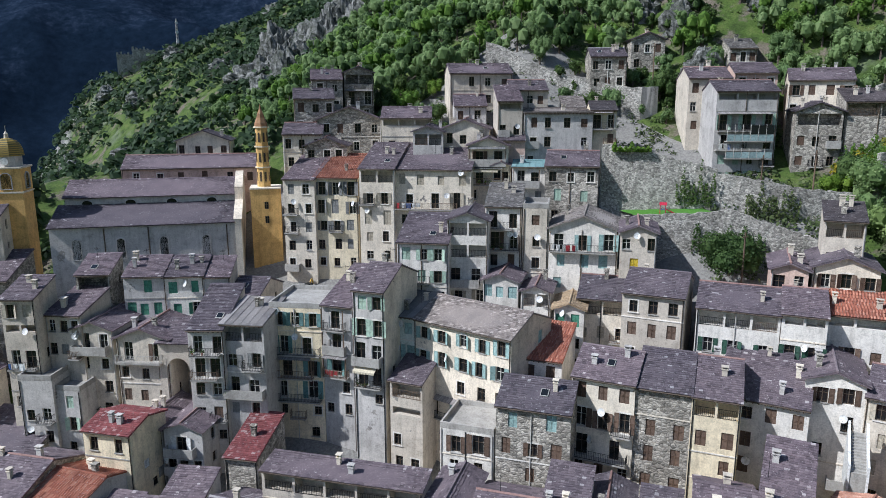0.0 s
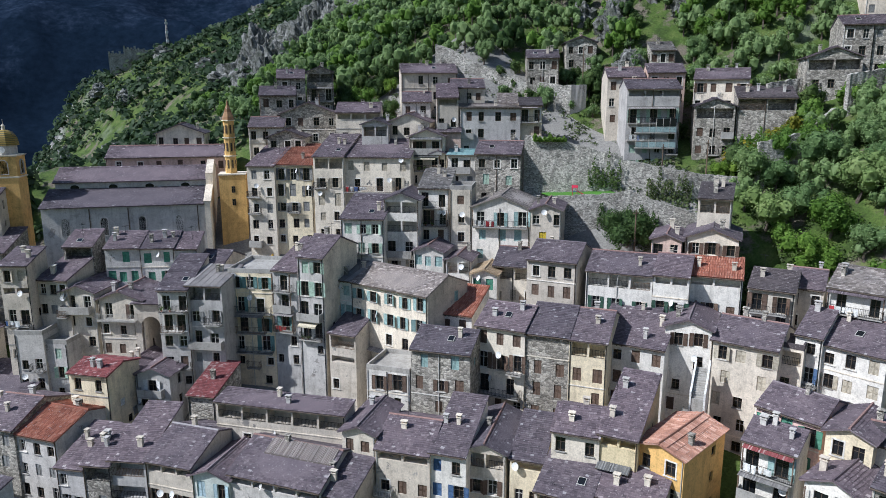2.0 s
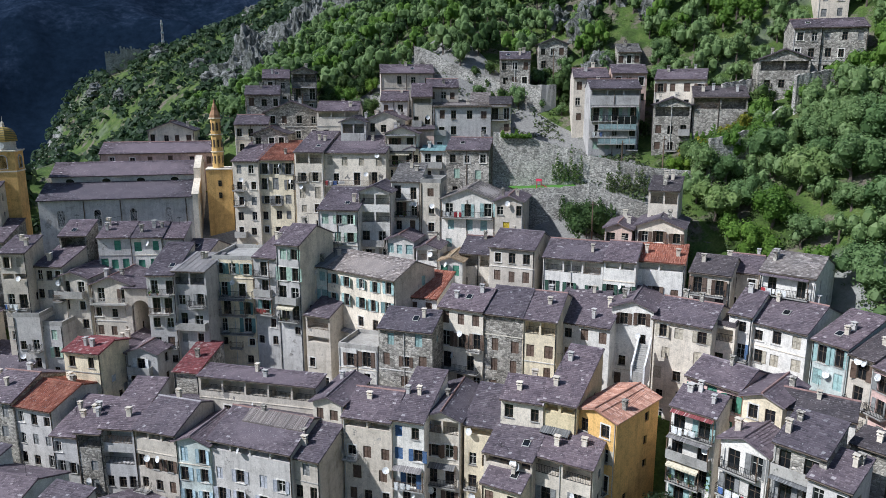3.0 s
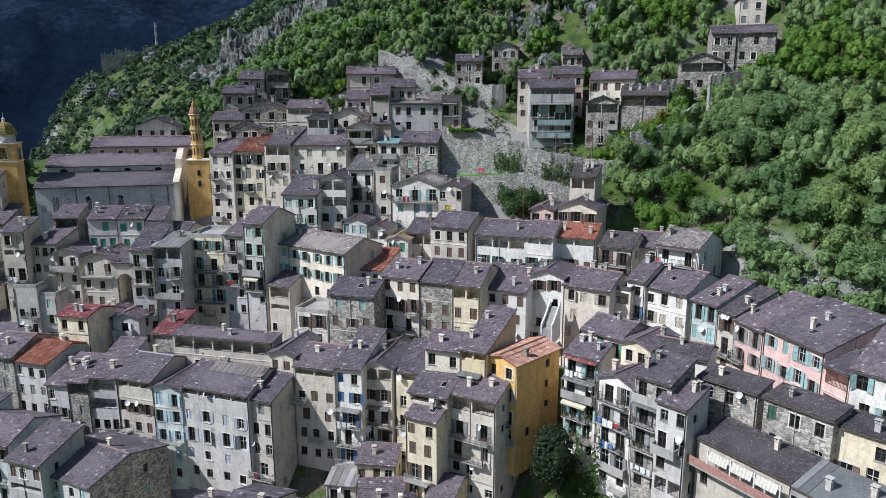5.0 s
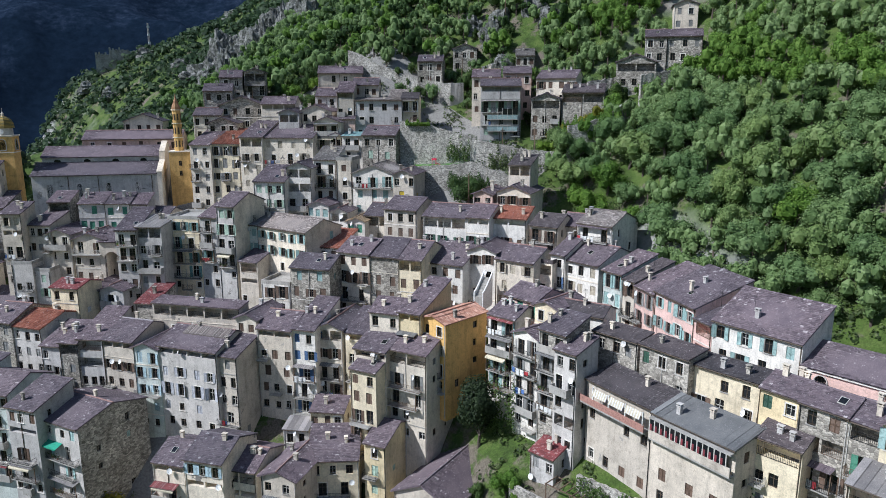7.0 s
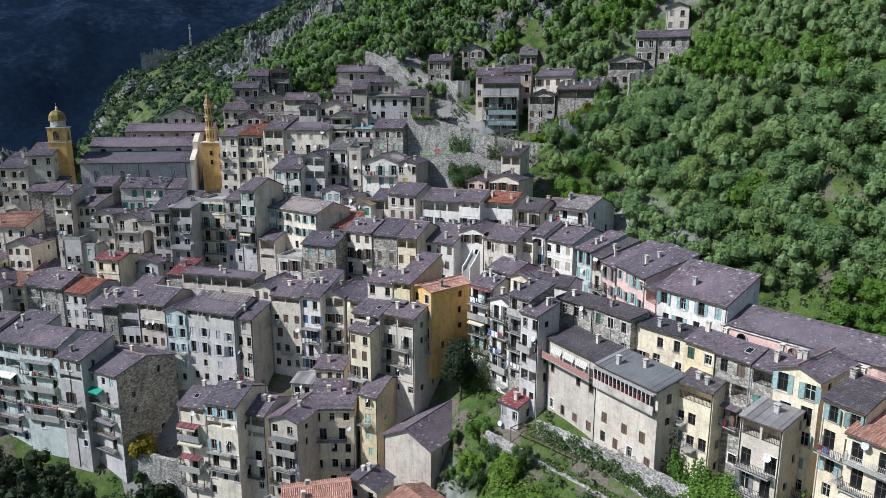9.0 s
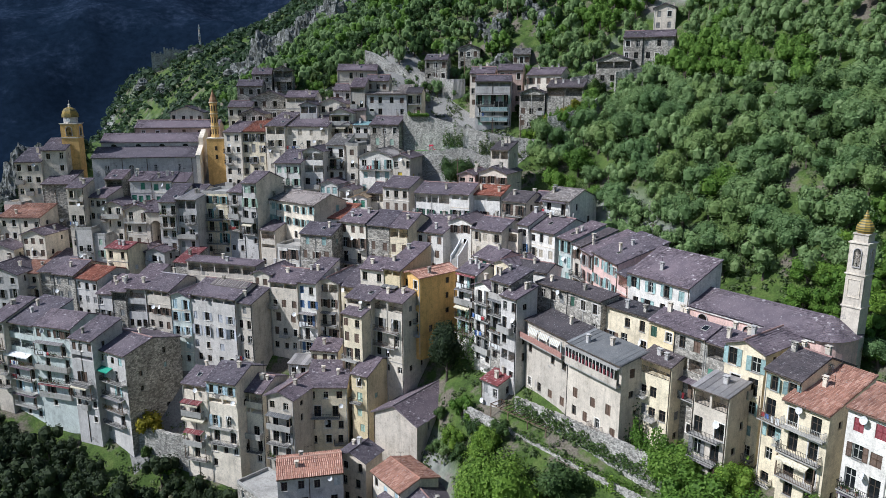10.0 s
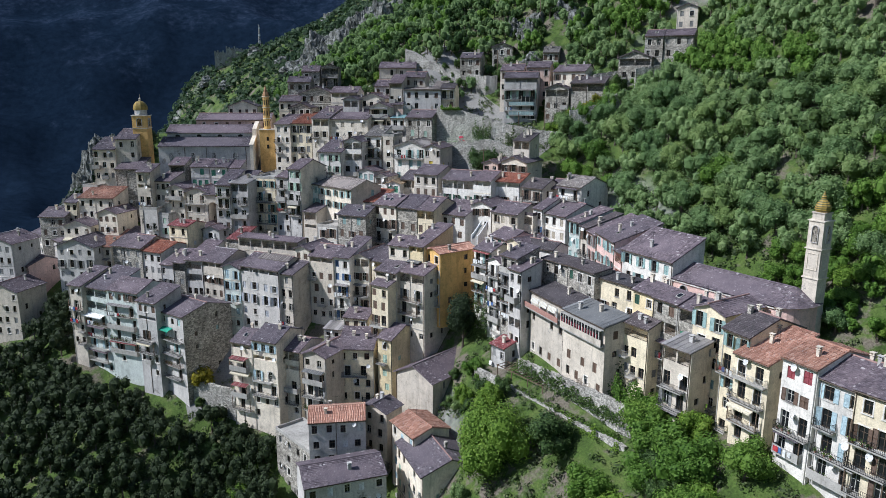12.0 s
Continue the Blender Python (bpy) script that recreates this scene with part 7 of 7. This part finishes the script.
def corrugated_cover(root, x0, x1, y0, y1, height, rise):
    """Grey corrugated sheets laid over the upper part of a slate slope."""
    s = Shape()
    k = int((x1 - x0) / 0.16)
    for i in range(k):
        xa, xm, xb = x0 + 0.16 * i, x0 + 0.16 * i + 0.08, x0 + 0.16 * (i + 1)
        for p, q, ep, eq in ((xa, xm, 0.0, 0.05), (xm, xb, 0.05, 0.0)):
            za, zb = height + y0 * rise + 0.30, height + y1 * rise + 0.30
            s.face(((p, y0, za + ep), (q, y0, za + eq), (q, y1, zb + eq), (p, y1, zb + ep)))
    s.box(x0, y0, height + y0 * rise + 0.16, x1, y0 + 0.06, height + y0 * rise + 0.30)
    part("corrugated_cover", s, (ROOFS["l"][1],), root, "weathered grey corrugated sheets")


for _rec in HOUSE_BASES:
    if HOUSE_STYLE[_rec[0].name][2] == "asfww":
        corrugated_cover(_rec[0], 2.6, 10.9, 2.9, 5.0, _rec[7], math.tan(radians(21)))
    if HOUSE_STYLE[_rec[0].name][2] == "wbbbbww":
        awning(_rec[0], 0.2, _rec[7] - FLOOR - 0.25, _rec[5] * 0.6, M_CLOTH[3])
    if HOUSE_STYLE[_rec[0].name][2] == "oobbbbw":
        awning(_rec[0], 0.3, _rec[7] - 2 * FLOOR - 0.25, _rec[5] * 0.8, M_CLOTH[0])


# ---- stairs, gardens, poles ----
M_DARK_RED = painted("dark_red_paint", (0.23, 0.055, 0.065), 0.6)
M_BRICK_RED = painted("faded_red_parapet", (0.36, 0.20, 0.165), 0.85)


def long_gallery():
    """The glazed gallery of dark red casements under the grey sheet roof."""
    root = new("glazed_gallery")
    root.matrix_basis = pose(57.0, -14.7, 21.2, 0, 0, -3 - 90) @ Matrix.Translation((0.1, -0.75, 0))
    s = Shape()
    s.box(0, 0, -0.2, 10.4, 0.74, 0)
    part("deck", s, (M_CONCRETE,), root)
    s = Shape()
    s.box(0, 0, 0, 10.4, 0.12, 0.95)
    part("parapet", s, (WALLS["B"][1],), root)
    s = Shape()
    s.box(0, 0, 2.3, 10.4, 0.5, 2.5)
    part("lintel", s, (M_CONCRETE,), root)
    for i in range(15):
        x = i * 0.7
        p = Shape()
        p.box(x, 0.01, 0.95, x + 0.12, 0.13, 2.3)
        part("post", p, (M_FRAME,), root)
        if i < 14:
            p = Shape()
            p.box(x + 0.13, 0.05, 0.95, x + 0.69, 0.09, 2.3)
            p.box(x + 0.16, 0.0, 0.97, x + 0.40, 0.05, 1.7, 1)
            part("casement", p, (M_GLASS, M_DARK_RED), root)
    tagged(root, "long glazed gallery of dark red casements under a sheet roof", "gallery")


def long_balcony():
    """The open balcony with a faded red parapet and yellow blinds beside the gallery."""
    root = new("long_balcony")
    root.matrix_basis = pose(58.4, -3.6, 21.4, 0, 0, -5 - 90) @ Matrix.Translation((0.0, -1.25, 0))
    s = Shape()
    s.box(-0.6, 0, -0.2, 10.6, 1.23, 0)
    part("deck", s, (M_CONCRETE,), root)
    s = Shape()
    s.box(-0.6, 0, 0, 10.6, 0.12, 0.85)
    s.box(-0.6, 0.12, 0, -0.48, 1.2, 0.85)
    part("parapet", s, (M_BRICK_RED,), root, "faded red parapet")
    for x in (-0.5, 2.2, 4.9, 7.6, 10.3):
        p = Shape()
        p.box(x, 0.02, 0.85, x + 0.14, 0.14, 2.45)
        part("post", p, (M_WHITE,), root)
    for x, w in ((2.5, 2.3), (5.2, 2.3), (7.9, 2.3)):
        b = Shape()
        k = 12
        for i in range(k):
            b.face(((x + w * i / k, 0.0, 2.42), (x + w * (i + 1) / k, 0.0, 2.42), (x + w * (i + 1) / k, -0.35, 1.55), (x + w * i / k, -0.35, 1.55)), i % 2)
        part("blind", b, (M_CLOTH[4], M_CLOTH[0]), root, "striped yellow and white blind")
    tagged(root, "long balcony with faded red parapet and striped blinds", "balcony")


long_gallery()
long_balcony()

def white_stair():
    """White outside staircase with solid parapets, climbing to a house front."""
    root = new("staircase")
    root.matrix_basis = pose(66.2, 26.8, 27.2, 0, 0, 28 - 90)
    for i in range(14):
        s = Shape()
        s.box(0.22, -3.9 + 0.27 * i, -2.0, 1.5, -3.9 + 0.27 * (i + 1), 0.3 + 0.18 * i)
        part("step", s, (M_CONCRETE,), root)
    for x in (0.0, 1.5):
        p = Shape()
        k = 10
        for i in range(k):
            y0, y1 = -4.0 + 4.0 * i / k, -4.0 + 4.0 * (i + 1) / k
            za, zb = 1.1 + 2.5 * (i / k) ** 1.3, 1.1 + 2.5 * ((i + 1) / k) ** 1.3
            lo = ((x, y0, -2), (x + 0.2, y0, -2), (x + 0.2, y1, -2), (x, y1, -2))
            hi = ((x, y0, za), (x + 0.2, y0, za), (x + 0.2, y1, zb), (x, y1, zb))
            p.face(hi)
            for q in range(4):
                p.face((lo[q], lo[(q + 1) % 4], hi[(q + 1) % 4], hi[q]))
        part("parapet", p, (M_WHITE,), root)
    tagged(root, "white outside staircase with solid curved parapets", "staircase")


white_stair()


def pergola():
    """Timber rafters over the kitchen garden below the long building."""
    root = new("pergola")
    root.matrix_basis = pose(52.0, -2.6, 0, 0, 0, 8 - 90)
    z = max(ground_z(52.5, -6), 8.6)
    for i in range(12):
        s = Shape()
        s.box(0.4 + i * 1.0, 0.0, z + 2.0, 0.5 + i * 1.0, 2.6, z + 2.12)
        part("rafter", s, (M_WOOD,), root)
    for y in (0.1, 2.45):
        s = Shape()
        s.box(0.2, y, z + 1.88, 11.8, y + 0.12, z + 2.0)
        part("beam", s, (M_WOOD,), root)
        for x in (0.3, 4.0, 8.0, 11.6):
            p = Shape()
            p.box(x, y, z - 1.2, x + 0.12, y + 0.12, z + 1.88)
            part("post", p, (M_WOOD,), root)
    tagged(root, "weathered timber pergola over the terrace vegetable garden", "pergola")


pergola()


def garden_rows():
    """Vegetable rows and soil on the terrace between the garden walls."""
    rng = random.Random(6)
    s = Shape()
    for r in range(4):
        for k in range(120):
            t = k / 120
            x, y = 53.0 + 1.4 * t * 2 + r * 0.55 - 1.2, -9 - 22 * t
            z = 9.1 + 0.02 * r
            for i in range(5):
                v = Vector((rng.gauss(0, 0.12), rng.gauss(0, 0.12), rng.uniform(0, 0.4)))
                e = Vector((rng.gauss(0, 1), rng.gauss(0, 1), rng.gauss(0, 1))).normalized() * 0.13
                f = e.cross(Vector((0.3, 0.2, 1))).normalized() * 0.11
                q = Vector((x, y, z)) + v
                s.face((q - e, q + f, q + e, q - f))
    tagged(new("vegetables", s.mesh("vegetables", LEAVES["lime"])), "rows of green vegetables on the garden terrace", "vegetables", kind="stuff")


garden_rows()


def ivy(x0, y0, x1, y1, z0, z1, count, kind, seed, label, name="ivy"):
    """Creeper hanging on a wall: many small leaves close to its plane."""
    rng = random.Random(seed)
    s = Shape()
    ln = math.hypot(x1 - x0, y1 - y0)
    nx, ny = (y1 - y0) / ln, -(x1 - x0) / ln
    for k in range(count):
        t = rng.random()
        f = rng.random() ** 0.8
        edge = 0.25 + 0.9 * abs(noise.noise(Vector((t * 9, seed, 0))) + 0.35)
        p = Vector((x0 + (x1 - x0) * t, y0 + (y1 - y0) * t, z0 + (z1 - z0) * f * edge))
        p += Vector((nx, ny, 0)) * rng.uniform(-0.2, 0.8) * (1.0 if f > 0.5 else 0.6)
        e = Vector((rng.gauss(0, 1), rng.gauss(0, 1), rng.gauss(0, 1))).normalized() * rng.uniform(0.10, 0.2)
        g = e.cross(Vector((nx + rng.gauss(0, .4), ny + rng.gauss(0, .4), 0.3))).normalized() * 0.13
        s.face((p - e, p + g, p + e, p - g))
    tagged(new(name, s.mesh(name, LEAVES[kind])), label, "ivy", kind="stuff")


ivy(56.6, -26.2, 61.0, -26.0, 6, 21, 2600, "dark", 3, "dark ivy covering the end wall of the long building")
ivy(56.0, 12.4, 56.8, 8.0, 10, 24, 900, "oak", 4, "green creeper trailing down a balconied house front")
ivy(77.2, 66.2, 80.6, 62.1, 53.2, 54.5, 900, "lime", 5, "flowering shrubs along the crest of the tall wall", "hedge")
for _k, (_x0, _y0, _x1, _y1, _z0, _z1, _n, _t) in enumerate(((50.3, 1.5, 52.6, -18.5, 6.0, 9.8, 2200, "oak"), (52.7, -19.0, 54.1, -32.6, 6.0, 10.2, 1600, "lime"), (54.3, -6.5, 56.3, -32.5, 10.6, 14.6, 2200, "oak"), (56.8, -27.5, 57.6, -34.0, 12.0, 20.0, 2600, "lime"))):
    ivy(_x0, _y0, _x1, _y1, _z0, _z1, _n, _t, 40 + _k, "green creepers and bushes over the garden walls")
ivy(83.0, 59.4, 86.0, 55.2, 46, 51.6, 700, "oak", 61, "green creepers hanging on the tall retaining wall")
ivy(88.5, 52.2, 93.0, 47.0, 44, 50.4, 1100, "scrub", 62, "bushes growing out of the retaining wall")
ivy(79.0, 53.6, 84.8, 46.8, 40, 45.6, 1300, "oak", 63, "green creepers over the terrace wall")
ivy(103.0, 46.6, 108.8, 39.8, 50.0, 57.5, 3000, "lime", 64, "bright bushes in front of the timber shed")
ivy(58.4, -38.6, 59.4, -44.6, 10, 18, 1100, "lime", 6, "bright creeper between the garden fronts")


def pole(x, y, tall, label="weathered wooden utility pole"):
    root = new("utility_pole")
    root.matrix_basis = pose(x, y, ground_z(x, y))
    s = Shape()
    s.tube((0, 0, -1), (0, 0, tall), 0.13, 0.09, 8)
    part("post", s, (M_WOOD,), root)
    c = Shape()
    c.box(-0.6, -0.05, tall - 0.6, 0.6, 0.05, tall - 0.5)
    part("crossarm", c, (M_WOOD,), root)
    tagged(root, label, "pole", "utility poles")


for px, py, pt in ((78.0, 45.6, 9.5), (97.0, 47.5, 7.0), (92.5, 52.5, 6.5), (122.0, 86.0, 9.0), (103.0, 80.0, 10.0), (60.0, 108.0, 9.0)):
    pole(px, py, pt)


def digger():
    """A small yellow excavator parked in the square beside the church."""
    root = new("excavator")
    root.matrix_basis = pose(41.6, 92.0, ground_z(41.6, 92.0) + 0.05, 0, 0, 30)
    yellow = painted("machine_yellow", (0.55, 0.33, 0.02), 0.5)
    for y in (-0.75, 0.45):
        s = Shape()
        s.box(-1.0, y, 0, 1.0, y + 0.3, 0.45)
        part("track", s, (M_IRON,), root)
    s = Shape()
    s.box(-0.9, -0.7, 0.5, 0.8, 0.7, 1.1)
    part("body", s, (yellow,), root)
    s = Shape()
    s.box(-0.2, -0.65, 1.1, 0.75, 0.2, 2.1)
    part("cab", s, (M_GLASS,), root)
    s = Shape()
    s.tube((0.8, 0.4, 1.0), (1.9, 0.4, 2.3), 0.14, 0.12, 6)
    s.tube((1.9, 0.4, 2.3), (2.6, 0.4, 0.9), 0.12, 0.09, 6)
    part("boom", s, (yellow,), root)
    tagged(root, "small yellow excavator parked in the square", "excavator")


digger()


def arched_passage():
    """Stone house end with a great dark round arch opening under it."""
    root = new("archway")
    root.matrix_basis = pose(18.2, 82.6, 22.0, 0, 0, 50 - 90)
    s = Shape()
    w, top, x0, x1, spring, deep = 4.6, 10.6, 0.9, 3.7, 7.0, 4.5
    k = 12
    r, cx = (x1 - x0) / 2, (x0 + x1) / 2
    pts = [(x0, 2.0)] + [(cx - r * math.cos(math.pi * i / k), spring + 1.1 * r * math.sin(math.pi * i / k)) for i in range(k + 1)] + [(x1, 2.0)]
    s.face(((0, 0, 0), (x0, 0, 0), (x0, 0, top), (0, 0, top)))
    s.face(((x1, 0, 0), (w, 0, 0), (w, 0, top), (x1, 0, top)))
    s.face(((x0, 0, 0), (x1, 0, 0), (x1, 0, 2.0), (x0, 0, 2.0)))
    for (xa, za), (xb, zb) in zip(pts, pts[1:]):
        if xb > xa:
            s.face(((xa, 0, za), (xb, 0, zb), (xb, 0, top), (xa, 0, top)))
        s.face(((xa, 0, za), (xb, 0, zb), (xb, deep, zb), (xa, deep, za)))
    s.face(((x0, 0, 2.0), (x1, 0, 2.0), (x1, deep, 2.0), (x0, deep, 2.0)))
    s.face(((x0, deep, 2.0), (x1, deep, 2.0), (x1, deep, spring + r * 1.2), (x0, deep, spring + r * 1.2)))
    s.face(((0, 0, 0), (0, deep, 0), (0, deep, top), (0, 0, top)))
    s.face(((w, 0, 0), (w, deep, 0), (w, deep, top), (w, 0, top)))
    part("wall", s, (WALLS["B"][1],), root)
    rf = Shape()
    rng = random.Random(2)
    up = Vector((0, 1, 0.31)).normalized()
    lay_slates(rf, rng, Vector((-0.2, -0.45, top - 0.1)), Vector((1, 0, 0)), up, w + 0.4, 5.4, "s")
    part("roof", rf, (ROOFS["s"][1],), root)
    tagged(root, "stone house end with a large dark round archway", "archway")


arched_passage()


def glazed_balconies():
    """Two storeys of blue-green glazed balconies on the tall house above the terrace."""
    pale = painted("balcony_glass_paint", (0.30, 0.40, 0.40), 0.35)
    for k, (z, hgt) in enumerate(((54.4, 2.0), (51.9, 1.1))):
        root = new("glazed_balcony")
        root.matrix_basis = pose(93.2, 60.8, z, 0, 0, 50 - 90) @ Matrix.Translation((1.5, -1.25, 0))
        s = Shape()
        s.box(0, 0, -0.14, 6.6, 1.2, 0)
        part("deck", s, (M_CONCRETE,), root)
        for i in range(6):
            p = Shape()
            p.box(i * 1.1 + 0.04, 0.02, 0.05, i * 1.1 + 1.06, 0.06, 0.95)
            part("panel", p, (pale,), root, "pale blue-green balcony panel")
            f = Shape()
            f.box(i * 1.1 - 0.03, 0.0, 0, i * 1.1 + 0.03, 0.08, hgt + 0.4)
            part("post", f, (M_FRAME,), root)
            if k == 0 and i > 2:
                g = Shape()
                g.box(i * 1.1 + 0.04, 0.03, 1.0, i * 1.1 + 1.06, 0.05, hgt + 0.3)
                part("pane", g, (M_GLASS,), root)
        tagged(root, "pale blue-green glazed balcony on a tall house front", "balcony", "glazed balconies")


glazed_balconies()
